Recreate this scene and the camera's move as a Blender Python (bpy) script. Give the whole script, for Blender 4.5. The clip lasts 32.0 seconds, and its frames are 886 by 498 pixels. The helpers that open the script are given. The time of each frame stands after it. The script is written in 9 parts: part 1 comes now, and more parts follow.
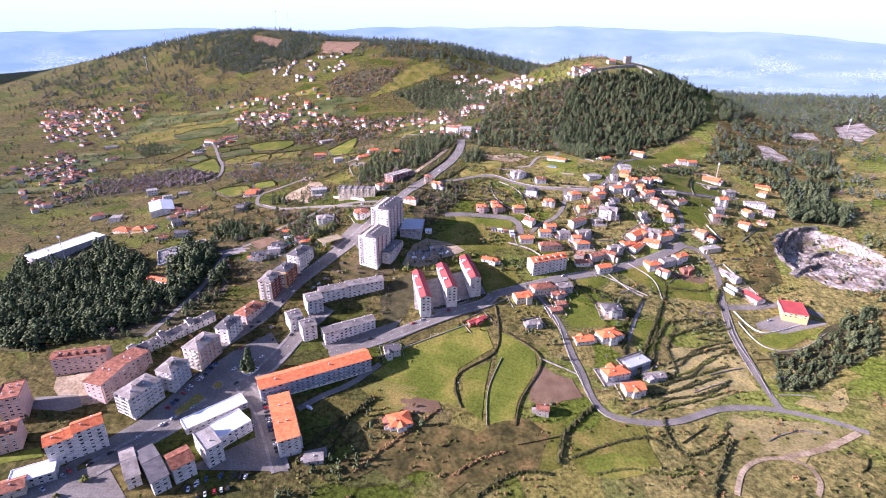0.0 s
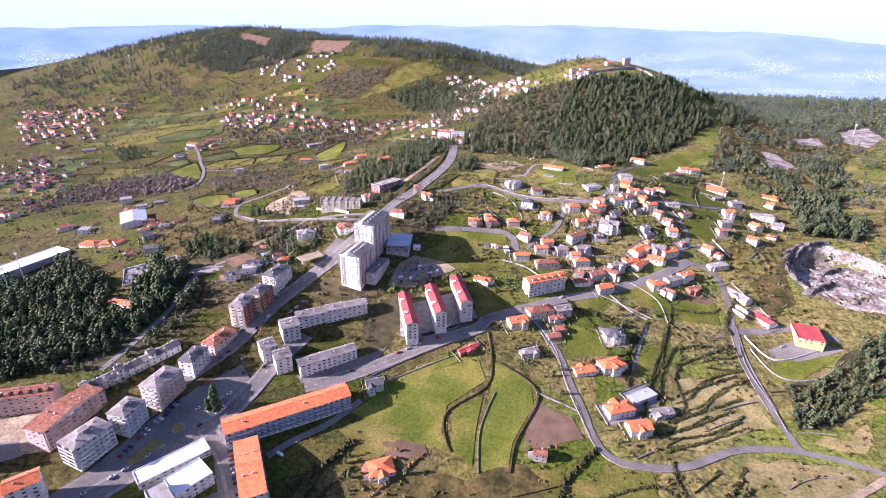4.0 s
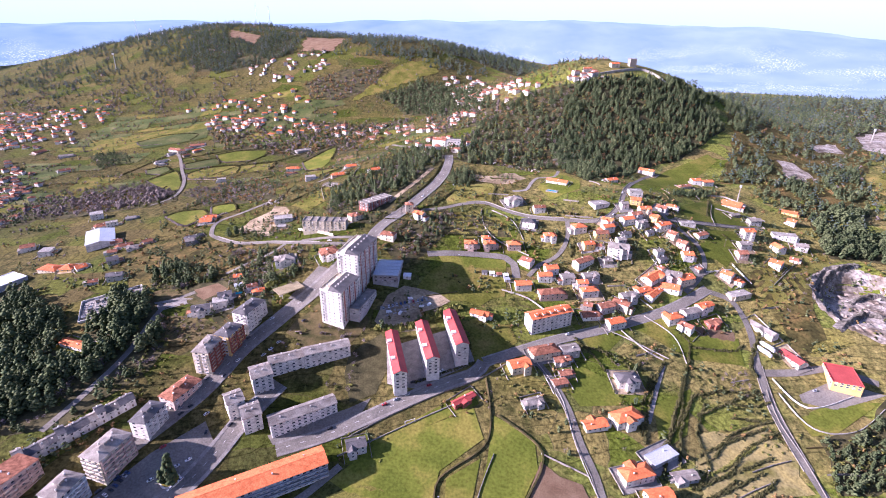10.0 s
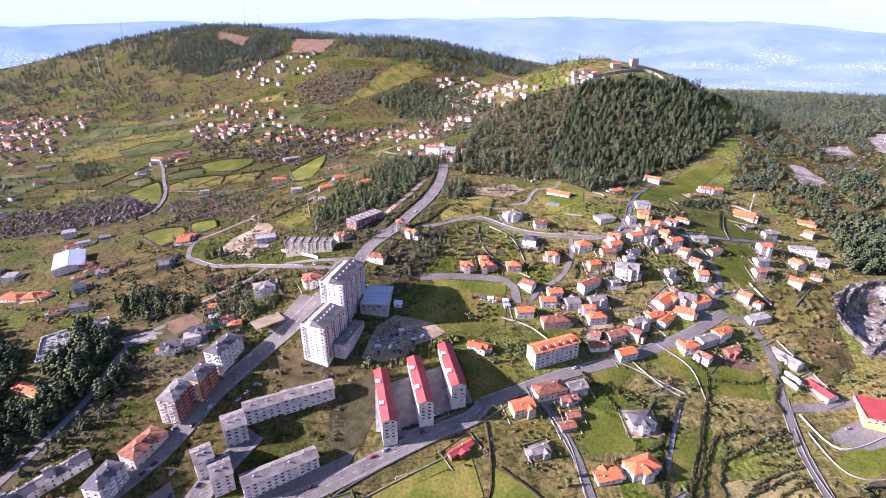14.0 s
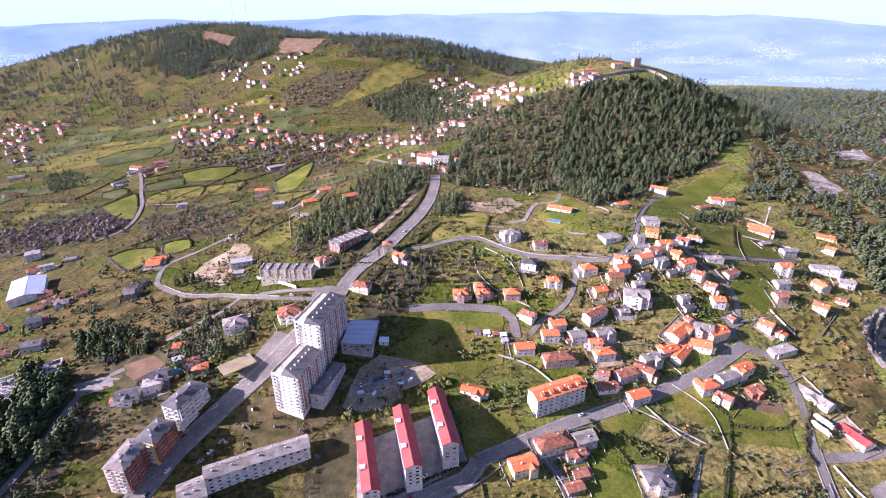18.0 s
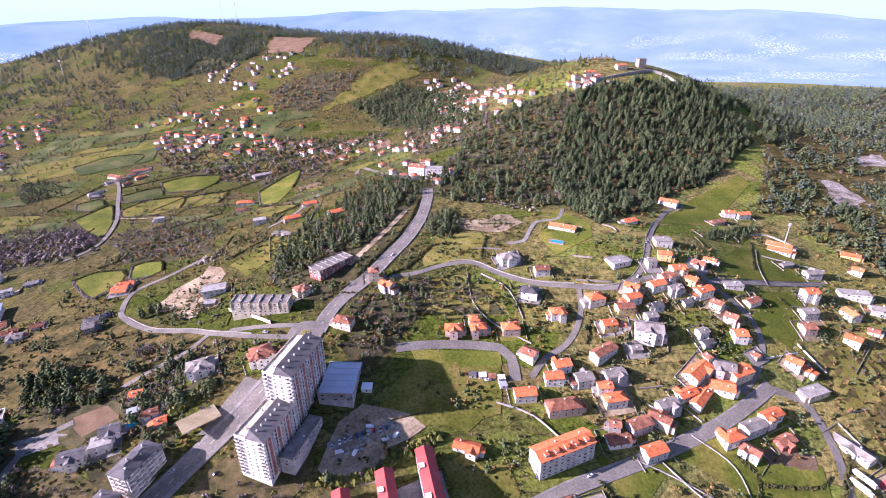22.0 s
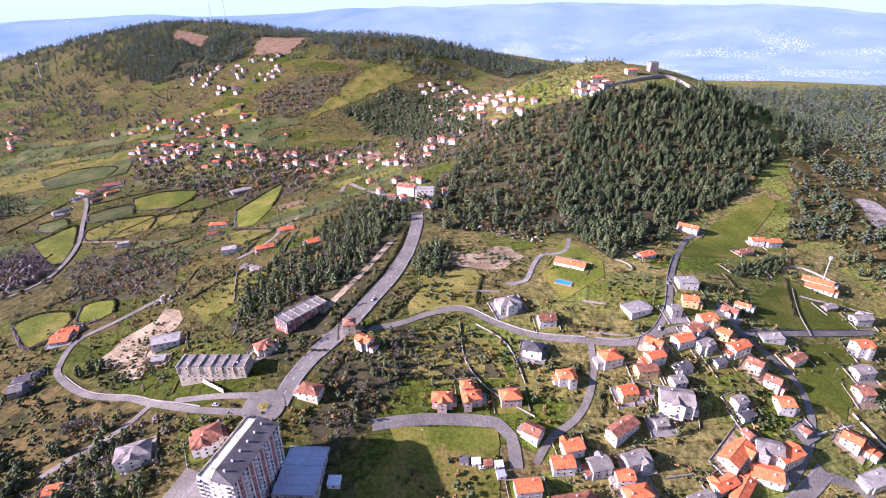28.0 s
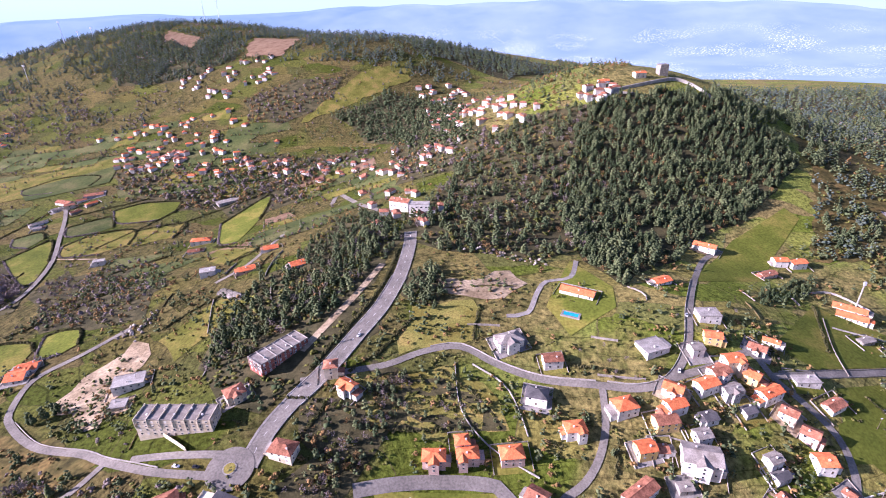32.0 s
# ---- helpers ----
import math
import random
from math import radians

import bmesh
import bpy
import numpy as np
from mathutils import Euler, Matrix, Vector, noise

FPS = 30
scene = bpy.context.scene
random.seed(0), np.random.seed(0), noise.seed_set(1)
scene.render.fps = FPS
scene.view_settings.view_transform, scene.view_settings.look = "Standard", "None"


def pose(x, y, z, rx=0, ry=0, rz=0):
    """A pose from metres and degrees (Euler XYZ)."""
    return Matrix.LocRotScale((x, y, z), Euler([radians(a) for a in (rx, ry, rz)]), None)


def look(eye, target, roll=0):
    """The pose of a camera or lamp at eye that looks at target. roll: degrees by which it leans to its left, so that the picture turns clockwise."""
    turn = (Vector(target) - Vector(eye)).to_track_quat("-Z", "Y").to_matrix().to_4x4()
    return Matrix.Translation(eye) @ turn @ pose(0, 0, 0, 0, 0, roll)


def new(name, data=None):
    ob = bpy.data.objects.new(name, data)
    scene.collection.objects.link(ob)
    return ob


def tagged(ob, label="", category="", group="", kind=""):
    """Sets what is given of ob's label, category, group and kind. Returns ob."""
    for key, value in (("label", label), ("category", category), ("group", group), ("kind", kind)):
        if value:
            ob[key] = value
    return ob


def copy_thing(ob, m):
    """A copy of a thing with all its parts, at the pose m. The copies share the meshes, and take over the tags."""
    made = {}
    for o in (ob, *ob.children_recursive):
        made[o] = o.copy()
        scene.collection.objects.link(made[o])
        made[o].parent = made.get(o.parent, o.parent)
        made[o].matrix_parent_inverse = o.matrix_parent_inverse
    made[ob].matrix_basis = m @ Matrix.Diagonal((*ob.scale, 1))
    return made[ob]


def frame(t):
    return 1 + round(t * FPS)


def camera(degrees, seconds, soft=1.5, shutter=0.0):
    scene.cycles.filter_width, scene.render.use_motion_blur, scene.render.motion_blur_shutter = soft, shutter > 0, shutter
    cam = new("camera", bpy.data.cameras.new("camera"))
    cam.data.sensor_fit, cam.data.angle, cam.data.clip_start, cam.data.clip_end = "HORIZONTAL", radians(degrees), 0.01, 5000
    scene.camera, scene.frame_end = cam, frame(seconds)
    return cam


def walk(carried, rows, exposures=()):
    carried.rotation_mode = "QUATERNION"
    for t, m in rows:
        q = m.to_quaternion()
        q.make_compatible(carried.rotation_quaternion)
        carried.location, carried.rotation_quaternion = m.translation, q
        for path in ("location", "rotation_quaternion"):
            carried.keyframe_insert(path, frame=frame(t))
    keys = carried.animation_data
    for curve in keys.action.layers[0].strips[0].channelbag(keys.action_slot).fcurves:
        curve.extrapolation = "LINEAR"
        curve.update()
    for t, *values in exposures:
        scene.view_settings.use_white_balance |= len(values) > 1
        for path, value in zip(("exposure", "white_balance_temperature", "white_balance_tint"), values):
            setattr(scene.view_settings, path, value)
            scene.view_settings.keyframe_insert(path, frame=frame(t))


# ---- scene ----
cam = camera(82.1, 32.0, soft=1.0)
PATH = [
    (0, (0.00, 0.00, 193.53), (-47.83, 363.74, 34.14), 0.57),
    (1, (0.36, 10.63, 194.09), (-46.22, 374.19, 33.92), 0.66),
    (2, (0.45, 21.40, 194.73), (-45.08, 384.90, 34.12), 0.75),
    (3, (0.04, 32.70, 195.55), (-44.66, 396.28, 34.90), 0.82),
    (3.5, (-0.10, 38.49, 196.05), (-44.30, 402.15, 35.43), 0.85),
    (5.5, (-0.85, 62.50, 199.25), (-44.10, 425.99, 38.00), 0.88),
    (6, (-1.10, 67.90, 200.23), (-44.34, 431.17, 38.47), 0.91),
    (7, (-1.70, 77.69, 201.91), (-45.06, 440.24, 38.59), 0.97),
    (8, (-2.20, 86.48, 203.25), (-45.51, 448.57, 38.89), 0.98),
    (9, (-2.53, 95.33, 204.34), (-45.27, 457.45, 39.90), 0.93),
    (10, (-2.99, 104.88, 205.45), (-45.33, 467.10, 41.12), 0.84),
    (11, (-3.55, 115.59, 206.62), (-45.79, 477.76, 42.14), 0.69),
    (12, (-4.12, 127.08, 207.94), (-46.15, 489.10, 43.10), 0.51),
    (13, (-4.56, 139.00, 209.25), (-46.02, 500.80, 43.77), 0.34),
    (14, (-4.88, 151.37, 210.46), (-45.45, 513.00, 44.39), 0.19),
    (14.5, (-5.00, 157.63, 211.01), (-45.08, 519.13, 44.54), 0.13),
    (16.5, (-4.91, 183.74, 213.76), (-43.90, 544.73, 45.95), -0.12),
    (17, (-4.88, 190.57, 214.72), (-43.65, 551.45, 46.62), -0.18),
    (18, (-4.83, 203.86, 216.54), (-43.32, 564.32, 47.46), -0.28),
    (19, (-4.79, 216.98, 218.10), (-43.21, 577.00, 48.07), -0.37),
    (20, (-4.54, 229.99, 219.30), (-42.79, 589.64, 48.45), -0.45),
    (21, (-4.24, 243.27, 220.46), (-42.13, 602.76, 49.19), -0.53),
    (22, (-3.84, 256.56, 221.54), (-41.34, 615.76, 49.58), -0.57),
    (23, (-3.44, 269.55, 222.73), (-40.80, 628.54, 50.29), -0.58),
    (24, (-3.20, 282.48, 223.74), (-40.52, 641.22, 50.77), -0.59),
    (25, (-2.91, 295.27, 224.64), (-40.32, 653.73, 51.12), -0.62),
    (25.5, (-2.66, 301.55, 225.10), (-40.12, 659.86, 51.29), -0.65),
    (27.5, (-1.67, 326.64, 227.01), (-39.76, 684.55, 52.53), -0.82),
    (28, (-1.38, 332.82, 227.30), (-39.65, 690.62, 52.61), -0.86),
    (29, (-0.89, 344.87, 227.96), (-39.38, 702.46, 52.90), -0.95),
    (30, (-0.74, 356.56, 228.63), (-39.51, 713.94, 53.21), -1.04),
    (31, (-0.50, 368.30, 229.30), (-39.73, 725.50, 53.61), -1.10),
    (32, (-0.00, 380.00, 229.91), (-39.65, 736.94, 53.79), -1.14),
]
walk(cam, [(t, look(eye, target, roll)) for t, eye, target, roll in PATH],
     [(0, 1.62, 5050, 47), (32, 1.52, 5050, 47)])

# ---- light ----
SUN_AZ, SUN_EL = radians(-106), radians(22.5)      # bearing from +y towards +x, and height
world = bpy.data.worlds.new("sky")
scene.world = world
world.use_nodes = True
wn = world.node_tree
sky = wn.nodes.new("ShaderNodeTexSky")
sky.sky_type, sky.sun_disc = "NISHITA", False
sky.sun_elevation, sky.sun_rotation = SUN_EL, SUN_AZ
sky.air_density, sky.dust_density, sky.ozone_density = 1.2, 1.5, 1.5
wn.nodes["Background"].inputs[1].default_value = 0.046
wn.links.new(sky.outputs[0], wn.nodes["Background"].inputs[0])
sun = new("sun", bpy.data.lights.new("sun", "SUN"))
sun.data.energy, sun.data.angle, sun.data.color = 5.0, radians(0.6), (1.0, 0.85, 0.62)
sd = Vector((math.sin(SUN_AZ) * math.cos(SUN_EL), math.cos(SUN_AZ) * math.cos(SUN_EL), math.sin(SUN_EL)))
sun.matrix_world = look(sd * 1000, (0, 0, 0))

# ---- helpers for parts and materials ----
def part(name, bm, material, parent=None, label="", smooth=False):
    """Links a bmesh as one mesh object under a thing or a part."""
    me = bpy.data.meshes.new(name)
    bm.to_mesh(me)
    bm.free()
    me.materials.append(material)
    if smooth:
        me.polygons.foreach_set("use_smooth", [True] * len(me.polygons))
    ob = new(name, me)
    ob.parent = parent
    if label:
        tagged(ob, label)
    return ob


def piece(name, me, parent, m):
    """One more object on a shared mesh, under its parent."""
    ob = new(name, me)
    ob.parent = parent
    ob.matrix_basis = m
    return ob


def quick(name, verts, faces, material, parent=None, smooth=False):
    me = bpy.data.meshes.new(name)
    me.from_pydata(verts, [], faces)
    me.materials.append(material)
    if smooth:
        me.polygons.foreach_set("use_smooth", [True] * len(me.polygons))
    ob = new(name, me)
    ob.parent = parent
    return ob


def box(bm, x0, x1, y0, y1, z0, z1):
    v = [bm.verts.new((x, y, z)) for z in (z0, z1) for x, y in ((x0, y0), (x1, y0), (x1, y1), (x0, y1))]
    for f in ((3, 2, 1, 0), (4, 5, 6, 7), (0, 1, 5, 4), (1, 2, 6, 5), (2, 3, 7, 6), (3, 0, 4, 7)):
        bm.faces.new([v[i] for i in f])
    return v


def material(name, c1, c2, scale=0.3, rough=0.85, fine=3.0, bump=0.3, metal=0.0, shift=0.12, c3=None, rub=0.2, leafy=False, gloss=None):
    """A surface with broad stains, fine grain and a shift of tone from object to object."""
    m = bpy.data.materials.new(name)
    m.use_nodes = True
    n, l = m.node_tree.nodes, m.node_tree.links
    b = n["Principled BSDF"]
    geo = n.new("ShaderNodeNewGeometry")
    big = n.new("ShaderNodeTexNoise")
    big.inputs["Scale"].default_value, big.inputs["Detail"].default_value = scale, 5
    small = n.new("ShaderNodeTexNoise")
    small.inputs["Scale"].default_value, small.inputs["Detail"].default_value = fine, 4
    l.new(geo.outputs["Position"], big.inputs["Vector"])
    l.new(geo.outputs["Position"], small.inputs["Vector"])
    ramp = n.new("ShaderNodeValToRGB")
    ramp.color_ramp.elements[0].position, ramp.color_ramp.elements[1].position = 0.35, 0.65
    ramp.color_ramp.elements[0].color, ramp.color_ramp.elements[1].color = (*c1, 1), (*c2, 1)
    if c3:
        e = ramp.color_ramp.elements.new(0.5)
        e.color = (*c3, 1)
    l.new(big.outputs["Fac"], ramp.inputs["Fac"])
    info = n.new("ShaderNodeObjectInfo")
    hsv = n.new("ShaderNodeHueSaturation")
    span = n.new("ShaderNodeMapRange")
    span.inputs["To Min"].default_value, span.inputs["To Max"].default_value = 1 - shift, 1 + shift
    if leafy:
        # every clump of leaves has a tone of its own
        span.inputs["To Min"].default_value, span.inputs["To Max"].default_value = 0.8, 1.24
        l.new(geo.outputs["Random Per Island"], span.inputs["Value"])
    else:
        l.new(info.outputs["Random"], span.inputs["Value"])
    grain = n.new("ShaderNodeMapRange")
    grain.inputs["From Min"].default_value, grain.inputs["From Max"].default_value = 0.3, 0.7
    grain.inputs["To Min"].default_value, grain.inputs["To Max"].default_value = 1 - rub, 1 + rub
    l.new(small.outputs["Fac"], grain.inputs["Value"])
    mul = n.new("ShaderNodeMath")
    mul.operation = "MULTIPLY"
    l.new(span.outputs[0], mul.inputs[0])
    l.new(grain.outputs[0], mul.inputs[1])
    l.new(mul.outputs[0], hsv.inputs["Value"])
    l.new(ramp.outputs["Color"], hsv.inputs["Color"])
    l.new(hsv.outputs[0], b.inputs["Base Color"])
    b.inputs["Roughness"].default_value, b.inputs["Metallic"].default_value = rough, metal
    # soil, leaves and old render scatter the light and hardly shine
    b.inputs["Specular IOR Level"].default_value = gloss if gloss is not None else 0.08 if rough >= 0.9 else 0.25 if rough >= 0.8 else 0.5
    if bump:
        bp = n.new("ShaderNodeBump")
        bp.inputs["Strength"].default_value, bp.inputs["Distance"].default_value = bump, 0.3
        l.new(small.outputs["Fac"], bp.inputs["Height"])
        l.new(bp.outputs[0], b.inputs["Normal"])
    return m


def glass_material(name, colour, rough=0.2):
    m = material(name, colour, tuple(c * 1.4 for c in colour), 0.8, rough, 6, 0, 0, 0.5)
    return m


# ---- materials ----
M = {
    "asphalt": material("asphalt", (0.16, 0.146, 0.124), (0.238, 0.217, 0.182), 0.06, 0.9, 0.8, 0.1, shift=0.06, rub=0.25),
    "track": material("dirt_track", (0.22, 0.165, 0.095), (0.42, 0.335, 0.215), 0.06, 0.95, 0.5, 0.4, shift=0.04, rub=0.35),
    "pavement": material("paving", (0.19, 0.175, 0.155), (0.29, 0.27, 0.24), 0.2, 0.9, 1.4, 0.1, shift=0.08, rub=0.25),
    "paint": material("road_paint", (0.7, 0.7, 0.68), (0.8, 0.8, 0.78), 1, 0.7, 3, 0, shift=0.03),
    "white": material("white_render", (0.5, 0.475, 0.43), (0.72, 0.69, 0.64), 0.22, 0.85, 0.9, 0.05, shift=0.12, c3=(0.64, 0.61, 0.56), rub=0.12),
    "cream": material("cream_render", (0.5, 0.42, 0.29), (0.7, 0.61, 0.46), 0.2, 0.85, 0.9, 0.05, shift=0.1, c3=(0.62, 0.54, 0.4), rub=0.12),
    "grey": material("grey_render", (0.34, 0.33, 0.31), (0.5, 0.485, 0.46), 0.2, 0.88, 0.9, 0.05, shift=0.14, rub=0.15),
    "ochre": material("ochre_render", (0.62, 0.42, 0.14), (0.7, 0.5, 0.2), 0.12, 0.85, 2, 0.05, shift=0.08),
    "pink": material("pink_render", (0.48, 0.34, 0.28), (0.58, 0.43, 0.36), 0.12, 0.85, 2, 0.05, shift=0.08),
    "tiles": material("clay_tiles", (0.55, 0.135, 0.042), (0.7, 0.21, 0.07), 0.35, 0.85, 1.1, 0.4, shift=0.16, c3=(0.66, 0.18, 0.06), rub=0.25),
    "old_tiles": material("old_clay_tiles", (0.2, 0.085, 0.05), (0.38, 0.17, 0.1), 0.35, 0.9, 1.1, 0.4, shift=0.18, rub=0.28),
    "red_sheet": material("red_sheet_roof", (0.38, 0.055, 0.045), (0.48, 0.082, 0.066), 0.1, 0.7, 1.2, 0.1, shift=0.05, rub=0.15),
    "fibre": material("fibre_cement", (0.19, 0.165, 0.14), (0.33, 0.3, 0.26), 0.2, 0.92, 1.6, 0.3, shift=0.08),
    "dark_roof": material("dark_roof", (0.075, 0.07, 0.07), (0.14, 0.13, 0.125), 0.2, 0.7, 1.6, 0.2, shift=0.12),
    "metal": material("grey_sheet_metal", (0.5, 0.53, 0.57), (0.6, 0.62, 0.65), 0.1, 0.45, 1.2, 0.05, 0.3, 0.05),
    "white_roof": material("white_membrane", (0.78, 0.78, 0.77), (0.84, 0.84, 0.83), 0.1, 0.6, 1.2, 0.05, shift=0.03),
    "concrete": material("concrete", (0.27, 0.25, 0.22), (0.42, 0.395, 0.35), 0.2, 0.9, 1.2, 0.2, shift=0.12, rub=0.25),
    "stone": material("granite", (0.2, 0.18, 0.15), (0.33, 0.3, 0.26), 0.5, 0.92, 2.5, 0.6, shift=0.1),
    "brick": material("red_brick", (0.26, 0.085, 0.06), (0.36, 0.13, 0.09), 0.3, 0.9, 1.5, 0.2, shift=0.12),
    "glass": glass_material("window_glass", (0.03, 0.037, 0.05)),
    "shutter": material("window_shutter", (0.5, 0.48, 0.44), (0.6, 0.58, 0.55), 0.4, 0.8, 4, 0.05, shift=0.2),
    "grass": material("meadow_grass", (0.09, 0.11, 0.013), (0.2, 0.178, 0.034), 0.035, 0.95, 0.5, 0.6, shift=0.16, c3=(0.12, 0.138, 0.017), rub=0.3),
    # darker, bluer copy of the meadow grass, valley shade and haze in its colour
    "dim_valley_grass": material("shaded_valley_grass", (0.055, 0.075, 0.021), (0.125, 0.122, 0.045), 0.03, 0.95, 0.4, 0.6, shift=0.2, c3=(0.08, 0.096, 0.027), rub=0.3),
    "dry": material("dry_grass", (0.15, 0.125, 0.024), (0.3, 0.23, 0.062), 0.04, 0.95, 0.9, 0.5, shift=0.12, c3=(0.19, 0.18, 0.04), rub=0.4),
    "soil": material("tilled_soil", (0.15, 0.095, 0.055), (0.22, 0.15, 0.09), 0.08, 0.95, 1.2, 0.5, shift=0.12),
    # darker copy of the quarry rock, shade on the rim wall put into its colour
    "crag": material("shaded_crag", (0.075, 0.07, 0.055), (0.22, 0.2, 0.175), 0.15, 0.95, 0.6, 0.9, shift=0.1, c3=(0.13, 0.12, 0.1), rub=0.4),
    "pasture": material("worn_pasture", (0.095, 0.1, 0.014), (0.2, 0.155, 0.04), 0.05, 0.95, 0.5, 0.5, shift=0.1, c3=(0.14, 0.135, 0.024), rub=0.35),
    "blue_panel": material("blue_grey_panel", (0.26, 0.29, 0.34), (0.36, 0.39, 0.43), 0.3, 0.75, 1.5, 0.05, shift=0.08),
    "khaki": material("khaki_sheet", (0.27, 0.22, 0.12), (0.36, 0.3, 0.18), 0.15, 0.8, 1.2, 0.1, shift=0.03),
    "straw": material("straw_grass", (0.17, 0.155, 0.04), (0.36, 0.29, 0.1), 0.05, 0.95, 0.5, 0.5, shift=0.1, c3=(0.27, 0.225, 0.09), rub=0.35),
    "bracken": material("dead_bracken", (0.046, 0.042, 0.014), (0.165, 0.115, 0.038), 0.06, 0.95, 0.35, 0.8, shift=0.1, c3=(0.098, 0.082, 0.025), rub=0.45),
    "bank": material("weedy_bank", (0.06, 0.06, 0.02), (0.15, 0.115, 0.05), 0.15, 0.95, 0.8, 0.8, shift=0.1),
    "rock": material("quarried_rock", (0.15, 0.12, 0.09), (0.44, 0.4, 0.35), 0.07, 0.9, 0.35, 0.9, shift=0.15, c3=(0.3, 0.26, 0.21), rub=0.5),
    "litter": material("leaf_litter", (0.045, 0.044, 0.02), (0.1, 0.088, 0.04), 0.1, 0.95, 0.8, 0.8, shift=0.1),
    "bark": material("bark", (0.1, 0.075, 0.05), (0.17, 0.13, 0.1), 0.6, 0.95, 3, 0.5),
    "pine": material("pine_leaf", (0.036, 0.054, 0.023), (0.082, 0.102, 0.042), 0.08, 0.9, 0.8, 0.4, leafy=True),
    "gum": material("eucalyptus_leaf", (0.055, 0.077, 0.034), (0.12, 0.14, 0.062), 0.08, 0.9, 0.8, 0.4, leafy=True),
    "hedge": material("dark_hedge_leaf", (0.034, 0.038, 0.012), (0.085, 0.078, 0.03), 0.15, 0.92, 0.8, 0.4, leafy=True),
    "scrub": material("scrub_leaf", (0.062, 0.075, 0.014), (0.15, 0.145, 0.036), 0.1, 0.92, 0.8, 0.4, leafy=True),
    "bare": material("bare_twigs", (0.13, 0.105, 0.095), (0.23, 0.19, 0.172), 0.12, 0.95, 1.5, 0.4, leafy=True),
    # bluer eucalyptus leaf for far woods, the distance haze put into its colour
    "blue_gum": material("hazed_eucalyptus_leaf", (0.052, 0.074, 0.058), (0.105, 0.128, 0.1), 0.02, 0.9, 0.3, 0.4, leafy=True),
    "rust": material("rusty_oak_leaf", (0.15, 0.095, 0.036), (0.26, 0.165, 0.065), 0.12, 0.95, 1.5, 0.4, leafy=True),
    "water": material("pool_water", (0.02, 0.3, 0.42), (0.03, 0.38, 0.5), 0.3, 0.05, 2, 0.1, shift=0.05),
}


def ground_material():
    """Patchwork of small winter fields, hedges and scrub."""
    m = bpy.data.materials.new("field_patchwork")
    m.use_nodes = True
    n, l = m.node_tree.nodes, m.node_tree.links
    b = n["Principled BSDF"]
    b.inputs["Roughness"].default_value = 0.95
    b.inputs["Specular IOR Level"].default_value = 0.06
    geo = n.new("ShaderNodeNewGeometry")
    warp = n.new("ShaderNodeTexNoise")
    warp.inputs["Scale"].default_value, warp.inputs["Detail"].default_value = 0.012, 4
    l.new(geo.outputs["Position"], warp.inputs["Vector"])
    add = n.new("ShaderNodeVectorMath")
    add.operation = "MULTIPLY_ADD"
    add.inputs[1].default_value = (45, 45, 0)
    l.new(warp.outputs["Color"], add.inputs[0])
    l.new(geo.outputs["Position"], add.inputs[2])
    flat = n.new("ShaderNodeVectorMath")
    flat.operation = "MULTIPLY"
    flat.inputs[1].default_value = (1, 1.9, 0)
    l.new(add.outputs[0], flat.inputs[0])
    cell = n.new("ShaderNodeTexVoronoi")
    cell.inputs["Scale"].default_value = 0.017
    l.new(flat.outputs[0], cell.inputs["Vector"])
    edge = n.new("ShaderNodeTexVoronoi")
    edge.feature = "DISTANCE_TO_EDGE"
    edge.inputs["Scale"].default_value = 0.017
    l.new(flat.outputs[0], edge.inputs["Vector"])
    sep = n.new("ShaderNodeSeparateColor")
    l.new(cell.outputs["Color"], sep.inputs[0])
    ramp = n.new("ShaderNodeValToRGB")
    r = ramp.color_ramp
    r.interpolation = "CONSTANT"
    tones = ((0, (0.092, 0.115, 0.013)), (0.2, (0.17, 0.15, 0.036)), (0.36, (0.125, 0.145, 0.025)), (0.5, (0.155, 0.125, 0.043)),
             (0.6, (0.2, 0.165, 0.05)), (0.74, (0.115, 0.12, 0.03)), (0.86, (0.145, 0.158, 0.027)))
    r.elements[0].color, r.elements[1].position, r.elements[1].color = (*tones[0][1], 1), 0.86, (*tones[-1][1], 1)
    for p, c in tones[1:-1]:
        r.elements.new(p).color = (*c, 1)
    l.new(sep.outputs[0], ramp.inputs["Fac"])
    hedge = n.new("ShaderNodeMapRange")
    hedge.inputs["From Min"].default_value, hedge.inputs["From Max"].default_value = 0.0, 0.012
    l.new(edge.outputs["Distance"], hedge.inputs["Value"])
    mix = n.new("ShaderNodeMix")
    mix.data_type = "RGBA"
    l.new(hedge.outputs[0], mix.inputs[0])
    mix.inputs[6].default_value = (0.1, 0.085, 0.035, 1)
    l.new(ramp.outputs["Color"], mix.inputs[7])
    # scrub spreading over the fields
    wild = n.new("ShaderNodeTexNoise")
    wild.inputs["Scale"].default_value, wild.inputs["Detail"].default_value = 0.009, 8
    l.new(geo.outputs["Position"], wild.inputs["Vector"])
    wr = n.new("ShaderNodeMapRange")
    wr.inputs["From Min"].default_value, wr.inputs["From Max"].default_value = 0.48, 0.57
    l.new(wild.outputs["Fac"], wr.inputs["Value"])
    mix2 = n.new("ShaderNodeMix")
    mix2.data_type = "RGBA"
    l.new(wr.outputs[0], mix2.inputs[0])
    l.new(mix.outputs[2], mix2.inputs[6])
    scr = n.new("ShaderNodeValToRGB")
    scr.color_ramp.elements[0].color, scr.color_ramp.elements[1].color = (0.058, 0.06, 0.016, 1), (0.225, 0.185, 0.06, 1)
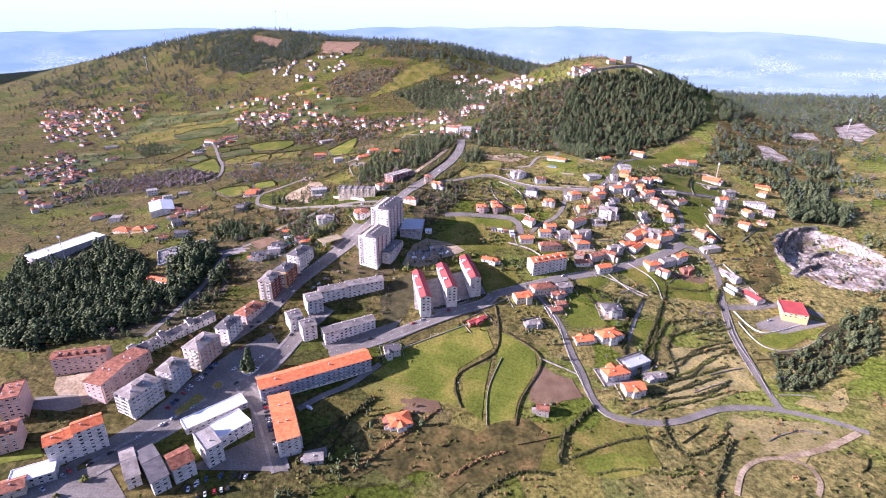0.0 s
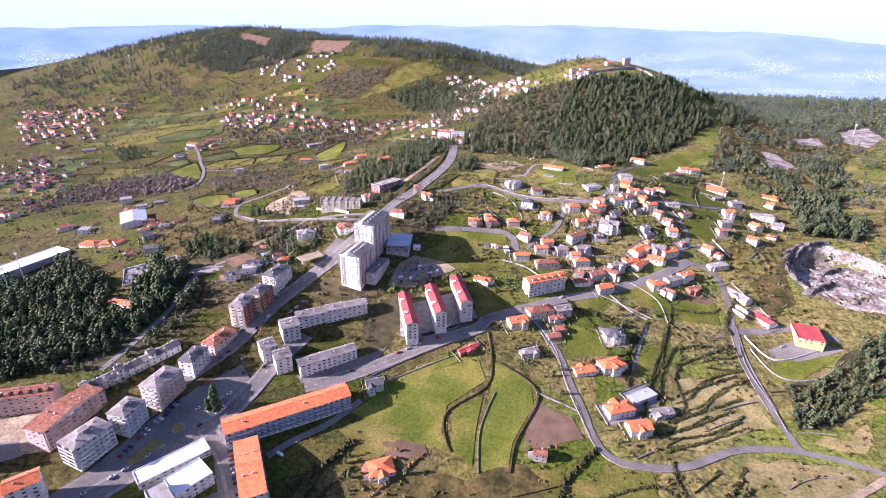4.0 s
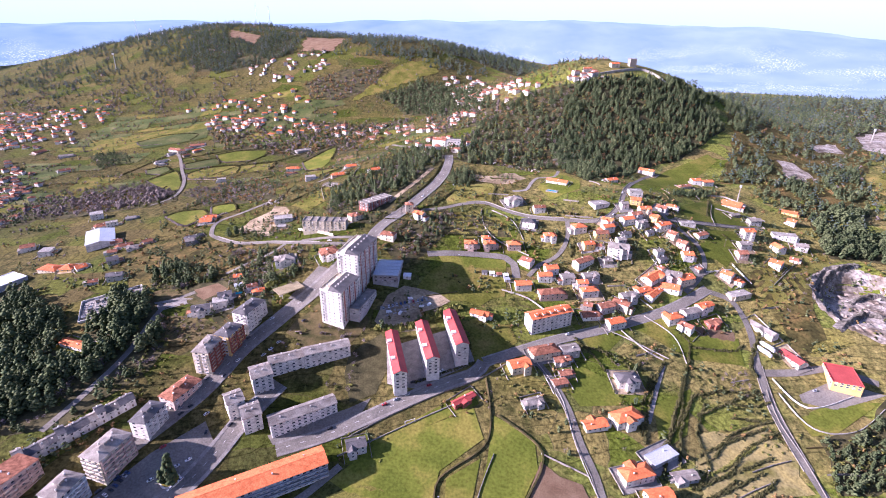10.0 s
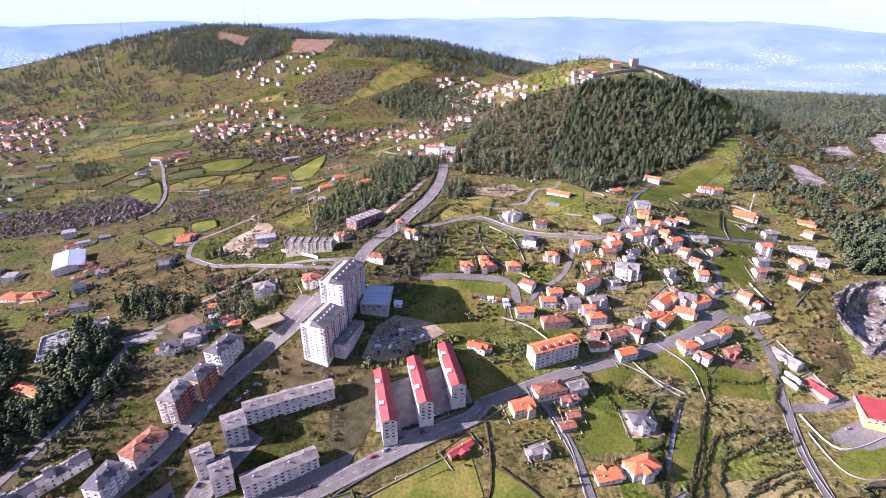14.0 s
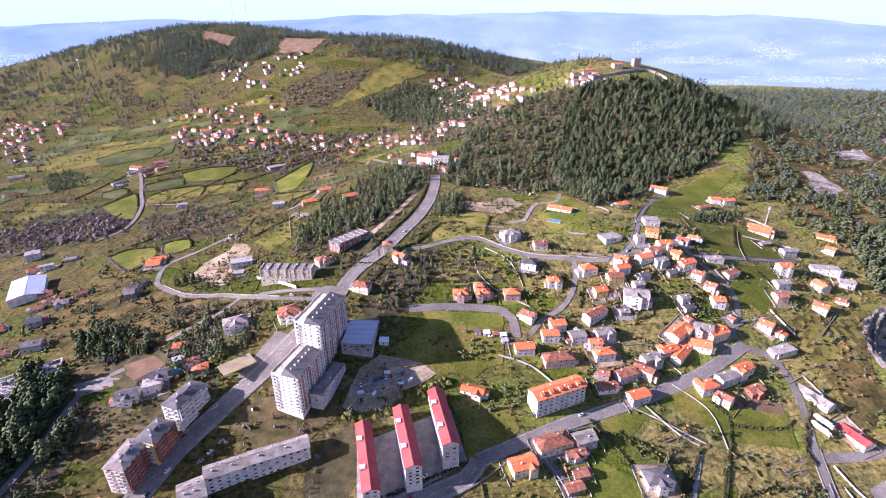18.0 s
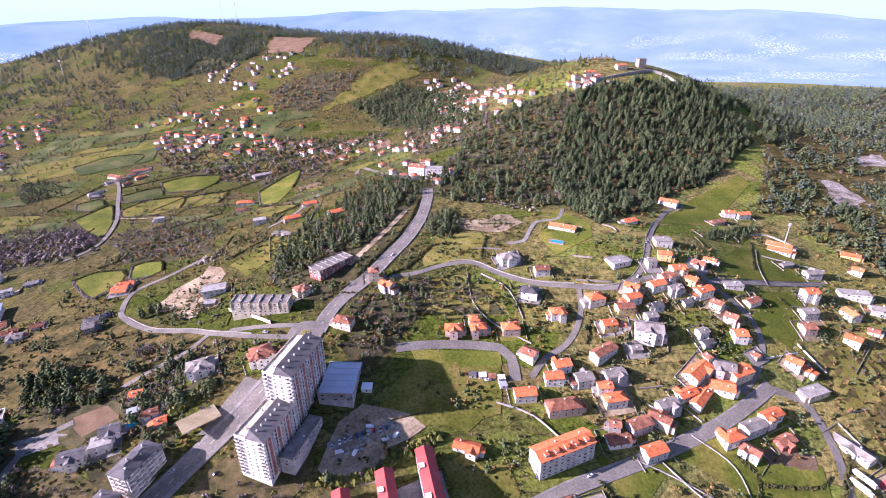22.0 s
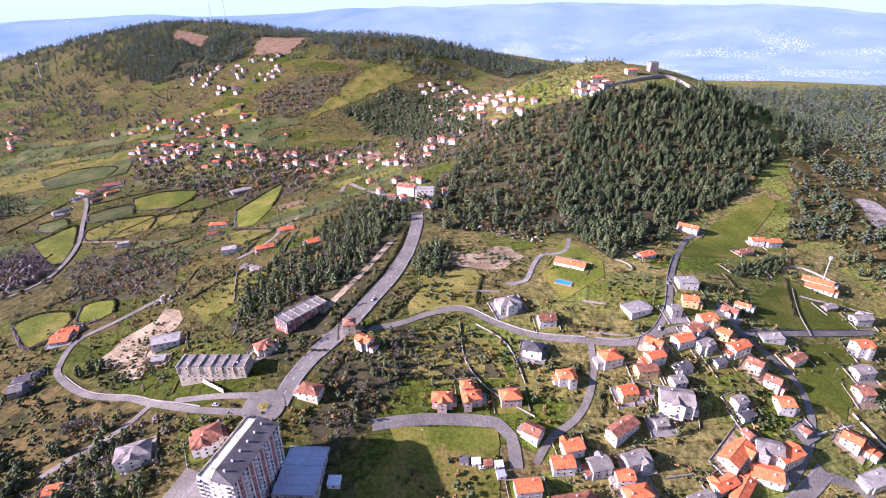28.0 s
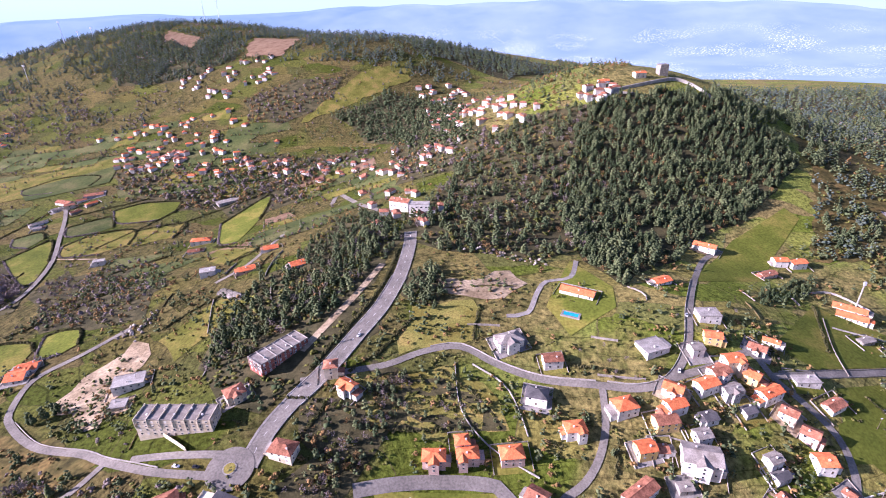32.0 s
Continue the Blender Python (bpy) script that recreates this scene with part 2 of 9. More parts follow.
    scr.color_ramp.elements[0].position, scr.color_ramp.elements[1].position = 0.35, 0.65
    grain = n.new("ShaderNodeTexNoise")
    grain.inputs["Scale"].default_value, grain.inputs["Detail"].default_value = 0.12, 10
    grain.inputs["Roughness"].default_value = 0.68
    l.new(geo.outputs["Position"], grain.inputs["Vector"])
    l.new(grain.outputs["Fac"], scr.inputs["Fac"])
    l.new(scr.outputs["Color"], mix2.inputs[7])
    fine = n.new("ShaderNodeTexNoise")
    fine.inputs["Scale"].default_value, fine.inputs["Detail"].default_value = 0.32, 10
    fine.inputs["Roughness"].default_value = 0.7
    l.new(geo.outputs["Position"], fine.inputs["Vector"])
    fr = n.new("ShaderNodeMapRange")
    fr.inputs["From Min"].default_value, fr.inputs["From Max"].default_value = 0.36, 0.64
    fr.inputs["To Min"].default_value, fr.inputs["To Max"].default_value = 0.4, 1.55
    l.new(fine.outputs["Fac"], fr.inputs["Value"])
    # terrace walls along the contours
    sepz = n.new("ShaderNodeSeparateXYZ")
    l.new(geo.outputs["Position"], sepz.inputs[0])
    wob = n.new("ShaderNodeMath")
    wob.operation = "MULTIPLY_ADD"
    wob.inputs[1].default_value = 9.0
    l.new(warp.outputs["Fac"], wob.inputs[0])
    l.new(sepz.outputs[2], wob.inputs[2])
    fract = n.new("ShaderNodeMath")
    fract.operation = "PINGPONG"
    fract.inputs[1].default_value = 1.7
    l.new(wob.outputs[0], fract.inputs[0])
    tl = n.new("ShaderNodeMapRange")
    tl.inputs["From Min"].default_value, tl.inputs["From Max"].default_value = 0.06, 0.14
    tl.inputs["To Min"].default_value, tl.inputs["To Max"].default_value = 0.55, 1.0
    l.new(fract.outputs[0], tl.inputs["Value"])
    both = n.new("ShaderNodeMath")
    both.operation = "MULTIPLY"
    l.new(fr.outputs[0], both.inputs[0])
    l.new(tl.outputs[0], both.inputs[1])
    # darker heath westward, paler grass eastward, with shade and sunlight put into the tone
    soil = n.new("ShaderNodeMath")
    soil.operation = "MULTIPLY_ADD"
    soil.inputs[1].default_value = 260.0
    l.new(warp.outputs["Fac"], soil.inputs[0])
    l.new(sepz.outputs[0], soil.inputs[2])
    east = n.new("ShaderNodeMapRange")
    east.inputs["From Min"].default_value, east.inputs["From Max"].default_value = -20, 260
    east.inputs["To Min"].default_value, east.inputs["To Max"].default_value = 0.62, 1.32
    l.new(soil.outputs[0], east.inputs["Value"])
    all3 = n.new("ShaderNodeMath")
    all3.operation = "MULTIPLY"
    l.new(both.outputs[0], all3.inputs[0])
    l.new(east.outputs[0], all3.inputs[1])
    hsv = n.new("ShaderNodeHueSaturation")
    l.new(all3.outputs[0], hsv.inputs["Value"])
    l.new(mix2.outputs[2], hsv.inputs["Color"])
    l.new(hsv.outputs[0], b.inputs["Base Color"])
    bp = n.new("ShaderNodeBump")
    bp.inputs["Strength"].default_value, bp.inputs["Distance"].default_value = 0.8, 2.0
    l.new(grain.outputs["Fac"], bp.inputs["Height"])
    l.new(bp.outputs[0], b.inputs["Normal"])
    return m


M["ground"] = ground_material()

# ---- terrain ----
HILLS = []


def hill(x, y, height, radius):
    HILLS.append((x, y, height, radius))


hill(-80, 300, -20, 140)
hill(120, 330, -12, 140)
hill(-230, 380, 18, 140)
hill(250, 480, -12, 140)
hill(0, 450, 23, 110)
hill(-100, 480, 1, 60)
hill(-340, 480, 14, 140)
hill(120, 560, 12, 120)
hill(-200, 640, -10, 100)
hill(30, 640, 1, 110)
hill(280, 700, 30, 140)
hill(-120, 780, 61, 140)
hill(130, 850, -16, 140)
hill(-380, 700, 28, 160)
hill(216, 1220, 117, 160)
hill(60, 1050, 82, 170)
hill(420, 1050, 36, 220)
hill(-80, 1300, 10, 220)
hill(-480, 1480, 83, 300)
hill(-780, 1050, -6, 300)
hill(-1080, 2120, 180, 380)
hill(-400, 2050, 116, 380)
hill(600, 800, 0, 260)
hill(750, 1400, 32, 350)
hill(-1700, 2300, 100, 400)
hill(350, 300, -13, 140)
hill(150, 1800, 99, 350)
hill(-500, 300, -1, 250)
hill(-120, 620, 22, 90)
hill(215, 1210, -12, 70)
hill(150, 700, 31, 90)
hill(60, 720, 22, 110)
hill(1100, 900, 55, 400)
hill(1200, 1700, 58, 400)
hill(-1200, 3200, 59, 400)
hill(-2500, 3500, 89, 700)
hill(-180, 540, 18, 70)
hill(-560, 1620, 20, 170)
hill(-260, 1600, 41, 170)
hill(-900, 1750, 47, 220)
hill(-1250, 1700, 10, 250)
hill(-750, 1430, -11, 150)
hill(-420, 1380, -4, 170)


def ground(x, y):
    """Height of the land at x, y (arrays too)."""
    z = -70.0 + 0.0 * x
    for hx, hy, hh, hr in HILLS:
        z = z + hh * np.exp(-((x - hx) ** 2 + (y - hy) ** 2) / (2 * hr * hr))
    # the quarry's bowl: a flat floor inside, steep sides
    q = ((x - 376) / 64) ** 2 + ((y - 588) / 56) ** 2
    s = np.clip((q - 0.42) / 0.58, 0, 1)
    s = s * s * (3 - 2 * s)
    return np.where(q < 1, np.minimum(z, -54 + (z + 54) * s), z)


def steps(fine0, fine1, step, end0, end1, grow):
    """Grid lines: even from fine0 to fine1, then wider and wider out to the ends."""
    mid = list(np.arange(fine0, fine1 + 0.1, step))
    lo, hi, s = [], [], step
    while (lo[-1] if lo else fine0) > end0:
        s *= grow
        lo.append((lo[-1] if lo else fine0) - s)
    s = step
    while (hi[-1] if hi else fine1) < end1:
        s *= grow
        hi.append((hi[-1] if hi else fine1) + s)
    return np.array(lo[::-1] + mid + hi)


def build_ground():
    xs, ys = steps(-420, 420, 5, -4600, 4600, 1.05), steps(180, 900, 5, -1200, 3700, 1.04)
    gx, gy = np.meshgrid(xs, ys)
    gz = ground(gx, gy)
    far = np.clip((gy - 2300) / 1200, 0, 1)
    gz = gz * (1 - far) + far * -60
    nx, ny = len(xs), len(ys)
    me = bpy.data.meshes.new("ground")
    verts = np.stack([gx.ravel(), gy.ravel(), gz.ravel()], 1)
    i = (np.arange(ny - 1)[:, None] * nx + np.arange(nx - 1)).ravel()
    quads = np.stack([i, i + 1, i + nx + 1, i + nx], 1)
    me.from_pydata(verts.tolist(), [], quads.tolist())
    me.polygons.foreach_set("use_smooth", [True] * len(me.polygons))
    me.materials.append(M["ground"])
    return tagged(new("ground", me), "hilly land of small green and brown winter fields", "ground", kind="structure")


build_ground()

# ---- shared pieces ----
def mesh_of(name, bm, *mats):
    me = bpy.data.meshes.new(name)
    bm.to_mesh(me)
    bm.free()
    for m in mats:
        me.materials.append(M[m])
    return me


def window_mesh(w, h, shut=0.0):
    """A window facing -y: a raised frame round a sunken pane, and a roller shutter let down by a share of its height."""
    bm = bmesh.new()
    t = 0.11
    zs = h - t - shut * (h - 2 * t)
    xs, zz = (-w / 2, -w / 2 + t, w / 2 - t, w / 2), [0, t] + ([zs] if 0 < shut < 0.97 else []) + [h - t, h]
    v = [[bm.verts.new((x, -0.1, z)) for x in xs] for z in zz]
    panes = []
    for j in range(len(zz) - 1):
        for i in range(3):
            f = bm.faces.new((v[j][i], v[j][i + 1], v[j + 1][i + 1], v[j + 1][i]))
            if i == 1 and 0 < j < len(zz) - 2:
                panes.append((f, 2 if shut and (shut >= 0.97 or j == 2) else 1))
    rim = [e for e in bm.edges if e.is_boundary]
    out = bmesh.ops.extrude_edge_only(bm, edges=rim)["geom"]
    for q in out:
        if isinstance(q, bmesh.types.BMVert):
            q.co.y = 0.02
    for f, k in panes:
        e = bmesh.ops.inset_individual(bm, faces=[f], thickness=0.01, depth=-0.06 if k == 1 else -0.03)
        f.material_index = k
    return mesh_of("window", bm, "white", "glass", "shutter")


WIN = [window_mesh(1.5, 1.5), window_mesh(1.5, 1.5, 0.4), window_mesh(1.5, 1.5, 0.98)]
WIDE = [window_mesh(2.2, 1.5), window_mesh(2.2, 1.5, 0.4), window_mesh(2.2, 1.5, 0.9)]
TALL = [window_mesh(1.6, 2.1), window_mesh(1.6, 2.1, 0.5), window_mesh(1.6, 2.1, 0.9)]


def door_mesh(w, h):
    bm = bmesh.new()
    box(bm, -w / 2 - 0.1, w / 2 + 0.1, -0.05, 0.0, 0, h + 0.1)
    box(bm, -w / 2, w / 2, -0.09, -0.05, 0, h)
    for i in range(6, 12):
        bm.faces.ensure_lookup_table()
        bm.faces[i].material_index = 1
    return mesh_of("door", bm, "white", "bark")


def balcony_mesh(w, d):
    """A slab with a solid parapet on three sides."""
    bm = bmesh.new()
    box(bm, -w / 2, w / 2, -d, 0, -0.15, 0)
    box(bm, -w / 2, w / 2, -d, -d + 0.1, 0, 1.0)
    box(bm, -w / 2, -w / 2 + 0.1, -d + 0.1, 0, 0, 1.0)
    box(bm, w / 2 - 0.1, w / 2, -d + 0.1, 0, 0, 1.0)
    return mesh_of("balcony", bm, "white")


DOOR, GATE = door_mesh(1.0, 2.1), door_mesh(2.8, 2.4)
BALCONY, BALCONY_SMALL = balcony_mesh(3.4, 1.2), balcony_mesh(2.2, 1.0)


def chimney_mesh(w, h):
    bm = bmesh.new()
    box(bm, -w / 2, w / 2, -w / 2, w / 2, -1.5, h)
    box(bm, -w / 2 - 0.12, w / 2 + 0.12, -w / 2 - 0.12, w / 2 + 0.12, h, h + 0.15)
    box(bm, -w / 3, w / 3, -w / 3, w / 3, h + 0.15, h + 0.4)
    return mesh_of("chimney", bm, "white")


CHIMNEY = chimney_mesh(0.8, 1.1)


def side(w, d, k):
    """The pose of wall k (0 front, 1 right, 2 back, 3 left) of a w by d house, x along the wall, -y outwards; and its length."""
    at = ((0, -d / 2, 0), (w / 2, 0, 90), (0, d / 2, 180), (-w / 2, 0, 270))[k]
    return pose(at[0], at[1], 0, 0, 0, at[2]), (w, d)[k % 2]


def gable_roof(w, d, h, rise, over=0.5, thick=0.22, hip=0.0):
    """A pitched roof, ridge along x; hip: how far the ridge ends stand in from the gables."""
    bm = bmesh.new()
    a, b = w / 2 + over, d / 2 + over
    drop = rise * over / (d / 2)
    lower, upper = [], []
    for dz, row in ((0, lower), (thick, upper)):
        for x, y, z in ((-a, -b, h - drop), (a, -b, h - drop), (a, b, h - drop), (-a, b, h - drop), (-a + hip, 0, h + rise), (a - hip, 0, h + rise)):
            row.append(bm.verts.new((x, y, z + dz)))
    quads = ((0, 1, 5, 4), (2, 3, 4, 5), (1, 2, 5), (3, 0, 4)) if hip else ((0, 1, 5, 4), (2, 3, 4, 5))
    for q in quads:
        bm.faces.new([upper[i] for i in q])
        bm.faces.new([lower[i] for i in reversed(q)])
    rim = ((0, 1), (1, 2), (2, 3), (3, 0)) if hip else ((0, 1), (2, 3), (1, 5), (5, 2), (3, 4), (4, 0))
    for i, j in rim:
        bm.faces.new((lower[i], lower[j], upper[j], upper[i]))
    # ridge cap
    box(bm, -a + hip, a - hip, -0.16, 0.16, h + rise + thick - 0.06, h + rise + thick + 0.1)
    return bm


def wall_body(w, d, h, rise, deep=3.0):
    """Walls with gables, going down into the slope."""
    bm = bmesh.new()
    v = {}
    for s in (-1, 1):
        v[s] = [bm.verts.new((s * w / 2, y, z)) for y, z in ((-d / 2, -deep), (d / 2, -deep), (d / 2, h), (0, h + rise), (-d / 2, h))]
    bm.faces.new(v[1])
    bm.faces.new(v[-1][::-1])
    for i in range(5):
        j = (i + 1) % 5
        bm.faces.new((v[-1][i], v[-1][j], v[1][j], v[1][i]))
    bmesh.ops.recalc_face_normals(bm, faces=bm.faces)
    return bm


def openings(parent, w, d, floors, rng, pitch=2.9, gap=4.0, kinds=None, sides=(0, 1, 2, 3), balcony=None, ground_floor=True, first=0.9, every=1):
    kinds = kinds or (WIN if floors < 4 else TALL)
    for k in sides:
        m, length = side(w, d, k)
        out = parent.matrix_basis.to_3x3() @ (m.to_3x3() @ Vector((0, -1, 0)))
        if out.y > 0.35:
            continue
        count = max(1, int((length - 0.8) / gap))
        for f in range(floors):
            for i in range(count):
                x = (i - (count - 1) / 2) * (length - 1.2) / max(count, 1)
                z = f * pitch + first
                if f == 0 and ground_floor and k in (0, 2) and i == count // 2:
                    piece("door", DOOR, parent, m @ Matrix.Translation((x, 0, 0)))
                    continue
                piece("window", kinds[rng.choice((0, 0, 0, 1, 1, 2))], parent, m @ Matrix.Translation((x, 0, z)))
                if balcony and f and k in balcony and i % every == 0:
                    piece("balcony", BALCONY_SMALL if gap < 3.5 else BALCONY, parent, m @ Matrix.Translation((x, 0, f * pitch)))


TAKEN, STREETS, PLOTS = set(), set(), []


def take(x, y, r):
    for i in range(int((x - r) // 4), int((x + r) // 4) + 1):
        for j in range(int((y - r) // 4), int((y + r) // 4) + 1):
            TAKEN.add((i, j))


RNG = random.Random(5)
WINGS = random.Random(15)
ROOF_WORDS = {"tiles": "orange clay tile roof", "old_tiles": "weathered brown tile roof", "dark_roof": "dark slate roof", "fibre": "grey fibre-cement roof",
              "red_sheet": "red sheet roof", "metal": "grey metal roof", "white_roof": "white roof", "concrete": "flat concrete roof"}
WALL_WORDS = {"white": "white rendered", "cream": "cream rendered", "grey": "grey rendered", "ochre": "ochre yellow", "pink": "pink rendered", "stone": "granite stone",
              "brick": "red brick", "concrete": "bare concrete"}


def house(x, y, rot, w, d, floors=2, wall="white", roof="tiles", style="gable", label="", z=None, group="houses of the town"):
    """A dwelling on the slope, its ridge along its own x."""
    h = floors * 2.9
    take(x, y, max(w, d) * 0.6)
    zz = float(ground(x, y)) if z is None else z
    o = new("house")
    o.matrix_basis = pose(x, y, zz, 0, 0, rot)
    PLOTS.append((x, y, rot, w, d))
    tagged(o, label or "%s house with a %s" % (WALL_WORDS[wall], ROOF_WORDS[roof]), "house", group)
    rise = 0.0 if style == "flat" else min(d * 0.2, 2.4)
    if style == "flat":
        bm = bmesh.new()
        box(bm, -w / 2, w / 2, -d / 2, d / 2, -3, h)
        part("wall", bm, M[wall], o)
        bm = bmesh.new()
        box(bm, -w / 2 - 0.3, w / 2 + 0.3, -d / 2 - 0.3, d / 2 + 0.3, h, h + 0.25)
        for s in (-1, 1):
            box(bm, -w / 2 - 0.3, w / 2 + 0.3, s * (d / 2 + 0.2) - 0.1, s * (d / 2 + 0.2) + 0.1, h + 0.25, h + 0.6)
        r = part("roof", bm, M[roof], o)
    else:
        hip = d / 2 + 0.5 if style == "hip" else 0.0
        part("wall", wall_body(w, d, h, 0.0 if hip else rise), M[wall], o)
        r = part("roof", gable_roof(w, d, h, rise, hip=min(hip, w / 2 - 0.2) if hip else 0.0), M[roof], o)
    piece("chimney", CHIMNEY, r, pose(w * RNG.uniform(-0.3, 0.3), d * 0.2 * RNG.choice((-1, 1)), h + rise * 0.5))
    openings(o, w, d, floors, RNG, gap=4.0 if y < 780 else 7.0, sides=(0, 1, 2, 3) if y < 780 else (0, 3))
    j = WINGS.random()
    if group == "houses of the town" and style != "flat" and w > 11 and y < 720 and j < 0.6:
        # a wing across the middle of one long side
        sy, deep, ww = (1 if j < 0.15 else -1), WINGS.uniform(1.8, 3.2), w * WINGS.uniform(0.34, 0.46)
        length = d / 2 + deep
        m = pose(w * WINGS.choice((-0.24, 0.0, 0.24)), sy * length / 2, 0, 0, 0, 90)
        wing = part("wing", wall_body(length, ww, h - 0.05, min(ww * 0.22, rise * 0.85)), M[wall], o)
        wing.matrix_basis = m
        part("wing_roof", gable_roof(length, ww, h - 0.05, min(ww * 0.22, rise * 0.85), 0.35, 0.2), M[roof], wing)
        if sy < 0:
            for f in range(floors):
                piece("window", WIN[j > 0.4], o, pose(m.translation.x, -d / 2 - deep, f * 2.9 + 0.9))
    k = RNG.random()
    if group == "houses of the town" and k < 0.62:
        # a lean-to against one gable
        sx, aw, ad = RNG.choice((-1, 1)), RNG.uniform(2.6, 4.2), d * RNG.uniform(0.5, 0.8)
        bm = bmesh.new()
        v = [bm.verts.new(q) for q in ((0, -ad / 2, -3), (aw, -ad / 2, -3), (aw, ad / 2, -3), (0, ad / 2, -3), (0, -ad / 2, 3.1), (aw, -ad / 2, 2.5), (aw, ad / 2, 2.5), (0, ad / 2, 3.1))]
        for f in ((3, 2, 1, 0), (4, 5, 6, 7), (0, 1, 5, 4), (1, 2, 6, 5), (2, 3, 7, 6), (3, 0, 4, 7)):
            bm.faces.new([v[i] for i in f])
        an = part("annex", bm, M[wall], o)
        an.matrix_basis = pose(sx * w / 2, 0, 0, 0, 0, 0 if sx > 0 else 180)
        bm = bmesh.new()
        v = [bm.verts.new(q) for q in ((-0.05, -ad / 2 - 0.3, 3.14), (aw + 0.4, -ad / 2 - 0.3, 2.46), (aw + 0.4, ad / 2 + 0.3, 2.46), (-0.05, ad / 2 + 0.3, 3.14))]
        u = [bm.verts.new(q.co + Vector((0, 0, 0.16))) for q in v]
        bm.faces.new(u)
        bm.faces.new(v[::-1])
        for i in range(4):
            bm.faces.new((v[i], v[(i + 1) % 4], u[(i + 1) % 4], u[i]))
        part("annex_roof", bm, M[RNG.choice((roof, "old_tiles", "fibre"))], an)
    if group == "houses of the town" and k > 0.3:
        # a walled yard
        m = o.matrix_basis
        a, b = w / 2 + RNG.uniform(2.5, 5), d / 2 + RNG.uniform(2.5, 5)
        c = [m @ Vector(q) for q in ((-a, -b, 0), (a, -b, 0), (a, b, 0), (-a, b, 0))]
        if k > 0.62:
            tagged(drape("yard", [(q.x, q.y) for q in c], RNG.choice(("track", "pavement", "dry", "grass")), 0.28), "yard round a house", "yard", kind="structure")
        ribbon_wall = [(c[i % 4].x, c[i % 4].y) for i in (1, 2, 3, 0)]
        stone_wall(ribbon_wall, 1.1, 0.3, RNG.choice(("concrete", "stone", "stone")), "low garden wall round a house plot")
    return o


def gallery(o, w, d, k, floors, pitch, rail):
    """Continuous balconies along one wall, a slab, a parapet and cross walls on every storey."""
    m, length = side(w, d, k)
    for f in range(1, floors):
        bm = bmesh.new()
        z = f * pitch
        box(bm, -length / 2 + 0.5, length / 2 - 0.5, -1.4, 0, z - 0.15, z)
        box(bm, -length / 2 + 0.5, length / 2 - 0.5, -1.4, -1.28, z, z + 1.0)
        n = max(2, int(length / 7.5))
        for i in range(n + 1):
            x = -length / 2 + 0.5 + (length - 1.0) * i / n
            box(bm, x - 0.1, x + 0.1, -1.36, 0, z, z + pitch - 0.2)
        part("balcony", bm, M[rail], o).matrix_basis = m


def row_of_dormers(r, w, d, h, rise, count, wall, roof):
    """Small gabled dormers along the front slope of a roof."""
    for i in range(count):
        x = (i - (count - 1) / 2) * (w - 3) / count
        bm = bmesh.new()
        box(bm, x - 1.2, x + 1.2, -d * 0.38, -d * 0.12, h + 0.2, h + rise * 0.55 + 0.9)
        part("dormer", bm, M[wall], r)
        bm = gable_roof(2.6, d * 0.26, 0, 0.5, 0.2, 0.12)
        part("dormer_roof", bm, M[roof], r).matrix_basis = pose(x, -d * 0.25, h + rise * 0.55 + 0.9)


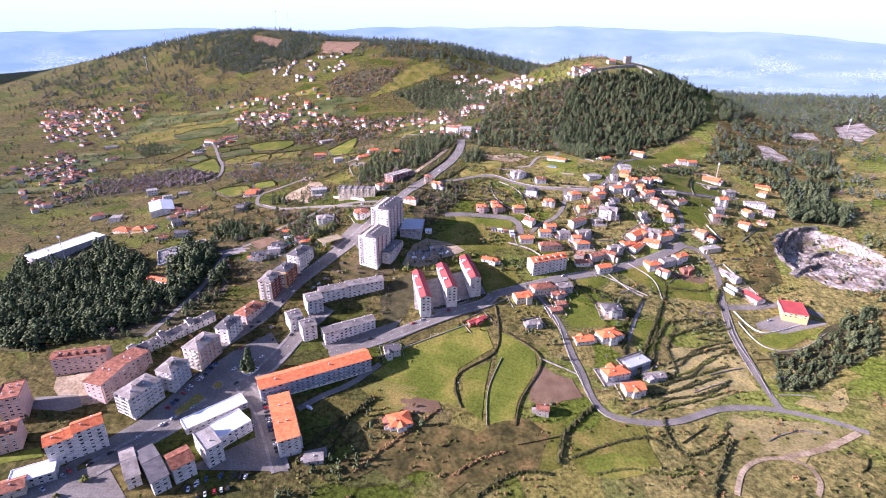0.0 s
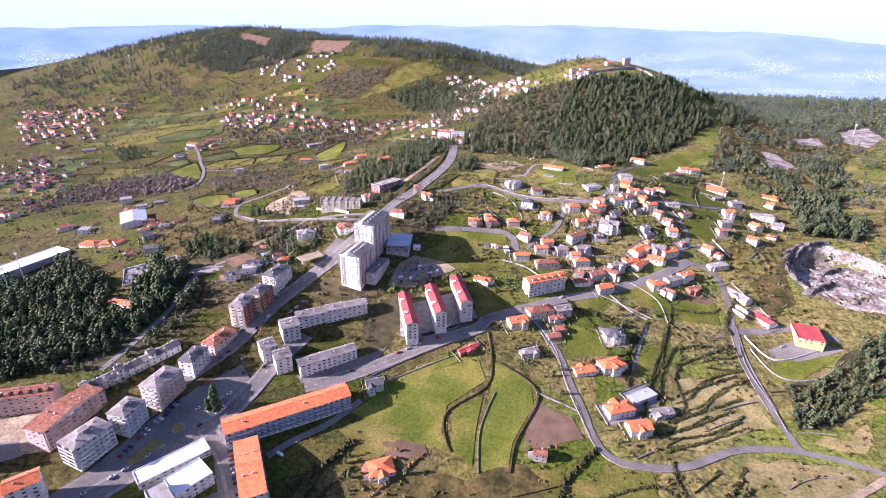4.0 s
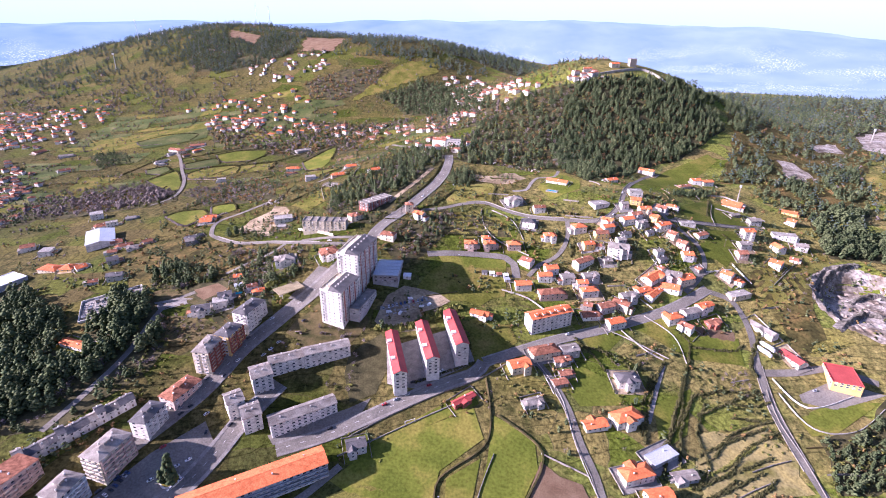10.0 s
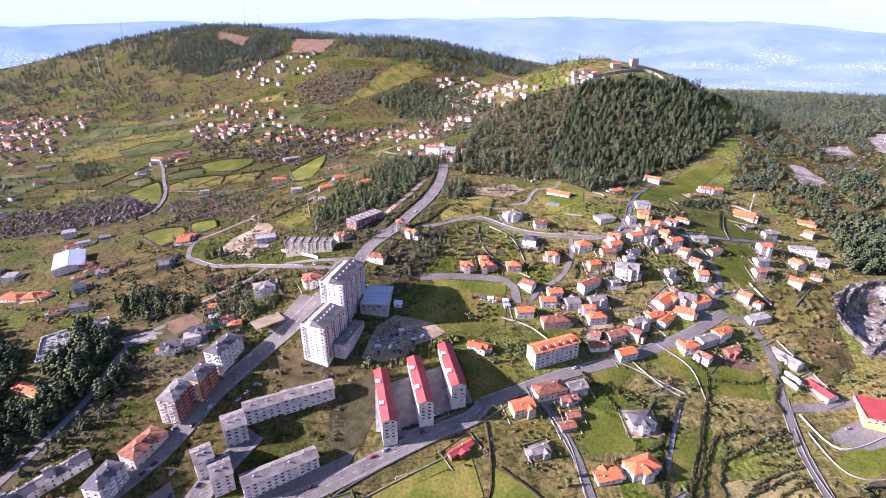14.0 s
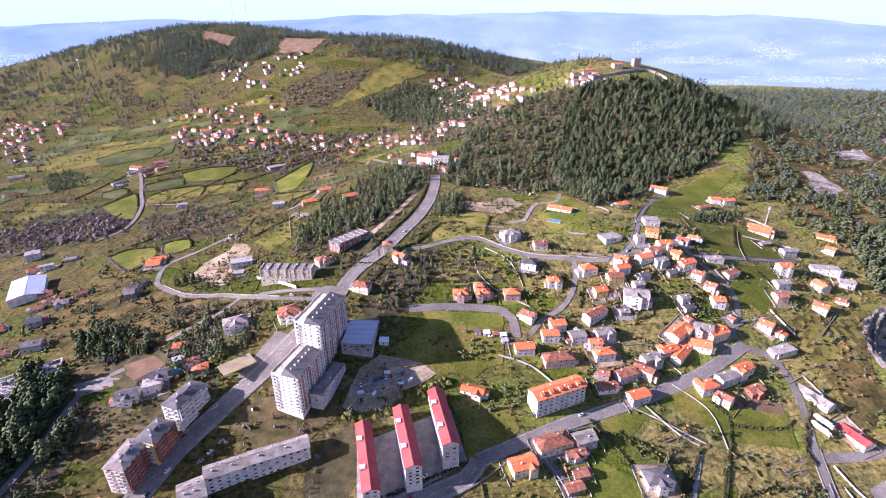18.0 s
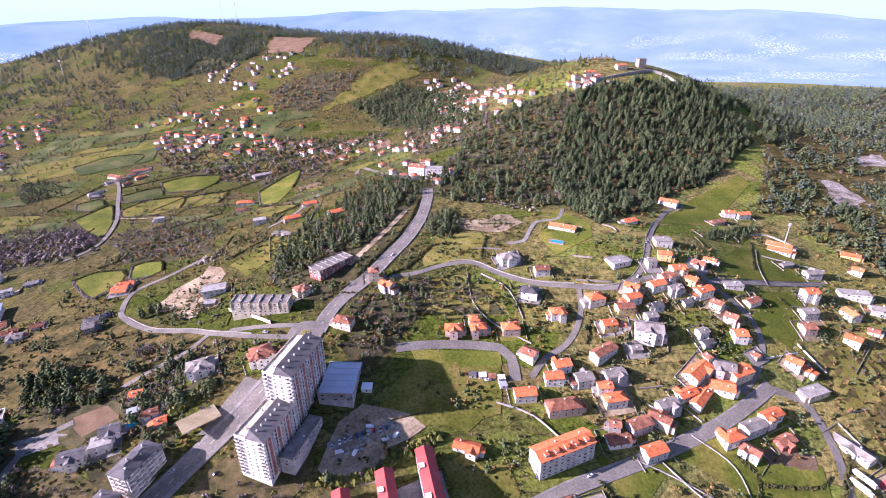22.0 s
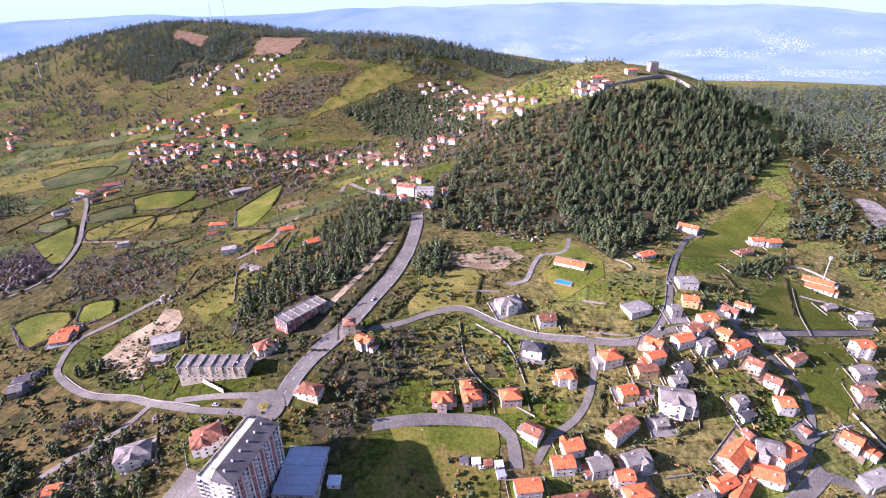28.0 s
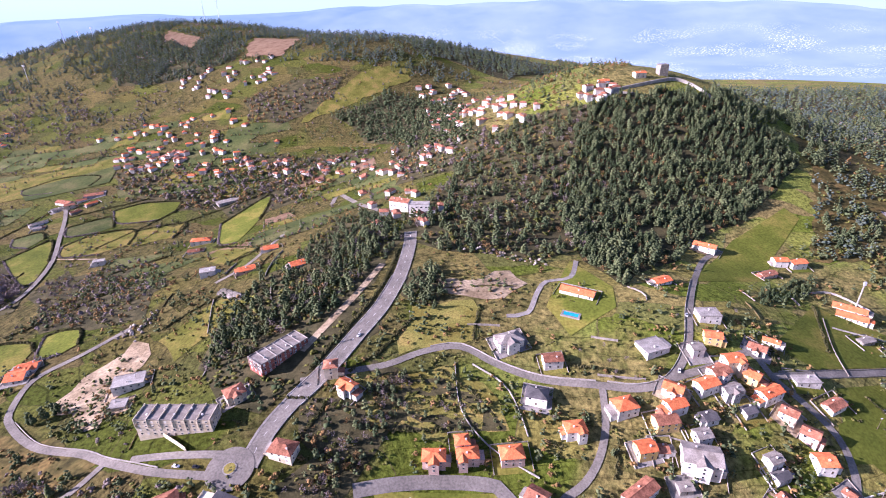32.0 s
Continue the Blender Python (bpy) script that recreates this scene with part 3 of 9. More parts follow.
def block(x, y, rot, w, d, floors, wall="white", roof="fibre", style="hip", label="", balcony=(0,), gap=4.2, kinds=None, z=None, pitch=2.9, every=1, cat="apartment block", chimneys=4, sides=(0, 1, 2, 3), galleries=(), rail="metal", dormers=0):
    """A block of flats: walls, roof with vents, a window and mostly a balcony for every room."""
    h = floors * pitch
    take(x, y, max(w, d) * 0.5)
    zz = float(ground(x, y)) if z is None else z
    o = new("apartment_block")
    o.matrix_basis = pose(x, y, zz, 0, 0, rot)
    tagged(o, label, cat, "apartment blocks of the town")
    rise = {"hip": min(d * 0.16, 2.2), "gable": min(d * 0.2, 2.6), "flat": 0.0}[style]
    bm = bmesh.new()
    box(bm, -w / 2, w / 2, -d / 2, d / 2, -6, h)
    part("wall", bm, M[wall], o)
    if style == "flat":
        bm = bmesh.new()
        box(bm, -w / 2 + 0.3, w / 2 - 0.3, -d / 2 + 0.3, d / 2 - 0.3, h, h + 0.15)
        for a in ((-w / 2, w / 2, -d / 2, -d / 2 + 0.3), (-w / 2, w / 2, d / 2 - 0.3, d / 2), (-w / 2, -w / 2 + 0.3, -d / 2 + 0.3, d / 2 - 0.3), (w / 2 - 0.3, w / 2, -d / 2 + 0.3, d / 2 - 0.3)):
            box(bm, a[0], a[1], a[2], a[3], h, h + 0.7)
        r = part("roof", bm, M[roof], o)
    else:
        r = part("roof", gable_roof(w, d, h, rise, 0.6, 0.25, (d / 2 + 0.6 if style == "hip" else 0.0)), M[roof], o)
        if style == "gable":
            for s in (-1, 1):
                bm = bmesh.new()
                v = [bm.verts.new((s * (w / 2 - 0.02), yy, zz2)) for yy, zz2 in ((-d / 2, h), (d / 2, h), (0, h + rise))]
                q = [bm.verts.new((s * (w / 2 - 0.25), yy, zz2)) for yy, zz2 in ((-d / 2, h), (d / 2, h), (0, h + rise))]
                bm.faces.new(v if s > 0 else v[::-1])
                bm.faces.new(q[::-1] if s > 0 else q)
                for i in range(3):
                    bm.faces.new((v[i], v[(i + 1) % 3], q[(i + 1) % 3], q[i]))
                part("gable", bm, M[wall], o)
    for i in range(chimneys):
        cx = (i - (chimneys - 1) / 2) * (w - 4) / max(chimneys, 1)
        piece("chimney", CHIMNEY, r, pose(cx, d * 0.18 * (1 if i % 2 else -1), h + rise * 0.6))
    if roof == "red_sheet" and style == "gable":
        # white stair heads standing through the roof's edge
        for cx in (-0.22, 0.2):
            bm = bmesh.new()
            box(bm, cx * w - 1.6, cx * w + 1.6, -d / 2 - 0.1, -d / 2 + 3.0, h - 0.4, h + 2.3)
            box(bm, cx * w - 1.8, cx * w + 1.8, -d / 2 - 0.3, -d / 2 + 3.2, h + 2.3, h + 2.5)
            part("stair_head", bm, M["white"], r)
    # storey bands
    for f in range(1, floors):
        bm = bmesh.new()
        for a in ((-w / 2 - 0.05, w / 2 + 0.05, -d / 2 - 0.05, -d / 2), (-w / 2 - 0.05, w / 2 + 0.05, d / 2, d / 2 + 0.05), (-w / 2 - 0.05, -w / 2, -d / 2, d / 2), (w / 2, w / 2 + 0.05, -d / 2, d / 2)):
            box(bm, *a, f * pitch - 0.12, f * pitch + 0.1)
        part("storey_band", bm, M["concrete" if wall != "concrete" else "white"], o)
    for k in galleries:
        gallery(o, w, d, k, floors, pitch, rail)
    if dormers:
        row_of_dormers(r, w, d, h, rise, dormers, wall, roof)
    if style == "hip":
        bm = bmesh.new()
        box(bm, -2.2, 2.2, -1.8, 1.8, h + rise * 0.4, h + rise + 1.3)
        box(bm, -2.5, 2.5, -2.1, 2.1, h + rise + 1.3, h + rise + 1.5)
        part("stair_head", bm, M[roof], r)
    openings(o, w, d, floors, RNG, pitch, gap, kinds or WIDE, sides, balcony, every=every)
    return o


def drape(name, outline, mat, lift=0.3, parent=None, cell=9.0):
    """A sheet over the land inside an outline of (x, y) corners."""
    bm = bmesh.new()
    bm.faces.new([bm.verts.new((px, py, 0)) for px, py in outline])
    xs, ys = [p[0] for p in outline], [p[1] for p in outline]
    for lo, hi, axis in ((min(xs), max(xs), (1, 0, 0)), (min(ys), max(ys), (0, 1, 0))):
        c = lo + cell
        while c < hi:
            bmesh.ops.bisect_plane(bm, geom=bm.verts[:] + bm.edges[:] + bm.faces[:], plane_co=[c * a for a in axis], plane_no=axis)
            c += cell
    bmesh.ops.triangulate(bm, faces=bm.faces)
    for v in bm.verts:
        v.co.z = float(ground(v.co.x, v.co.y)) + lift
    for f in bm.faces:
        f.normal_update()
        if f.normal.z < 0:
            f.normal_flip()
    return part(name, bm, M[mat], parent, smooth=True)


def ragged(outline, step=22.0, reach=0.34):
    """The outline with its edges broken up and pushed in and out."""
    out = []
    for i, (x0, y0) in enumerate(outline):
        x1, y1 = outline[(i + 1) % len(outline)]
        d = math.hypot(x1 - x0, y1 - y0)
        n = max(1, min(14, int(d / step)))
        for k in range(n):
            x, y = x0 + (x1 - x0) * k / n, y0 + (y1 - y0) * k / n
            s = reach * min(step, d / n) * (0 if k == 0 else 1)
            q = s * 2.2 * noise.noise((x * 0.05, y * 0.05, 4))
            out.append((x - (y1 - y0) / d * q, y + (x1 - x0) / d * q))
    return out


def field(outline, mat, label, lift=0.35):
    wild = mat in ("dry", "straw", "bracken", "rock", "track", "bank", "pasture")
    o = drape("field", ragged(outline, 12.0, 0.5) if wild or mat == "soil" else outline, mat, lift)
    if not wild or mat == "rock":
        for v in o.data.vertices:
            take(v.co.x, v.co.y, 4)
    return tagged(o, label, "field", kind="structure")


def line_of(points, step):
    """A smooth line through the points, cut into even steps."""
    p = [Vector((a, b, 0)) for a, b in points]
    out = []
    for i in range(len(p) - 1):
        a, b = p[max(i - 1, 0)], p[min(i + 2, len(p) - 1)]
        n = max(1, int((p[i + 1] - p[i]).length / step))
        for k in range(n):
            t = k / n
            out.append(0.5 * ((2 * p[i]) + (p[i + 1] - a) * t + (2 * a - 5 * p[i] + 4 * p[i + 1] - b) * t * t + (3 * p[i] - a - 3 * p[i + 1] + b) * t ** 3))
    out.append(p[-1])
    return out


def ribbon(name, pts, left, right, mat, lift, parent=None, thick=0.0, cuts=2):
    """A strip along a line between two offsets, laid on the land; thick: with a top and sides."""
    verts, faces = [], []
    m = cuts + 1
    for i, q in enumerate(pts):
        t = (pts[min(i + 1, len(pts) - 1)] - pts[max(i - 1, 0)]).normalized()
        n = Vector((-t.y, t.x, 0))
        for k in range(m):
            s = q + n * (left + (right - left) * k / cuts)
            verts.append((s.x, s.y, float(ground(s.x, s.y)) + lift + thick))
    for i in range(len(pts) - 1):
        for k in range(cuts):
            a = i * m + k
            faces.append((a + 1, a, a + m, a + m + 1) if right > left else (a, a + 1, a + m + 1, a + m))
    if thick:
        base = len(verts)
        for i in range(len(pts)):
            for k in (0, cuts):
                x, y, z = verts[i * m + k]
                verts.append((x, y, z - thick - lift - 0.6))
        for i in range(len(pts) - 1):
            a, b = base + i * 2, i * m
            faces.append((b, a, a + 2, b + m))
            faces.append((b + cuts, b + m + cuts, a + 3, a + 1))
    return quick(name, verts, faces, M[mat], parent)


def road(points, width, mat="asphalt", label="grey asphalt road", lines=False, walks=0.0, lift=0.45):
    pts = line_of(points, 6)
    for q in line_of(points, 3):
        take(q.x, q.y, width / 2 + 1.5)
        for i in range(-2, 3):
            for j in range(-2, 3):
                if math.hypot(i, j) * 2 <= width / 2 + 1.6:
                    STREETS.add((int((q.x + 2 * i) // 2), int((q.y + 2 * j) // 2)))
    o = ribbon("road", pts, width / 2, -width / 2, mat, lift)
    tagged(o, label, "road", kind="structure")
    if walks:
        for s in (1, -1):
            p = ribbon("pavement", pts, s * (width / 2 + walks), s * width / 2, "pavement", lift, thick=0.14)
            tagged(p, "pale paved footway along the road", "pavement", kind="structure")
    if lines:
        run = line_of(points, 3)
        for i in range(0, len(run) - 1, 3):
            ribbon("lane_mark", run[i:i + 2], 0.08, -0.08, "paint", lift + 0.05, o, cuts=1)
    return o


def lane_walls(points, offset, height, mat, sides=(1, -1)):
    """Low walls on the edges of a lane."""
    pts = line_of(points, 6)
    for s in sides:
        o = ribbon("boundary_wall", pts, s * offset + 0.2, s * offset - 0.2, mat, 0.0, thick=height)
        tagged(o, "low pale wall along the edge of a lane", "wall", "field walls")


def stone_wall(points, height=1.2, thick=0.45, mat="stone", label="low granite boundary wall"):
    pts = line_of(points, 5) if len(points) != 4 or label != "low garden wall round a house plot" else [Vector((a, b, 0)) for a, b in points]
    o = ribbon("boundary_wall", pts, thick / 2, -thick / 2, mat, 0.0, thick=height)
    return tagged(o, label, "wall", "field walls")


def hedge(points, width=2.0, height=1.7, mat="hedge", label="dark overgrown hedge along a field edge", seed=0):
    """A ragged line of bushes: many small leafy clumps."""
    rng = random.Random(seed + int(points[0][0] * 7))
    verts, faces = [], []
    for q in line_of(points, 0.9):
        for _ in range(3):
            r = rng.uniform(0.35, 0.75) * width / 2
            cx, cy = q.x + rng.uniform(-0.5, 0.5) * width, q.y + rng.uniform(-0.5, 0.5) * width
            cz = float(ground(cx, cy)) + rng.uniform(0.1, 0.75) * height
            tuft(verts, faces, cx, cy, cz, r * 1.3, r * rng.uniform(0.9, 1.5), rng)
    o = quick("hedge", verts, faces, M[mat])
    return tagged(o, label, "hedge", kind="stuff")


ICO = [(0, 0, 1), (0.894, 0, 0.447), (0.276, 0.851, 0.447), (-0.724, 0.526, 0.447), (-0.724, -0.526, 0.447), (0.276, -0.851, 0.447),
       (0.724, 0.526, -0.447), (-0.276, 0.851, -0.447), (-0.894, 0, -0.447), (-0.276, -0.851, -0.447), (0.724, -0.526, -0.447), (0, 0, -1)]
ICOF = [(0, 1, 2), (0, 2, 3), (0, 3, 4), (0, 4, 5), (0, 5, 1), (1, 6, 2), (2, 7, 3), (3, 8, 4), (4, 9, 5), (5, 10, 1),
        (6, 7, 2), (7, 8, 3), (8, 9, 4), (9, 10, 5), (10, 6, 1), (11, 7, 6), (11, 8, 7), (11, 9, 8), (11, 10, 9), (11, 6, 10)]


def clump(verts, faces, x, y, z, r, rz, rng):
    b = len(verts)
    for a in ICO:
        k = rng.uniform(0.55, 1.35)
        verts.append((x + a[0] * r * k, y + a[1] * r * k, z + a[2] * rz * k))
    faces.extend([tuple(b + i for i in f) for f in ICOF])


OCT = [(1, 0, 0), (0, 1, 0), (-1, 0, 0), (0, -1, 0), (0, 0, 1), (0, 0, -0.8)]
OCTF = [(0, 1, 4), (1, 2, 4), (2, 3, 4), (3, 0, 4), (1, 0, 5), (2, 1, 5), (3, 2, 5), (0, 3, 5)]


def tuft(verts, faces, x, y, z, r, rz, rng):
    """A small leafy clump of eight uneven faces, turned at random."""
    b, a = len(verts), rng.uniform(0, 1.57)
    c, s = math.cos(a), math.sin(a)
    for p in OCT:
        k = rng.uniform(0.7, 1.4)
        verts.append((x + (p[0] * c - p[1] * s) * r * k, y + (p[0] * s + p[1] * c) * r * k, z + p[2] * rz * k))
    faces.extend([tuple(b + i for i in f) for f in OCTF])

# ---- roads, fields and boundaries ----
road([(-252.3, 210.7), (-228.1, 248.9), (-208.6, 279.7), (-191.2, 307.9), (-181.7, 336.5), (-174.9, 366.6), (-161.6, 400)], 9.5, label="wide asphalt avenue through the town", lines=True, walks=2.5)
road([(-237.7, 330.2), (-216.9, 376), (-209.7, 399.7), (-202.1, 427.6), (-184.6, 460.9), (-163.8, 496.8), (-146.2, 539.2)], 9.5, label="wide asphalt avenue through the town", lines=True, walks=2.5)
road([(-133, 568.4), (-130.3, 590.9), (-122.4, 613.4), (-109.4, 638.6), (-96.2, 673), (-84.5, 705.5), (-77.5, 744.3), (-77.2, 793.5), (-81.2, 827.8)], 9, label="asphalt main road climbing past the hill", lines=True, walks=1.5)
road([(-132.2, 656.9), (-121.9, 683.7), (-107.5, 722.1), (-95.8, 764.7)], 6, mat="track", label="dirt track beside the main road")
road([(-151.4, 560.9), (-185.2, 562.2), (-222.4, 570.7), (-245, 578.6), (-287.3, 587.3), (-324.6, 606.6), (-337.9, 621.9), (-345.8, 651.9), (-325.5, 680.5), (-305, 711.3)], 5, label="narrow lane round the hillside")
road([(-222.4, 570.7), (-231.9, 550.2), (-248.3, 536.1), (-264.1, 519.2)], 4.5, label="narrow asphalt lane")
road([(-149.8, 573.9), (-183.2, 572.5), (-206.3, 571.1)], 5, label="access road of the terraced houses")
road([(-123.5, 629.5), (-93, 639.9), (-69.5, 647.9), (-46.2, 661.9), (-21.1, 668.5), (4.7, 655.7), (32.9, 646.2), (68, 643.4), (94.6, 642), (115.1, 649.6), (132.9, 675.6), (146.6, 718.1), (167.4, 769), (193.5, 820.5), (217, 844.6)], 5, label="village lane with pale edges")
road([(115.1, 649.6), (145.3, 661.9), (174.3, 677.6), (184.2, 659.7), (198.3, 645.3), (210.2, 628), (210.1, 606.5), (199.4, 585.5), (181.4, 565.3)], 5, label="village street")
road([(185.1, 662.3), (227.2, 675), (303.6, 700.1)], 4.5, label="village lane along the slope")
road([(71.6, 641.3), (70.6, 618.4), (64.7, 599.3), (54.4, 584.3), (39.8, 572.7), (28.9, 555.3)], 4.5, label="steep village lane")
road([(-72.3, 563.9), (-49.4, 571.3), (-22.1, 576.3), (5.7, 577.5), (14.3, 569.9), (17.4, 550.8)], 8, label="wide cul-de-sac")
road([(-8.0, 445.7), (23.3, 464.5), (53.4, 482.4), (94.0, 503.2), (124.8, 520.0), (157.8, 538.9), (189.5, 561.6), (204.9, 574.3)], 7, label="village through road", walks=1.2)
road([(-143.9, 348.7), (-111.1, 367.9), (-77.1, 392.8), (-40.1, 418.5), (-15.3, 433.3), (-8.0, 445.7)], 7.5, label="asphalt road past the meadow", lines=True, walks=1.8)
road([(26.7, 460.5), (42.7, 445.5), (57.1, 417.9), (65.1, 388.4), (72.7, 366.8), (77.2, 345.8), (87.9, 329.5), (110, 326.1), (139.9, 331.8), (179.3, 352.7), (206.8, 359.3), (232, 359.9), (261.7, 354.3), (286.7, 343.6)], 5.5, label="winding asphalt lane with low walls")
road([(230.6, 361.4), (226.8, 399.6), (224.4, 431.5), (223.5, 458.7), (226.8, 495.4), (232.4, 534.4), (225.5, 564.6), (202.4, 571.3)], 6, label="lane up to the quarry")
road([(208.7, 308.3), (245.6, 323.4), (278.7, 342.8)], 5, mat="track", label="dirt farm track")
road([(224.5, 487.6), (255.7, 492.9), (290.6, 501.4), (321.7, 489.4)], 7, label="yard road of the quarry")
road([(-268.2, 207.9), (-261, 220.9), (-242.5, 241.4)], 6, label="side street")
road([(-201.8, 302.5), (-173.6, 280.7), (-154.1, 257), (-137.8, 234.2)], 8, label="street with parked cars", walks=2)
road([(-98.1, 345.5), (-116.1, 320.6), (-134.4, 303), (-147.3, 287.1)], 5, label="service lane behind the flats")
road([(-280, 489.8), (-297.2, 467.4), (-291.3, 411.2), (-294.3, 370.6), (-300.6, 332.3)], 5, label="lane below the wood")
road([(-258.6, 769.8), (-238.2, 806.3), (-235, 896.8)], 5, label="new lane between villas")
road([(-207.4, 972.3), (-207.9, 1007.9), (-158.5, 934.4), (-120.2, 888.5)], 6, label="hairpin of the hill road")
road([(10.9, 701), (26.8, 705), (34.8, 728.9), (43.1, 746.1), (63.4, 754.6), (72.4, 787.3)], 4, mat="pavement", label="pale villa drive")
field([(-102.2, 334.6), (-80.6, 361.6), (-13.1, 403.4), (-4.2, 380.4), (-32.3, 352.8), (-34.1, 331), (-28, 316.6), (-62.7, 318.1)], "grass", "large smooth green meadow", 0.35)
field([(-81.8, 367.3), (-14.3, 419.6), (-9.3, 407.3), (-84.6, 357.9)], "grass", "narrow green strip below the road", 0.35)
field([(2.1, 399.8), (31.6, 387.2), (33.7, 364.4), (18.2, 329.5), (14.5, 304.2), (-5.8, 303.2), (-5.9, 335.7), (-0.9, 363.7)], "grass", "green terrace between stone walls", 0.35)
field([(-27.1, 348.2), (-5.6, 365.7), (-9, 335.2), (-9.3, 305), (-25.5, 317)], "grass", "green terrace between stone walls", 0.35)
field([(36.1, 370.6), (63, 359.2), (70.3, 341.7), (39.4, 325.7), (26.8, 331), (29.1, 352.5)], "soil", "ploughed brown plot", 0.35)
field([(186.3, 337.6), (265.5, 346.6), (274.6, 342.3), (234.9, 317), (188.4, 322.4)], "straw", "pale mown field", 0.35)
field([(117.9, 515.8), (140.3, 529.2), (216.7, 508.3), (215.3, 493.1), (167.7, 489.8)], "grass", "green meadow behind the village houses", 0.35)
field([(-106.3, 317.3), (-76, 339.7), (-62.2, 315.6), (-91.3, 294.8)], "dry", "rough grassy plot", 0.35)
field([(-75.2, 315.7), (-45.8, 321.1), (-39.4, 307.2), (-67.4, 299.6)], "soil", "bare earth plot", 0.35)
field([(58.8, 306.9), (114.2, 326.9), (112.9, 302), (56.8, 283.5)], "pasture", "rough green pasture", 0.35)
field([(-55.5, 553), (6.2, 564.7), (6.7, 523.9), (-14.8, 506.9), (-45.2, 506.8), (-76.7, 511.2), (-70.7, 528.8)], "pasture", "sports field half in the shadow of the tower", 0.35)
field([(-56.2, 559.1), (3.7, 570.6), (6.2, 561.7), (-50.4, 551)], "grass", "green plot beside the cul-de-sac", 0.35)
field([(-30.1, 484.6), (11.2, 491.3), (19.2, 471.8), (-15, 443.8)], "pasture", "dark green plot beside the slim flats", 0.35)
# dark bank tone on the gravel yard stands in for the tower's shadow
field([(-106.2, 485.9), (-67.3, 507.8), (-48.9, 501), (-74.9, 477.4), (-94, 469.9)], "bank", "gravel yard beside the tower, darkened as if in its shadow", 0.3)
field([(135.9, 532.8), (180.6, 521.9), (218.5, 521.3), (216.3, 505.4), (157.2, 499.8), (114.7, 514.6)], "grass", "green meadow below the village", 0.35)
field([(182.1, 526.8), (216.8, 527.9), (215.3, 518.6), (180.5, 508.3)], "soil", "fallow brown plot", 0.35)
field([(-88.4, 445.8), (-29.7, 480), (-15, 443.8), (-59.1, 412.7), (-80.8, 413.4)], "pavement", "paved courtyard between the slim flats", 0.35)
field([(-424.8, 549.7), (-381.9, 584.7), (-295.1, 588.9), (-230.4, 565.3), (-251.2, 515.3), (-353.6, 513.4)], "bracken", "overgrown slope of dead bracken", 0.35)
field([(-276.8, 485.2), (-264.1, 503.3), (-248.2, 493.3), (-265, 478.1)], "soil", "reddish earth plot", 0.35)
field([(-311, 473), (-281.7, 485.3), (-270.9, 476.4), (-297.7, 461.8)], "pavement", "gravel lot", 0.35)
field([(-263.1, 596.6), (-307.9, 623.9), (-290, 692.4), (-261.7, 672.9), (-252.5, 600.7)], "track", "cleared sandy building plot", 0.35)
field([(-737.3, 1095.2), (-678.4, 1146.9), (-644.4, 1113.1), (-716.9, 1083)], "dim_valley_grass", "green valley field", 0.35)
field([(40.8, 712.5), (67.1, 786.5), (94.7, 739.7), (92.1, 712.2), (55.8, 681.9)], "grass", "villa lawn", 0.35)
field([(-45.7, 741.4), (13.9, 762), (28.3, 742.5), (-5.4, 718.9), (-39.1, 724.4)], "track", "bare clearing with boulders", 0.35)
field([(160, 765), (236, 866), (312, 930), (322, 915), (262, 838), (240, 796)], "grass", "green clearing below the wood", 0.35)
field([(195.4, 689.2), (261.3, 762.2), (317.5, 728.5), (307.1, 705.9), (219.8, 677)], "grass", "grassy village slope", 0.35)
field([(213.9, 636.5), (268.9, 668), (243.2, 619.8), (207.5, 612.9)], "grass", "village orchard grass", 0.35)
field([(-62.3, 565.6), (5.8, 574), (7.6, 562.3), (-53.1, 551.8)], "grass", "green plot beside the cul-de-sac", 0.35)
field([(250.4, 470.3), (286, 489.6), (321.7, 478.3), (274, 459.4), (250.4, 463.2)], "asphalt", "concrete yard of the shop", 0.35)
field([(239.8, 447.6), (297.8, 469), (313.1, 470.4), (265.1, 437.6), (243.5, 431.3)], "grass", "grass below the shop yard", 0.35)
field([(-620.9, 1718.2), (-477, 1658.5), (-480, 1543.2), (-581.6, 1565.3)], "soil", "reddish cleared slope", 1.5)
field([(-924.7, 1840.9), (-765.3, 1735.9), (-766.3, 1675.7), (-879.4, 1750.4)], "soil", "reddish cleared slope", 1.5)
field([(-357.4, 1285.5), (-281.3, 1456.3), (-181.4, 1538.4), (-184.1, 1435.2), (-300.1, 1322)], "pasture", "straw-coloured hill pasture", 1.0)
field([(-916, 1127.3), (-666, 1216.7), (-650.8, 1156.2), (-835.4, 1037.4)], "pasture", "mown valley field", 0.8)
field([(-794.3, 1113.2), (-655.8, 1180.7), (-632.5, 1119.9), (-744.9, 1069.4)], "dim_valley_grass", "bright green valley field", 1.0)
field([(-252.5, 215.3), (-228.7, 255.6), (-211.2, 284.2), (-194.2, 318.5), (-185.3, 344.8), (-199.2, 359.5), (-220.8, 329.9), (-236.7, 294.2), (-249.8, 251.2), (-267.6, 219.7)], "asphalt", "parking strip in front of the flats", 0.3)
field([(-198.3, 221.6), (-165.6, 256.5), (-145.2, 250.2), (-132.8, 235.3)], "asphalt", "asphalt yard of the workshops", 0.3)
field([(-338.4, 279.7), (-301.3, 290.2), (-277, 265.2), (-309, 252.6)], "track", "sandy court between the pink flats", 0.3)
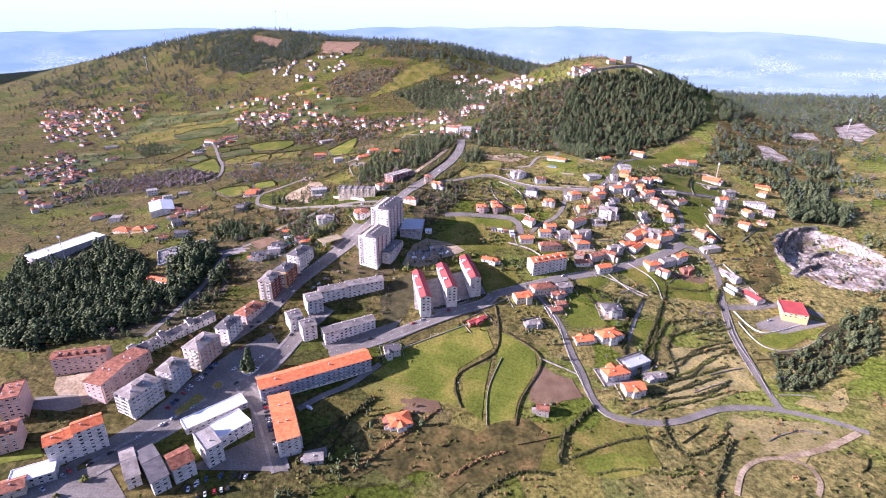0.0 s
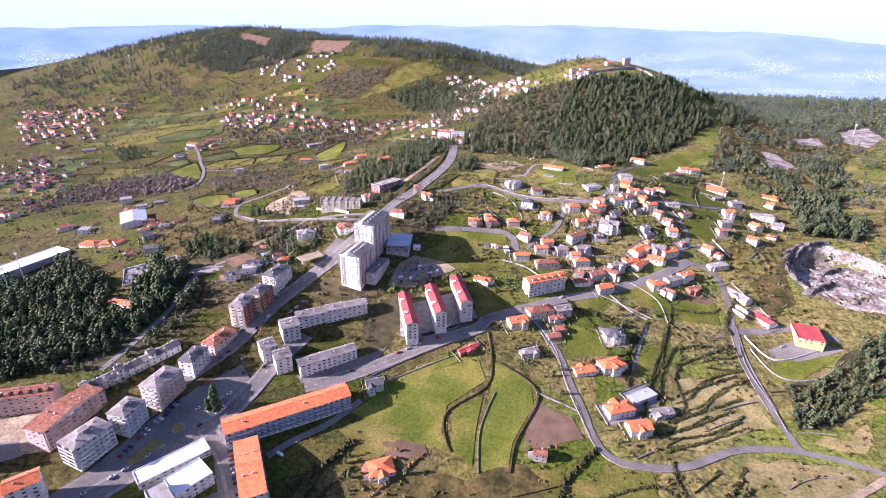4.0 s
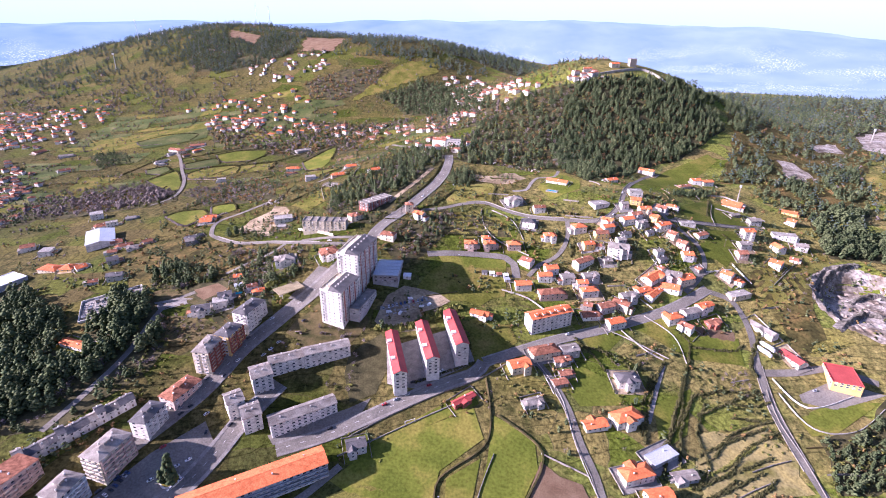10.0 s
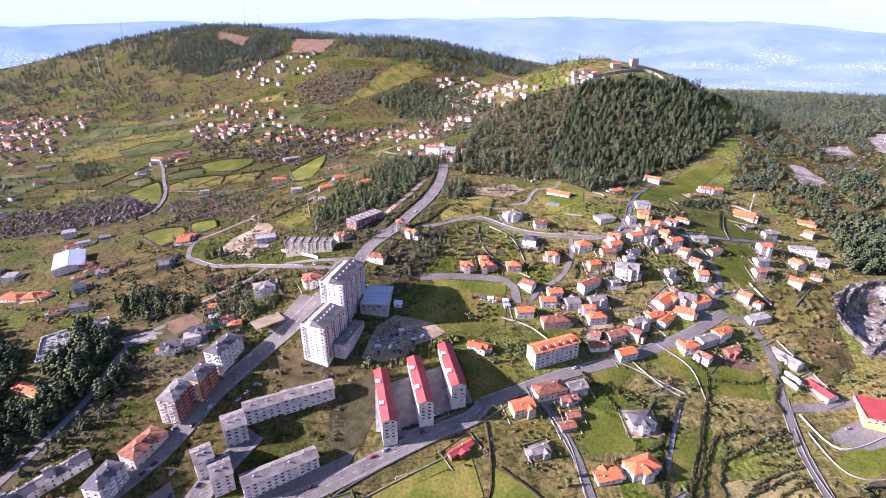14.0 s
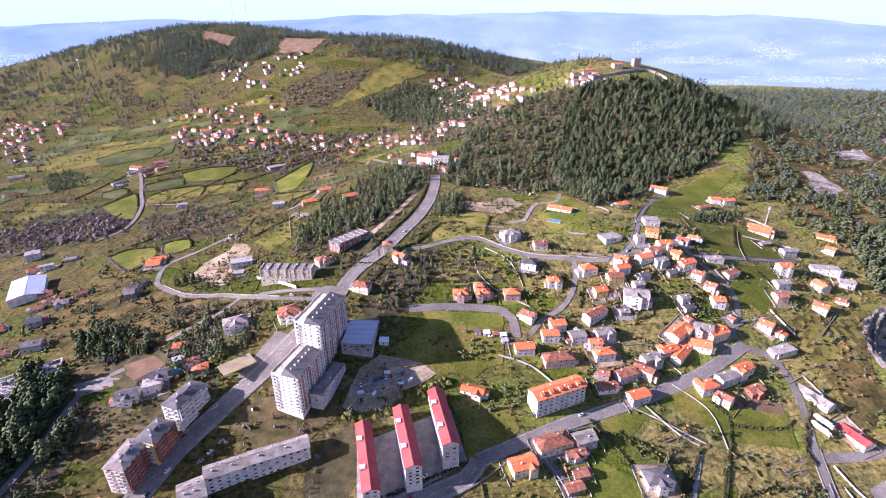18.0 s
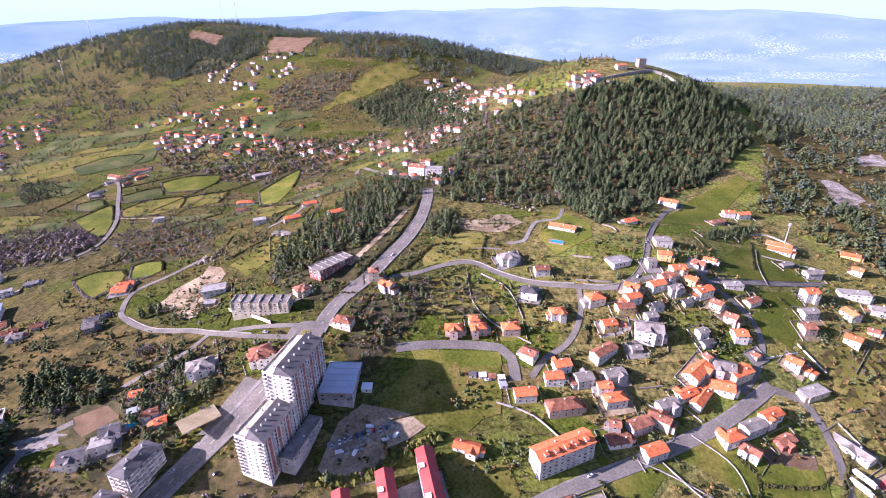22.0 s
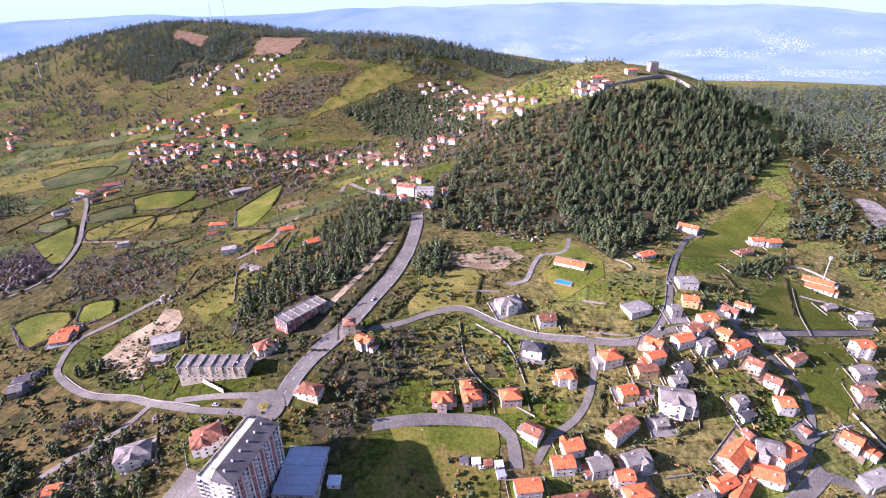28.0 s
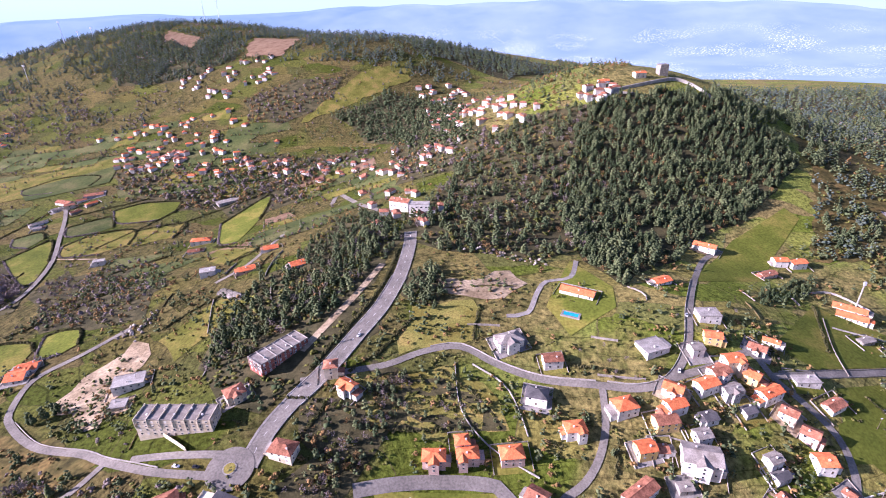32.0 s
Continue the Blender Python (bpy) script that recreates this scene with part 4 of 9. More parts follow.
field([(-199.1, 305.9), (-185.7, 314.9), (-136.5, 235.3), (-149.7, 232.4)], "asphalt", "street parking beside the orange flats", 0.32)
field([(-174.2, 446.5), (-152.4, 492.3), (-108.5, 472), (-119.6, 444.7), (-150.3, 430.3)], "bank", "weedy terraces in front of the tower", 0.3)
field([(-161.9, 491.1), (-147.7, 517.7), (-141.6, 532.5), (-138.4, 494.5), (-145.7, 471.1)], "asphalt", "forecourt of the tower", 0.34)
field([(-185.9, 481.7), (-171.2, 524.4), (-157.9, 521), (-164.7, 483.3)], "asphalt", "filling station forecourt", 0.34)
field([(-90.6, 399.5), (-103.8, 389.3), (-153.6, 357.7), (-147.2, 351.5), (-94.7, 384.7)], "asphalt", "lane behind the long flats", 0.34)
field([(56.8, 283.5), (112.1, 316.4), (119.9, 284.8), (59.2, 269.9)], "pasture", "rough green pasture", 0.3)
field([(156.7, 417.2), (208.8, 428.6), (200.2, 388.7), (147.3, 360.4)], "straw", "terraced slope of straw-coloured grass", 0.25)
field([(125.3, 435.7), (161.1, 459.1), (146.3, 414.6), (123.3, 396.3)], "grass", "green terrace", 0.25)
field([(134.2, 527.7), (113.9, 506.7), (67.3, 503.1), (87.2, 468.3)], "grass", "green garden plot", 0.25)
field([(-13.3, 294.8), (55.5, 316.1), (48.5, 273.4), (-13.8, 258.3)], "pasture", "rough green pasture", 0.25)
field([(-105.8, 241.1), (-65.4, 290.3), (-13.3, 294.8), (-35.5, 254.7)], "bracken", "brown rough pasture", 0.25)
field([(70.2, 459.9), (105.9, 444.3), (98.7, 428.6), (67.4, 420.4), (55.6, 438)], "grass", "green paddock beside the lane", 0.25)
field([(-93, 639.9), (-28.4, 652.7), (5, 631.4), (12.8, 610.5), (-61.4, 600.6)], "dry", "overgrown plot", 0.2)
field([(-61, 706.7), (-14.8, 718.2), (-8.6, 677.2), (-62.6, 657.1)], "dry", "terraced pasture below the hill", 0.25)
field([(-265.9, 688.7), (-230.9, 750.1), (-199.7, 731.2), (-215.1, 693.4), (-233.9, 660.6)], "pasture", "rocky pasture on the ridge", 0.25)
field([(-302.2, 551), (-249.8, 579.2), (-226.9, 571.3), (-251.6, 540.1), (-275.3, 523)], "bracken", "bracken slope", 0.25)
field([(-398.6, 539.8), (-429.6, 571), (-417.6, 594.7), (-317.8, 597.8), (-234.4, 576.2), (-243.2, 556.1), (-275.5, 544.3), (-299.8, 530.3), (-345.8, 538.3)], "bracken", "slope of dead bracken", 0.3)
field([(-341.5, 490.8), (-289.9, 493.5), (-268.6, 476.9), (-298.9, 462.9), (-329.8, 478.2)], "bank", "gravel lot with a weedy middle", 0.35)
field([(-283.2, 493.4), (-265.7, 503), (-252.1, 492.7), (-266, 479.1)], "soil", "reddish earth plot behind a wall", 0.35)
field([(-104.5, 470.3), (-99.3, 500.2), (-67.1, 515.1), (-42.3, 506.5), (-79.4, 463.4), (-93.2, 461.6)], "track", "dusty yard of a stone dealer", 0.4)
field([(-291.9, 454.7), (-265, 456), (-231.5, 446.7), (-223.8, 429.7), (-274.1, 425.2)], "bank", "weedy slope below the villas", 0.3)
field([(422.2, 946.8), (446.7, 943.6), (457.2, 913.1), (440.2, 879.8), (416.8, 886.4)], "rock", "pale bare rock on the slope", 0.6)
field([(513.1, 1035.9), (577, 1074.9), (559.4, 1014.8), (513.1, 1005.9)], "rock", "pale bare rock on the slope", 0.6)
field([(649.4, 1144.6), (739.7, 1211.4), (712.3, 1113.3), (637.2, 1034.7), (613.9, 1053.6)], "rock", "pale bare rock on the slope", 0.6)
field([(392.9, 744.4), (453.1, 789.5), (454.5, 765.6), (407.1, 725.6)], "dry", "pale clearing behind the quarry", 0.6)
field([(540.2, 962.8), (568.5, 912.2), (535.3, 852.1), (526.4, 888.6)], "dry", "open grassy slope", 0.6)
field([(244.9, 370.4), (295.8, 395.7), (278.2, 365.1)], "straw", "pale grass beside the lane", 0.25)
field([(148.1, 397.9), (211.5, 438.5), (216.9, 422.6), (223.2, 381.8), (190.4, 369.1), (131.6, 342.3)], "straw", "straw-coloured terraces", 0.25)
field([(242.8, 438), (278.3, 448.4), (306, 469.2), (278.7, 469.4), (251.5, 453.8)], "grass", "green plot below the yard wall", 0.3)
field([(252.5, 601.1), (349.2, 691.9), (361, 647), (316.2, 601.7), (255.7, 556)], "dry", "rough slope beside the quarry", 0.3)
field([(261.7, 557.2), (316.2, 601.7), (301.4, 534.8), (265.9, 509.3)], "bracken", "rough bank below the quarry", 0.3)
field([(263.2, 614.2), (301.4, 627.4), (323.4, 622.7), (297.1, 580.1), (253.7, 565), (246.6, 586.3)], "bracken", "bramble slope beside the village", 0.3)
field([(226.5, 664.1), (268.1, 678.4), (248.2, 632.8), (233.5, 607.9), (217, 624.9)], "grass", "grassy slope inside the village bend", 0.3)
stone_wall([(234.2, 483.5), (251.8, 458.1), (294.7, 474.3)], mat="white", height=1.4, thick=0.4, label="pale wall round the shop yard")
stone_wall([(234, 469.2), (247.5, 438.7), (278.7, 439.8), (312.2, 463.6)], mat="concrete", height=1.2, thick=0.5, label="pale wall below the shop yard")
stone_wall([(225, 470.7), (223.6, 440.7), (228.4, 408.2), (229.3, 377.8)], mat="stone", height=1.1, thick=0.5, label="stone wall along the quarry lane")
stone_wall([(111, 506.5), (131.8, 488), (143.8, 483.1)], mat="concrete", height=1.2, thick=0.4, label="pale plot wall")
road([(142.7, 477.7), (130.9, 449.8), (118.3, 417.7)], 3.5, mat="pavement", label="pale sunken path between plots")
hedge([(159.4, 433.3), (187.8, 451.3), (217.3, 469.3)])
hedge([(150.4, 398.4), (176.9, 414.8), (209.4, 432.4)])
hedge([(139.1, 371.1), (183.4, 395), (204.6, 406.8)])
hedge([(134.7, 353.9), (165.2, 364.4), (195.3, 382.1)])
hedge([(155.8, 468.3), (145.6, 430), (124.2, 397.7)])
hedge([(243.9, 536.1), (220.6, 495.1), (221.6, 482.6)], width=3, height=2.5)
stone_wall([(29.5, 584.7), (2.4, 598.3), (-17.2, 620.3), (-24, 654.8)], mat="concrete", height=1.1, thick=0.4, label="pale garden wall")
stone_wall([(135.3, 528), (158.9, 510.9), (163.7, 483)], mat="concrete", height=1.1, thick=0.4, label="pale plot wall")
stone_wall([(259.6, 744.2), (245, 703.9), (241.7, 676.7)], mat="stone")
stone_wall([(263.4, 781.1), (291.3, 790.1), (311.2, 768.9)], mat="concrete", height=1.8, label="pale retaining wall of the school")
stone_wall([(259.9, 732), (317.5, 725.3)], mat="concrete", height=1.5, label="pale retaining wall")
stone_wall([(240.7, 614.6), (253.4, 592.2)], mat="white", height=1.4, label="white garden wall")
stone_wall([(209, 595.6), (237.4, 606.2)], mat="white", height=1.4, label="white garden wall")
stone_wall([(276.9, 596.3), (306.4, 628.3), (328, 651)], mat="stone", height=1.5)
stone_wall([(3.5, 531.4), (27.4, 525.9), (46, 511.7)], mat="concrete", height=1.4, label="pale wall beside the lane")
stone_wall([(-5.7, 431.5), (-0.4, 399.4), (-3.8, 374.6), (-31.6, 347.4), (-31.3, 326.2), (-25.6, 314.5)], height=1.3, thick=1.0, mat="bank", label="overgrown stone field wall")
stone_wall([(4.6, 400.3), (34, 381.7), (36, 364.9), (20.3, 329.9), (16.5, 304.5)], height=1.4, thick=1.2, mat="bank", label="overgrown stone field wall")
stone_wall([(3.5, 370.2), (-5.9, 335.7), (-4.9, 301)])
stone_wall([(36.2, 376.3), (68, 365.8)])
stone_wall([(32.1, 457.9), (52.5, 426.8), (60.5, 390.4), (68, 365.8), (75, 345.3)], height=0.9, thick=0.4, mat="concrete", label="pale wall beside the lane")
stone_wall([(-102.1, 351.7), (-55.8, 385.1), (-13.8, 413)])
stone_wall([(91.9, 505.6), (115.7, 498.6), (134.4, 491.1), (149, 485.3)], mat="concrete", height=0.9, thick=0.35, label="pale plot wall")
stone_wall([(-11.9, 654.4), (8.9, 641.1), (18.5, 623.6), (23.8, 607.5)], mat="concrete", height=1.2, thick=0.4, label="pale garden wall")
stone_wall([(-173.3, 575.7), (-221.4, 601.2)], mat="cream", height=3, label="tall cream retaining wall")
hedge([(167.7, 489.8), (152.7, 456.9), (138.7, 425.8), (128.3, 397.5)])
hedge([(168.8, 447), (154.1, 416.5), (155.3, 391.6), (141, 370.5)])
hedge([(217.5, 440.4), (182.8, 423.2), (161.9, 399.3)])
hedge([(219.2, 430.6), (189, 411.6), (168.3, 388.3), (152, 378.8)])
hedge([(200.2, 388.7), (164, 358.2), (130.9, 345.9)])
hedge([(-90.1, 290.2), (-106, 263.4), (-121.2, 242.8)])
hedge([(-107.1, 291.5), (-111.7, 257.7)])
hedge([(110.4, 405.6), (117.3, 433.6), (130.3, 465.3)])
hedge([(159.5, 451.6), (188.2, 462), (220.4, 465.2)])
hedge([(68.6, 487.3), (82.6, 472.4), (91.8, 457.8)])
hedge([(88.1, 482.1), (101.4, 467.8)])
hedge([(-230.9, 750.1), (-254.8, 728.1), (-270.4, 705.5)])
hedge([(-503.5, 913.2), (-457.1, 1015.5), (-448.4, 1033)])
hedge([(-419.2, 738), (-392.3, 768.5), (-354.5, 800)])
hedge([(-120, 640), (-107, 676), (-95.5, 708), (-88, 746), (-87, 790)], 2.4, 2.0)
hedge([(-127.2, 615.7), (-102.4, 612.8), (-110.8, 588.7)])
hedge([(84.8, 653), (53.6, 657.4)])
hedge([(77, 611.1), (72.2, 589.3)])
hedge([(-32, 647), (-6.8, 630.3)])
hedge([(-61.4, 600.6), (-28.3, 605.7)])
hedge([(135.9, 466.9), (122.6, 435), (111.9, 399.7)])
hedge([(185.2, 450.8), (206, 451.8), (223.5, 458.7)])
hedge([(186.7, 437.4), (207, 438.3)])
hedge([(124.4, 355.6), (148.9, 366.4), (171.3, 382.9)])
hedge([(-95.3, 309.1), (-117.8, 274.6), (-129.7, 245.1)], width=4, height=2.5)
hedge([(-43.9, 308.8), (-70.1, 275.3), (-92, 244)], mat="rust")
hedge([(-60, 417.8), (-15, 443.8)])
hedge([(75.7, 479.7), (103.1, 476.4), (112.6, 465.9)])
hedge([(162.6, 518.7), (171.7, 506.8), (165.9, 488.4)])
hedge([(174.6, 502.9), (208.6, 506.4), (220.1, 514.8)])
hedge([(122.8, 476.1), (107.2, 441.8)])
hedge([(143.5, 480.1), (122.5, 444.7)])
hedge([(-72.5, 665), (-93, 639.9)])
hedge([(-59, 692.3), (-72.5, 665), (-78.8, 652.5)])
hedge([(-9.8, 710.8), (-12.9, 676.9)])
hedge([(203.8, 720.4), (188.2, 670.5)])
hedge([(261.3, 762.2), (238.1, 697.7)])
hedge([(245.3, 661.7), (257.2, 646.6)])
hedge([(-430.3, 708.7), (-400.4, 746.1), (-384, 793.4)])
hedge([(-619.9, 1009.5), (-527.4, 1056.3)])
hedge([(-419.6, 831.9), (-372, 871.5)])
hedge([(-542.7, 795.5), (-552.1, 854)])
hedge([(-426.1, 976.1), (-341.3, 1058.7)])
hedge([(-687.6, 927.4), (-665.6, 1031.1)])

lane_walls([(42.7, 445.5), (57.1, 417.9), (65.1, 388.4), (72.7, 366.8), (77.2, 345.8), (87.9, 329.5), (110, 326.1), (139.9, 331.8), (179.3, 352.7), (206.8, 359.3)], 3.1, 0.8, "stone", (-1,))
lane_walls([(-102, 372), (-77.1, 392.8), (-40.1, 418.5), (-15.3, 433.3), (6, 452)], 6.2, 1.2, "stone", (-1,))
lane_walls([(-41, 664), (-21.1, 668.5), (4.7, 655.7), (32.9, 646.2), (68, 643.4)], 3.0, 1.0, "concrete", (1,))
lane_walls([(75, 643.2), (94.6, 642), (115.1, 649.6), (132.9, 675.6), (146.6, 718.1), (167.4, 769)], 3.0, 1.0, "concrete", (1,))
lane_walls([(190, 664), (227.2, 675), (303.6, 700.1)], 2.8, 0.9, "stone")
lane_walls([(-185.2, 562.2), (-222.4, 570.7), (-245, 578.6), (-287.3, 587.3), (-324.6, 606.6)], 3.0, 0.9, "concrete", (-1,))
lane_walls([(227, 400), (224.4, 431.5), (223.5, 458.7), (226.8, 495.4)], 3.6, 0.8, "stone", (1, -1))
lane_walls([(-122.4, 613.4), (-109.4, 638.6), (-96.2, 673), (-84.5, 705.5), (-77.5, 744.3)], 6.4, 0.9, "concrete")

hedge([(47.2, 276.2), (53.0, 302.3), (67.2, 320.9), (77.3, 333.9)], 3.2, 2.4, "hedge")
hedge([(-24.2, 254.8), (-9.9, 269.1), (9.5, 279.7)], 2.2, 1.6, "rust")
hedge([(57.5, 282.8), (87.7, 300.7), (114.1, 310.8), (127.0, 305.2)], 2.0, 1.5, "hedge")
hedge([(131.8, 333.6), (131.2, 314.0), (139.4, 299.6), (162.9, 311.7), (182.0, 337.7)], 2.2, 1.6, "hedge")
hedge([(147.5, 265.3), (159.6, 290.3), (177.8, 319.9)], 3.0, 2.4, "hedge")
hedge([(129.3, 341.8), (159.8, 357.2), (191.7, 373.2)], 2.0, 1.5, "scrub")
hedge([(143.1, 362.8), (170.2, 378.3), (193.5, 393.1)], 2.0, 1.5, "hedge")
hedge([(147.0, 379.5), (170.0, 394.7), (195.1, 413.9)], 2.0, 1.5, "scrub")
hedge([(134.1, 386.1), (143.3, 418.8), (160.9, 452.5)], 2.2, 1.8, "hedge")
hedge([(120.2, 376.3), (135.2, 416.7), (158.5, 467.0)], 2.2, 1.8, "hedge")
hedge([(-7.7, 239.7), (6.4, 255.4), (25.4, 265.5), (40.8, 265.7)], 2.2, 1.6, "hedge")
hedge([(71.6, 270.7), (95.9, 279.5), (122.3, 279.1), (142.8, 284.9)], 2.0, 1.5, "scrub")
field([(189.1, 349.7), (226.1, 348.3), (271.5, 344.6), (253.6, 321.9), (222.1, 304.5), (193.5, 308.9), (181.0, 317.7)], "straw", "pale brown stubble field beside the lane", 0.4)
field([(65.3, 281.7), (86.5, 292.8), (109.8, 290.8), (108.9, 277.8), (86.5, 269.3), (65.7, 268.8)], "grass", "bright green terrace below the lane", 0.4)
field([(-33.3, 279.7), (-11.6, 291.2), (8.6, 310.3), (25.9, 313.3), (42.5, 300.5), (33.2, 269.1), (2.8, 250.3), (-25.9, 237.5)], "bracken", "brown rough slope below the meadow", 0.36)
road([(162.9, 268.6), (174.7, 290.3), (191.4, 303.8), (212.5, 308.3), (224.5, 301.8), (224.3, 288.2), (216.7, 276.1)], 3.5, mat="track", label="sandy farm track in a loop")
field([(-258.6, 188.4), (-259.9, 207.7), (-249.8, 217.9), (-235.0, 207.2), (-218.8, 196.0)], "asphalt", "asphalt yard with parked cars", 0.32)
field([(-290.5, 182.9), (-287.1, 194.1), (-277.0, 206.4), (-265.3, 212.2), (-258.6, 206.2), (-257.9, 188.5)], "asphalt", "street and yards at the edge of the town", 0.3)
field([(-337.6, 259.2), (-307.9, 265.7), (-296.9, 255.8), (-306.0, 249.8), (-331.4, 248.4)], "asphalt", "car park between the pink flats", 0.34)
field([(-317.0, 209.1), (-297.6, 219.8), (-290.0, 213.4), (-312.1, 204.3)], "grass", "green strip below the pink flats", 0.34)
# ---- valley fields and their lane ----
road([(-645.4, 1035.3), (-618.6, 999.2), (-587.2, 951.8), (-538.1, 880.7), (-505.1, 818.1), (-491.4, 777.2), (-496.0, 754.8), (-502.7, 742.4)], 5.5, label="curving farm road across the valley", lift=1.1)
road([(-536.5, 886.6), (-508.9, 883.3), (-476.5, 880.4)], 3, mat="track", label="field track to a farmhouse", lift=1.1)
field([(-786.9, 1110.4), (-743.8, 1147.6), (-668.9, 1145.6), (-662.3, 1110.6), (-718.3, 1095.1), (-765.3, 1091.1)], "grass", "bright green winter field with a ragged edge", 0.6)
hedge([(-786.9, 1110.4), (-743.8, 1147.6), (-668.9, 1145.6), (-662.3, 1110.6)], 2.6, 2.0)
hedge([(-718.3, 1095.1), (-765.3, 1091.1), (-786.9, 1110.4)], 2.2, 1.6, "bare")
field([(-558.0, 1024.2), (-522.0, 1044.6), (-465.0, 1045.9), (-455.3, 1012.6), (-468.8, 992.3), (-498.6, 986.2), (-529.7, 988.5)], "grass", "bright green winter field with a ragged edge", 0.6)
hedge([(-558.0, 1024.2), (-522.0, 1044.6), (-465.0, 1045.9), (-455.3, 1012.6)], 2.6, 2.0)
hedge([(-468.8, 992.3), (-498.6, 986.2), (-529.7, 988.5), (-558.0, 1024.2)], 2.2, 1.6, "bare")
field([(-598.4, 977.0), (-550.7, 1006.8), (-525.2, 975.7), (-539.4, 960.3), (-576.1, 951.0)], "dim_valley_grass", "valley meadow in a green darkened for shade and haze", 0.6)
hedge([(-598.4, 977.0), (-550.7, 1006.8), (-525.2, 975.7)], 2.6, 2.0)
hedge([(-539.4, 960.3), (-576.1, 951.0), (-598.4, 977.0)], 2.2, 1.6, "bare")
field([(-559.0, 921.6), (-536.2, 955.9), (-484.2, 963.9), (-462.6, 919.5), (-490.8, 894.4), (-535.0, 891.9)], "pasture", "pale grazed field between hedges", 0.6)
hedge([(-559.0, 921.6), (-536.2, 955.9), (-484.2, 963.9), (-462.6, 919.5)], 2.6, 2.0)
hedge([(-490.8, 894.4), (-535.0, 891.9), (-559.0, 921.6)], 2.2, 1.6, "bare")
field([(-481.3, 959.4), (-419.8, 978.9), (-409.4, 933.2), (-447.8, 909.0)], "pasture", "pale grazed field between hedges", 0.6)
hedge([(-481.3, 959.4), (-419.8, 978.9), (-409.4, 933.2)], 2.6, 2.0)
field([(-613.7, 888.0), (-604.1, 917.5), (-590.7, 941.7), (-543.6, 881.3), (-514.4, 826.5), (-525.8, 821.3)], "grass", "bright green winter field with a ragged edge", 0.6)
hedge([(-613.7, 888.0), (-604.1, 917.5), (-590.7, 941.7), (-543.6, 881.3)], 2.6, 2.0)
hedge([(-514.4, 826.5), (-525.8, 821.3), (-613.7, 888.0)], 2.2, 1.6, "bare")
field([(-656.1, 948.5), (-629.1, 966.9), (-608.2, 949.3), (-612.0, 922.0), (-639.7, 927.7)], "dim_valley_grass", "valley meadow in a green darkened for shade and haze", 0.6)
hedge([(-656.1, 948.5), (-629.1, 966.9), (-608.2, 949.3)], 2.6, 2.0)
hedge([(-612.0, 922.0), (-639.7, 927.7), (-656.1, 948.5)], 2.2, 1.6, "bare")
field([(-437.8, 682.2), (-424.4, 697.3), (-394.1, 698.0), (-379.8, 686.3), (-374.2, 663.2), (-385.6, 642.6), (-426.6, 671.1)], "grass", "bright green winter field with a ragged edge", 0.6)
hedge([(-437.8, 682.2), (-424.4, 697.3), (-394.1, 698.0), (-379.8, 686.3)], 2.6, 2.0)
hedge([(-374.2, 663.2), (-385.6, 642.6), (-426.6, 671.1), (-437.8, 682.2)], 2.2, 1.6, "bare")
field([(-385.4, 705.7), (-376.4, 713.5), (-356.6, 713.3), (-342.4, 692.9), (-349.4, 679.9), (-366.7, 675.5)], "grass", "bright green winter field with a ragged edge", 0.6)
hedge([(-385.4, 705.7), (-376.4, 713.5), (-356.6, 713.3), (-342.4, 692.9)], 2.6, 2.0)
hedge([(-349.4, 679.9), (-366.7, 675.5), (-385.4, 705.7)], 2.2, 1.6, "bare")
field([(-319.7, 879.9), (-251.0, 844.2), (-270.5, 811.4), (-305.1, 834.2)], "pasture", "pale grazed field between hedges", 0.6)
hedge([(-319.7, 879.9), (-251.0, 844.2), (-270.5, 811.4)], 2.6, 2.0)
field([(-360.1, 964.7), (-338.9, 1034.5), (-323.9, 1050.0), (-306.8, 968.5), (-296.8, 883.4), (-321.6, 890.1)], "grass", "bright green winter field with a ragged edge", 0.6)
hedge([(-360.1, 964.7), (-338.9, 1034.5), (-323.9, 1050.0), (-306.8, 968.5)], 2.6, 2.0)
hedge([(-296.8, 883.4), (-321.6, 890.1), (-360.1, 964.7)], 2.2, 1.6, "bare")

# ---- blocks of flats and large buildings ----
def terrace(a, b, count):
    """A row of narrow terraced houses from a to b, each stepped with the slope."""
    a, b = Vector((*a, 0)), Vector((*b, 0))
    step = (b - a) / count
    rot = math.degrees(math.atan2(step.y, step.x))
    n = Vector((-step.y, step.x, 0)).normalized() * 5.0
    for i in range(count):
        c = a + step * (i + 0.5) + n
        house(c.x, c.y, rot, step.length - 0.06, 9.5, 2 if i % 5 else 3, "white", "dark_roof" if i % 3 else "fibre", "gable",
              "narrow white terraced house with dark roof and balconies", group="terraced row")


block(-276.1, 216.1, 45, 15.4, 12, 6, roof="tiles", style="gable", balcony=None, wall="white", chimneys=2, pitch=3.00, label="white flats with an orange tile roof, lower half", z=-66.6)
block(-264.5, 227.2, 45, 16.5, 12, 7, roof="tiles", style="gable", balcony=None, wall="white", chimneys=2, pitch=2.89, label="white flats with an orange tile roof, higher half", z=-66.4)
block(-324.7, 293, 21, 37.8, 12, 5, roof="old_tiles", style="gable", balcony=None, dormers=6, wall="pink", pitch=3.12, label="pinkish flats with a red dormered tile roof", z=-58.1)
block(-286.7, 284.3, -8, 15.9, 45, 5, roof="old_tiles", style="gable", balcony=None, galleries=(1,), rail="pink", wall="pink", pitch=3.16, label="pinkish wing with a dark red tile roof", z=-60.5)
